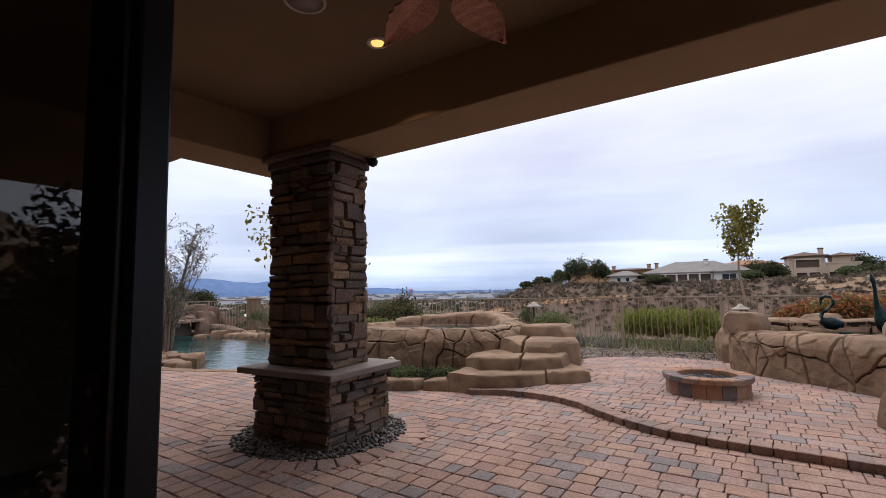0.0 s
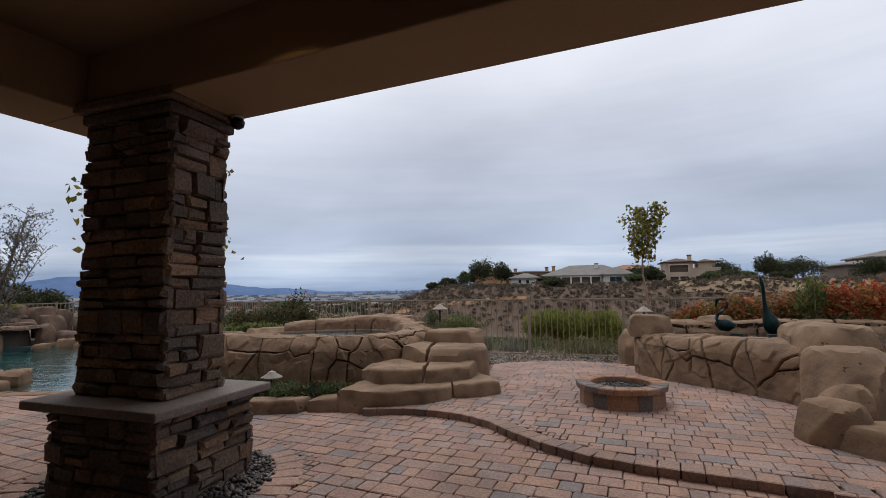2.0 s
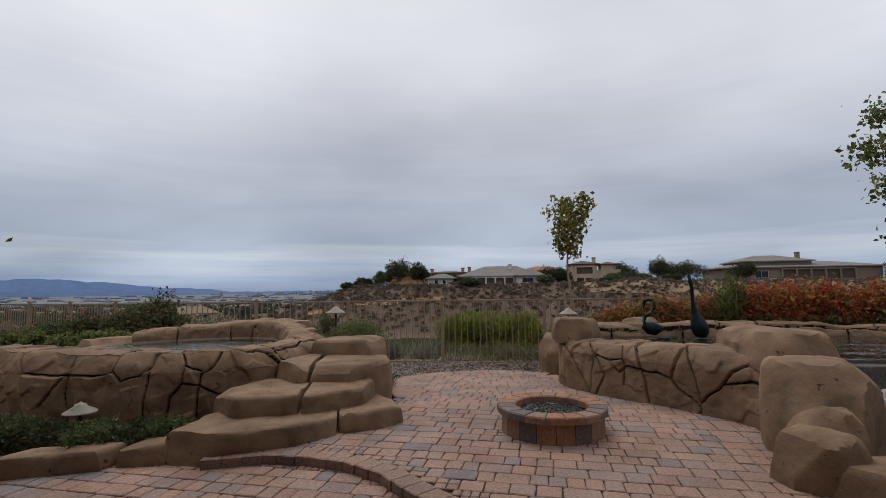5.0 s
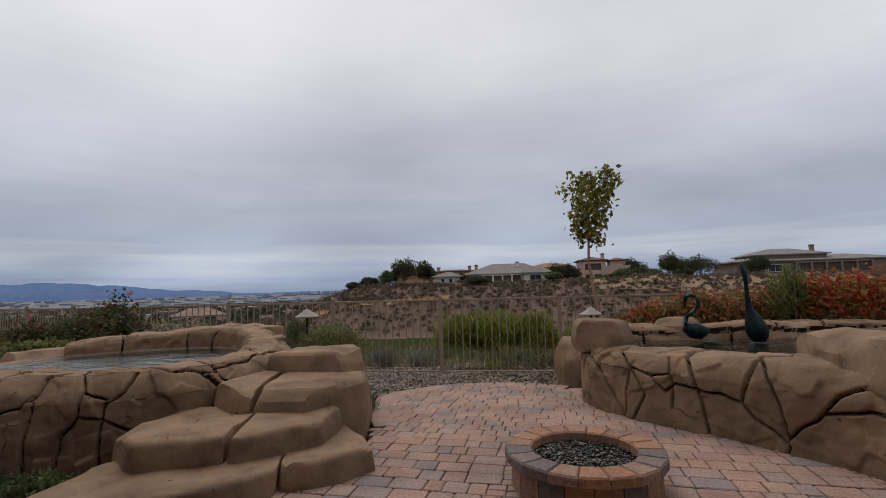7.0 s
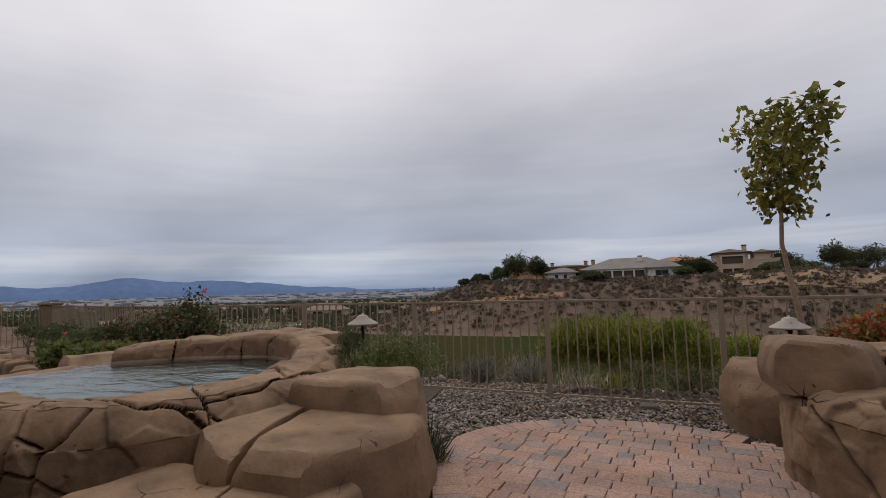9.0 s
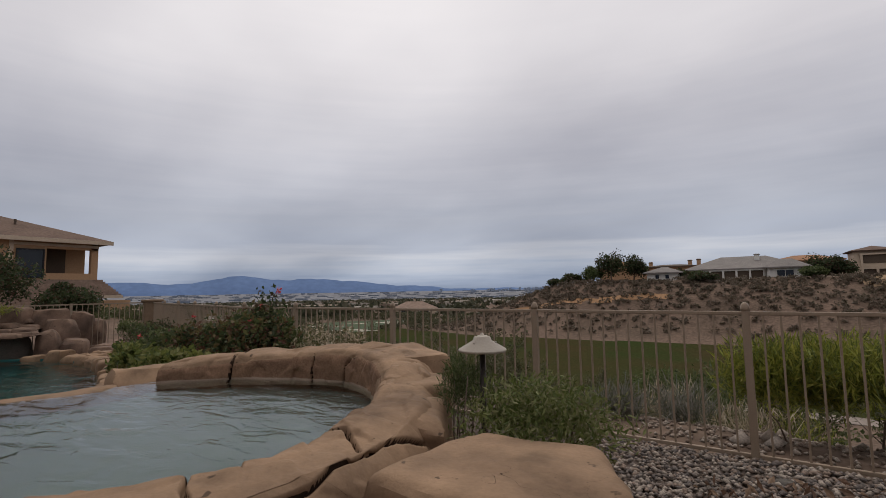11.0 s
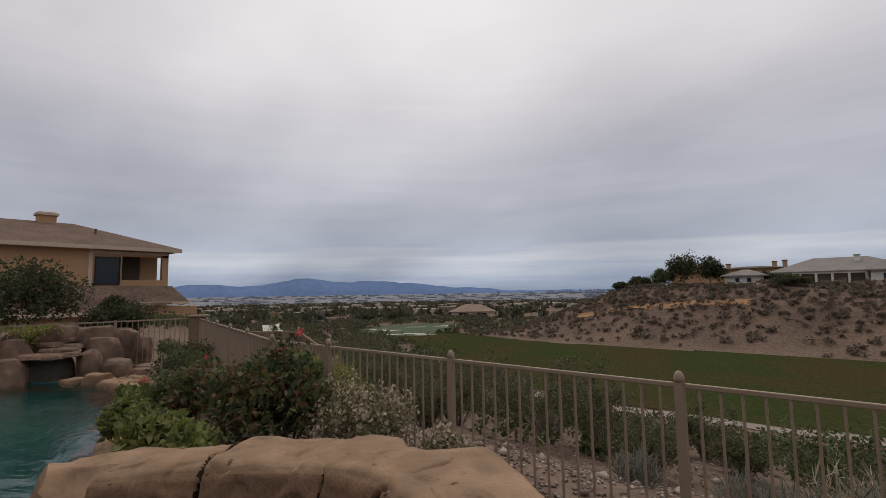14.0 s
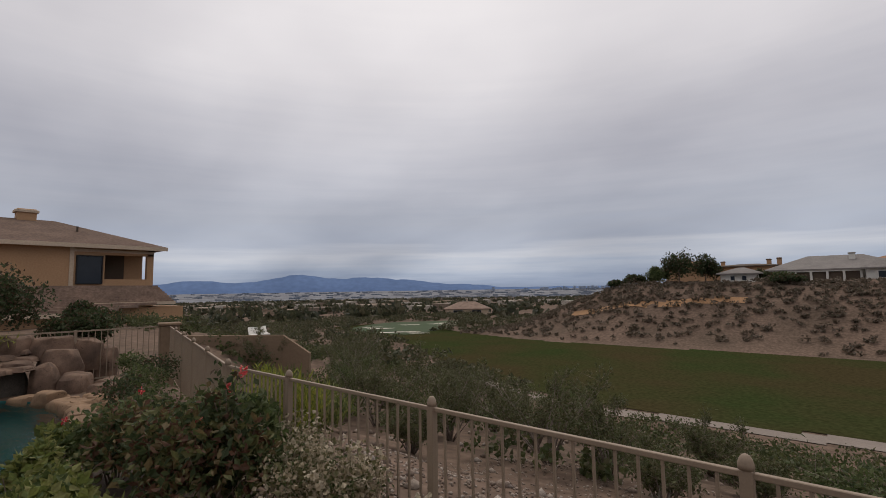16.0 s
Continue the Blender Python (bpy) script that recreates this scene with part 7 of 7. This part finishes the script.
for x, y, z, r, sd in ((-16.85, -1.3, 0.70, 0.5, 71), (-16.95, -1.0, 0.78, 0.36, 72), (-17.15, -1.3, 0.80, 0.34, 73), (-17.2, -0.8, 0.87, 0.32, 74), (-17.4, -1.2, 0.95, 0.34, 75), (-17.5, -0.8, 1.04, 0.3, 76), (-16.7, -0.95, 0.72, 0.28, 77), (-16.75, -1.7, 0.72, 0.3, 78)):
    boulder(fall, x, y, z - 0.13, z, r, sd, 1.25, M_ROCK_FALL, name="ledge")
for i in range(16):
    boulder(fall, -15.1 + random.uniform(0, 1.6), -0.25 + random.uniform(-0.25, 0.45), -0.3, 0.08 + random.uniform(0, 0.16), random.uniform(0.13, 0.26), 40 + i, name="flat_stone")
ring2 = resample(POOL, 46, 1)
c0 = sum(ring2, Vector()) / 46
for i in range(46):
    p, q = ring2[i], ring2[(i + 1) % 46]
    m = (p + q) / 2
    if (m.x > -5.6 and m.y > -4.9) or m.x < -16.0:
        continue
    nrm = Vector((q.y - p.y, p.x - q.x, 0)).normalized()
    if nrm.dot(m - c0) < 0:
        nrm = -nrm
    if -8.9 < m.x and m.y < -5.6:
        w, zt, am, rd = 0.3, PATIO_Z + 0.012, 0.004, 0.03
    else:
        w, zt, am, rd = 0.5, random.uniform(0.1, 0.24), 0.05, 0.1
    a, b = p - nrm * 0.05, q - nrm * 0.05
    rock("coping_stone", basin, [(a.x, a.y), (b.x, b.y), (b.x + nrm.x * w, b.y + nrm.y * w), (a.x + nrm.x * w, a.y + nrm.y * w)], -0.35, zt, rnd=rd, amp=am, seed=400 + i * 1.3, n=18, side=2, joints=(1, 3), facets=0 if am < 0.01 else 5)
point = thing("rock_point", (0, 0, 0), "flat tan rock point reaching into the pool", "rocks")
for x, y, r, z, sd in ((-9.3, -5.9, 0.45, 0.16, 1), (-10.0, -5.75, 0.6, 0.2, 2), (-10.9, -5.9, 0.6, 0.22, 3), (-11.8, -6.2, 0.6, 0.24, 4), (-9.9, -6.4, 0.6, 0.15, 5), (-12.6, -6.3, 0.5, 0.3, 6)):
    boulder(point, x, y, -0.9, z, r, 80 + sd, 1.3)

# ---- statues, lamps ----
def statue(at, path, label):
    b = [(Vector((path[0][0][0], 0, -0.26)), 0.10), (Vector((path[0][0][0], 0, -0.02)), 0.10)]
    me = tube([b, [(Vector(p), r) for p, r in path]], 14)
    return tagged(part("bird_statue", me, M_BRONZE, None, at=at), label, "statue", "bronze birds")


statue(pose(3.76, -1.78, 0.81, 0, 0, 12), [((0.2, 0, 0.15), 0.012), ((0.15, 0, 0.13), 0.06), ((0.06, 0, 0.12), 0.11), ((-0.04, 0, 0.14), 0.11), ((-0.11, 0, 0.18), 0.07), ((-0.14, 0, 0.24), 0.036), ((-0.10, 0, 0.32), 0.029), ((-0.02, 0, 0.38), 0.026), ((0.06, 0, 0.45), 0.025),
                                          ((0.07, 0, 0.53), 0.025), ((0.03, 0, 0.59), 0.025), ((-0.05, 0, 0.605), 0.028), ((-0.10, 0, 0.57), 0.031), ((-0.115, 0, 0.51), 0.02), ((-0.12, 0, 0.44), 0.006)], "verdigris bronze swan with a curled neck standing in the pond")
statue(pose(4.4, -1.95, 0.81, 0, 0, 10), [((0.05, 0, 0.0), 0.07), ((0.05, 0, 0.06), 0.115), ((0.04, 0, 0.15), 0.13), ((0.01, 0, 0.26), 0.105), ((-0.02, 0, 0.36), 0.062), ((-0.04, 0, 0.45), 0.04), ((-0.05, 0, 0.56), 0.029), ((-0.05, 0, 0.68), 0.026), ((-0.055, 0, 0.8), 0.028), ((-0.065, 0, 0.86), 0.034),
                                          ((-0.075, 0, 0.91), 0.027), ((-0.085, 0, 0.96), 0.013), ((-0.09, 0, 1.0), 0.005)], "verdigris bronze swan with a raised straight neck standing in the pond")


def path_light(x, y, z0, top, label):
    t = thing("path_light", (x, y, z0), label, "path light", "path lights")
    h = top - z0
    part("pole", lathe([(0.018, -0.05), (0.018, h - 0.06)], 10), M_DARKPOST, t)
    part("shade", lathe([(0.150, h - 0.110), (0.153, h - 0.100), (0.150, h - 0.094), (0.058, h - 0.040), (0.055, h - 0.025), (0.03, h - 0.012)], 28), M_LAMP, t, "beige conical metal shade")
    part("cap", lathe([(0.056, h - 0.038), (0.05, h - 0.018), (0.014, h - 0.010), (0.010, h), (0.004, h + 0.006)], 16), M_LAMP, t)
    for a in (0.4, 2.5, 4.6):
        part("screw", lathe([(0.006, -0.004), (0.006, 0.006)], 8), M_STEEL, t, at=pose(0.085 * math.cos(a), 0.085 * math.sin(a), h - 0.054))


path_light(-1.35, -2.62, 0.05, 1.37, "beige metal path light rising out of a shrub")
path_light(2.45, -1.69, 0.0, 1.28, "beige metal path light behind the pond rocks")
path_light(-2.93, -5.62, 0.18, 0.50, "low beige metal path light in the spa bed")

# ---- patio ceiling fittings ----
dl = thing("downlight", (-0.1, -9.52, CEIL_Z), "round recessed ceiling light glowing warm", "ceiling light")
part("trim_ring", lathe([(0.055, -0.002), (0.06, -0.012), (0.085, -0.012), (0.09, 0.0)], 28), M_WHITE, dl)
part("bulb", lathe([(0.05, -0.001), (0.045, -0.016), (0.02, -0.02)], 20), M_GLOW, dl)
lamp = new("downlight_bulb", bpy.data.lights.new("downlight_bulb", "SPOT"))
lamp.data.energy, lamp.data.color, lamp.data.spot_size, lamp.data.shadow_soft_size = 6, (1.0, 0.62, 0.3), radians(110), 0.05
lamp.matrix_world = look((-0.1, -9.52, CEIL_Z - 0.05), (-0.1, -9.52, 0))
sp = thing("ceiling_speaker", (-0.18, -10.2, CEIL_Z), "round flush ceiling speaker with a pale grille", "speaker")
part("grille", lathe([(0.10, -0.003), (0.12, -0.008), (0.02, -0.010)], 28), M_SPEAKER, sp)
part("rim", lathe([(0.12, 0.0), (0.122, -0.014), (0.14, -0.012), (0.145, 0.0)], 28), M_WHITE, sp)
fan = thing("ceiling_fan", (0.87, -10.13, CEIL_Z), "ceiling fan with carved wooden leaf-shaped blades", "ceiling fan")
part("downrod", lathe([(0.06, 0.0), (0.06, -0.03), (0.015, -0.04), (0.015, -0.14)], 16), M_DARKPOST, fan)
part("motor", lathe([(0.04, -0.13), (0.11, -0.15), (0.12, -0.22), (0.06, -0.26), (0.02, -0.27)], 20), M_DARKPOST, fan)


def leaf_blade():
    vs, fs = [], []
    NB = 14
    for i in range(NB + 1):
        u = i / NB
        w = 0.135 * math.sin(math.pi * u ** 0.75) ** 0.8 * (1 + 0.05 * math.sin(u * 40)) + 0.004
        x = 0.12 + 0.62 * u
        for s in (-1, -0.5, 0, 0.5, 1):
            vs.append((x + 0.05 * abs(s) * -1 * u, s * w, -0.03 * abs(s) - 0.06 * u * u + (0.006 if i % 2 else 0)))
    for i in range(NB):
        for j in range(4):
            fs.append((i * 5 + j, (i + 1) * 5 + j, (i + 1) * 5 + j + 1, i * 5 + j + 1))
    bm = bmesh.new()
    me = mesh_of("blade", vs, fs)
    bm.from_mesh(me)
    bmesh.ops.solidify(bm, geom=bm.faces[:], thickness=0.012)
    bm.to_mesh(me)
    bm.free()
    me.materials.append(M_FANLEAF)
    return me


BLADE = leaf_blade()
for i in range(5):
    part("blade", BLADE, M_FANLEAF, fan, at=pose(0, 0, -0.2, 0, 0, 72 * i + 84))

cam_ = thing("security_light", (-1.12, -8.33, BEAM_Z), "small round dark fixture under the beam by the pillar", "light fixture")
part("base", lathe([(0.05, 0.0), (0.05, -0.02), (0.03, -0.03)], 16), M_WHITE, cam_)
part("dome", lathe([(0.045, -0.02), (0.06, -0.05), (0.05, -0.09), (0.02, -0.11)], 18), M_BLACK, cam_)

# neighbour's terrace and loungers
tagged(part("neighbour_terrace", box(-33.5, -27.6, 9.6, 13.4, -3.2, -0.62, 0.02, 1), H_BLOCK), "paved terrace of the neighbouring garden", "terrace", kind="structure")
for k in (0, 1):
    lg = thing("sun_lounger", (-29.6 - 0.5 * k, 11.2 + 0.8 * k, -0.57, 0, 0, -20), "white sun lounger in the neighbouring garden", "lounger", "white loungers")
    part("bed", box(0, 1.3, 0, 0.6, 0.32, 0.40, 0.02, 2), H_WHITE, lg)
    part("backrest", box(-0.6, 0.05, 0, 0.6, -0.03, 0.03, 0.02, 2), H_WHITE, lg, at=pose(0, 0, 0.40, 0, 35, 0))
    for x in (0.1, 1.2):
        for y in (0.05, 0.55):
            part("leg", box(x - 0.025, x + 0.025, y - 0.025, y + 0.025, -0.05, 0.33), H_WHITE, lg)

# ---- sliding door ----
door = thing("door_1", (0, -11.9, PATIO_Z, 0, 0, 0), "open black-framed sliding glass door", "door", kind="structure")
part("stile", box(1.19, 1.33, -0.05, -0.01, 0.0, 2.6, 0.004, 2), M_BLACK, door)
part("stile", box(1.332, 1.365, -0.05, 0.0, 0.0, 2.6, 0.004, 2), M_BLACK, door)
part("pull_edge", box(1.325, 1.332, -0.056, -0.05, 0.0, 2.6), M_STEEL, door)
part("stile", box(-0.75, -0.65, -0.05, 0.0, 0, 2.6, 0.004, 2), M_BLACK, door)
for z in (0.0, 2.5):
    part("door_rail", box(-0.65, 1.19, -0.045, -0.005, z, z + 0.1, 0.004, 1), M_BLACK, door)
gl = part("pane", box(-0.65, 1.19, -0.03, -0.018, 0.1, 2.5), M_GLASS, door)
gl.visible_shadow = False
pl = part("latch_plate", box(1.245, 1.295, -0.056, -0.05, 1.215, 1.36, 0.002, 2), M_COPPER, door, "worn copper latch plate")
for z in (1.245, 1.33):
    part("screw", lathe([(0.007, 0), (0.007, 0.003), (0.004, 0.004)], 12), M_STEEL, pl, at=pose(1.27, -0.056, z, 90, 0, 0))
shrub("potted_shrub", (-0.3, -11.4, 1.2), (0.34, 0.3, 1.05), 5200, 0.05, L_DARK, 151, "tall dark narrow shrub against the house wall", "shrub", base=PATIO_Z, lumps=16)

# ---- gravel ----
GRAVEL_BED = [(-0.3, -3.6), (-0.45, -2.3), (-0.11, -1.7), (0.41, -1.25), (1.54, -1.15), (2.3, -1.5), (2.3, -0.02), (-1.75, -0.02), (-1.45, -1.8), (-0.9, -2.5), (-0.75, -3.4)]
gravel_1 = sheet("gravel_1", GRAVEL_BED, 0.045, M_JOINT, "bed of grey and tan river gravel along the fence", "gravel", thick=0.1)


def in_poly(poly, z):
    xs, ys = [p[0] for p in poly], [p[1] for p in poly]
    def place(r):
        while True:
            p = (r.uniform(min(xs), max(xs)), r.uniform(min(ys), max(ys)))
            if inside(p, poly):
                return (p[0], p[1], z + r.uniform(0, 0.02))
    return place


tagged(part("river_gravel", pebbles(5200, in_poly(GRAVEL_BED, 0.06), 0.03, 8), M_GRAVEL, gravel_1), kind="stuff")


def in_ring(r):
    a, q = r.uniform(0, 6.283), math.sqrt(r.uniform(0.2, 0.82))
    return (-1.67 + q * math.cos(a), -8.53 + q * math.sin(a), PATIO_Z + r.uniform(-0.01, 0.012))


tagged(part("dark_gravel", pebbles(2600, in_ring, 0.026, 9), M_DARKGRAVEL), "ring of dark gravel round the pillar's foot", "gravel", kind="stuff")


def on_slope(r):
    x, y = r.uniform(-9, 5), 0.25 + 9 * r.uniform(0, 1) ** 1.6
    return (x, y, ground_z(x, y) + 0.01)


tagged(part("slope_stones", pebbles(6500, on_slope, 0.036, 10), M_RUBBLE), "loose stones over the desert slope", "stones", kind="stuff")


def on_slope2(r):
    x, y = r.uniform(-14, 8), 0.6 + 26 * r.uniform(0, 1) ** 1.3
    return (x, y, ground_z(x, y) + 0.03)


tagged(part("slope_rocks", pebbles(420, on_slope2, 0.12, 12), M_RUBBLE), "larger brown rocks over the desert slope", "stones", kind="stuff")
for x, y, s, sd in ((1.25, -0.35, 0.11, 1), (2.05, -1.3, 0.09, 2), (0.2, -0.55, 0.07, 3)):
    tagged(boulder(None, x, y, 0.03, 0.03 + s, s, 300 + sd, 1.4, M_ROCK_DARK, "stone"), "dark rounded stone lying on the gravel", "stone", "gravel bed stones")
for x, y, sd in ((0.3, -0.75, 1), (-0.15, -1.1, 2), (0.9, -0.5, 3), (1.7, -0.75, 4), (2.1, -0.6, 5)):
    tagged(part("dry_leaves", leaf_mesh([(x + random.gauss(0, 0.13), y + random.gauss(0, 0.09), 0.085 + random.uniform(0, 0.03)) for _ in range(26)], 0.09, sd, 0.4), foliage("dry_leaf_litter", [(0.20, 0.12, 0.08), (0.26, 0.17, 0.11), (0.15, 0.09, 0.06)])), "small heap of dry brown leaves on gravel", "leaves", "leaf litter", "stuff")
brush("grass_tuft", -0.42, -3.1, 0.45, 0.2, 320, L_DARK, 141, "dark wispy tuft beside the rock steps", z=0.06, blade=0.2)
# stones and dark ledges in the lower pond
for x, w, sd in ((5.0, 0.6, 1), (5.9, 0.6, 2), (6.9, 0.6, 3), (7.9, 0.6, 4)):
    boulder(fountain, x, -4.4, 0.0, 0.42, 0.34, 500 + sd, w / 0.34, M_ROCK_DARK, "dark_ledge")
    boulder(fountain, x + 0.3, -4.14, 0.2, 0.74, 0.2, 510 + sd, 2.6, M_ROCK_DARK, "weir_stone")
for i, (x, y, w, st) in enumerate(((4.95, -4.95, 0.11, 1.6), (5.3, -4.92, 0.13, 1.2), (5.62, -4.95, 0.11, 1.5), (4.98, -5.12, 0.1, 1.5), (5.35, -5.12, 0.1, 1.8), (5.9, -4.9, 0.13, 1.3), (6.25, -4.95, 0.11, 1.5), (5.72, -5.14, 0.09, 1.6))):
    boulder(fountain, x, y + 0.4, 0.34, 0.42 + w * 1.0, w, 520 + i, st, M_PEBBLE, "pale_pebble")
for x, sd in ((5.1, 1), (5.75, 2)):
    boulder(fountain, x, -4.8, 0.05, 0.36, 0.2, 540 + sd, 1.5, M_ROCK, "shelf_stone")

# ---- pavers, last ----
def paver_mesh(w, d, sd):
    rg = random.Random(sd)
    vs = []
    for z, i in ((-0.05, 0.0), (-0.006, 0.0), (0.0, 0.007)):
        c = min(w, d) * 0.055
        for sx, sy, a in ((-1, -1, 0), (-1, -1, 1), (1, -1, 1), (1, -1, 0), (1, 1, 0), (1, 1, 1), (-1, 1, 1), (-1, 1, 0)):
            vs.append((sx * (w / 2 - 0.004 - i - c * a) + rg.uniform(-0.003, 0.003), sy * (d / 2 - 0.004 - i - c * (1 - a)) + rg.uniform(-0.003, 0.003), z))
    fs = [tuple(range(16, 24))]
    for j in (0, 8):
        for i in range(8):
            k = (i + 1) % 8
            fs.append((j + i, j + k, j + 8 + k, j + 8 + i))
    return mesh_of("paver", vs, fs)


ROW = 0.18
SIZES = [0.13, 0.18, 0.26]
MESHES = {(w, k): paver_mesh(w, ROW, k * 7 + int(w * 100)) for w in SIZES for k in range(4)}
MESHES.update({(-w, k): paver_mesh(w / 2, ROW / 2, k * 5 + int(w * 300)) for w in SIZES for k in range(4)})
for me in MESHES.values():
    me.materials.append(M_PAVER)


def lay(parent, test, zf, x0, x1, y0, y1, near, angle):
    rg = random.Random(77)
    ca, sa = math.cos(radians(angle)), math.sin(radians(angle))
    count = 0
    jv, jf = [], []
    y = y0
    while y < y1:
        x = x0 + rg.uniform(0, 0.3)
        while x < x1:
            w = rg.choice(SIZES)
            cx, cy = x + w / 2, y + ROW / 2
            wx, wy = cx * ca - cy * sa, cx * sa + cy * ca
            full = all(test(wx + a * w / 2 * ca - b * ROW / 2 * sa, wy + a * w / 2 * sa + b * ROW / 2 * ca) for a in (-1, 1) for b in (-1, 1))
            bits = [(w, wx, wy)] if full else [(-w, wx + a * w / 4 * ca - b * ROW / 4 * sa, wy + a * w / 4 * sa + b * ROW / 4 * ca) for a in (-1, 1) for b in (-1, 1)]
            for wid, wx, wy in bits:
                if not full and not test(wx, wy):
                    continue
                me = MESHES[(wid, rg.randrange(4))]
                m = pose(wx, wy, zf(wx, wy) + rg.uniform(-0.002, 0.003), rg.uniform(-0.6, 0.6), rg.uniform(-0.6, 0.6), angle + rg.uniform(-0.8, 0.8))
                if near(wx, wy) and count < 300:
                    count += 1
                    part("paver", me, M_PAVER, parent, at=m)
                else:
                    b = len(jv)
                    jv += [tuple(m @ v.co) for v in me.vertices]
                    jf += [tuple(b + i for i in p.vertices) for p in me.polygons]
            x += w
        y += ROW
    tagged(part("paver_field", mesh_of("paver_field", jv, jf), M_PAVER_FAR, parent), kind="stuff")


def off_ring(x, y):
    return (x + 1.67) ** 2 + (y + 8.53) ** 2 > 1.1 ** 2


def kerb_gap(x, y):
    return min((Vector((x, y)) - Vector(a)).length for a in KERB_FINE) > 0.105


def beside(pts, off):
    """The line shifted to its left."""
    out = []
    for i, p in enumerate(pts):
        d = (Vector(pts[min(i + 1, len(pts) - 1)]) - Vector(pts[max(i - 1, 0)])).normalized()
        out.append((p[0] - d.y * off, p[1] + d.x * off))
    return out


KERB_FRONT = [tuple(along(KERB, s)[:2]) for s in np.arange(0, len(KERB) - 1.01, 0.125)]


def at_kerb(x, y):
    return min((Vector((x, y)) - Vector(a)).length for a in KERB_FRONT) < 0.1


KERB_MID = beside(KERB, 0.1)
KERB_FINE = [tuple(along(KERB_MID, s)[:2]) for s in np.arange(0, len(KERB) - 1.01, 0.125)]
EDGE = [(-0.02, -3.75), (-0.3, -3.2), (-0.42, -2.75), (-0.44, -2.3), (-0.32, -1.95), (-0.05, -1.65), (0.3, -1.36), (0.8, -1.2), (1.3, -1.16), (1.8, -1.25), (2.2, -1.45)]
EDGE_FINE = [tuple(along(EDGE, s)[:2]) for s in np.arange(0, len(EDGE) - 1.01, 0.25)]
lay(pavement_1, lambda x, y: (on_patio(x, y) or at_kerb(x, y)) and off_ring(x, y), lambda x, y: PATIO_Z, -14, 9, -13, -4, lambda x, y: -0.9 < x < 3.2 and y > -9.3, -4)
lay(pavement_2, lambda x, y: inside((x, y), TERRACE) and kerb_gap(x, y) and (x - 1.9) ** 2 + (y + 5.08) ** 2 > 0.2 and min((Vector((x, y)) - Vector(a)).length for a in EDGE_FINE) > 0.15, lambda x, y: terrace_z(y), -2, 6, -9, 0, lambda x, y: y < -3.4, -4)


def course(parent, pts, length, width, z_of, me, name, mat, off=0.0):
    """Bricks end to end along a line."""
    fine = [along(pts, s) for s in np.arange(0, len(pts) - 1.001, 0.02)]
    acc, last = 0.0, None
    for a, b in zip(fine, fine[1:]):
        acc += (b - a).length
        if acc >= length or last is None:
            d = (b - a).normalized()
            n = Vector((-d.y, d.x, 0))
            p = a + n * off
            part(name, me, mat, parent, at=pose(p.x, p.y, z_of(p.x, p.y), random.uniform(-0.7, 0.7), random.uniform(-0.7, 0.7), math.degrees(math.atan2(d.y, d.x)) + random.uniform(-1.5, 1.5)))
            acc, last = 0.0, p


kerb_me = paver_mesh(0.165, 0.2, 5)
for v in kerb_me.vertices:
    if v.co.z < -0.03:
        v.co.z = -0.12
kerb_me.materials.append(M_KERB)
kerb = thing("kerb", (0, 0, 0), "curved step edged with brown bricks", "kerb", kind="structure")
course(kerb, KERB_MID, 0.157, 0.2, lambda x, y: TERRACE_Z + 0.004, kerb_me, "kerb_brick", M_KERB)
edge_me = paver_mesh(0.16, 0.27, 6)
edge_me.materials.append(M_PAVER)
course(pavement_2, EDGE, 0.16, 0.27, lambda x, y: terrace_z(y) + 0.002, edge_me, "border_paver", M_PAVER, -0.09)
circle = [(-1.67 + 1.0 * math.cos(a), -8.53 + 1.0 * math.sin(a)) for a in np.linspace(0, 6.283, 40)]
course(pavement_1, circle, 0.165, 0.2, lambda x, y: PATIO_Z + 0.002, edge_me, "border_paver", M_PAVER)
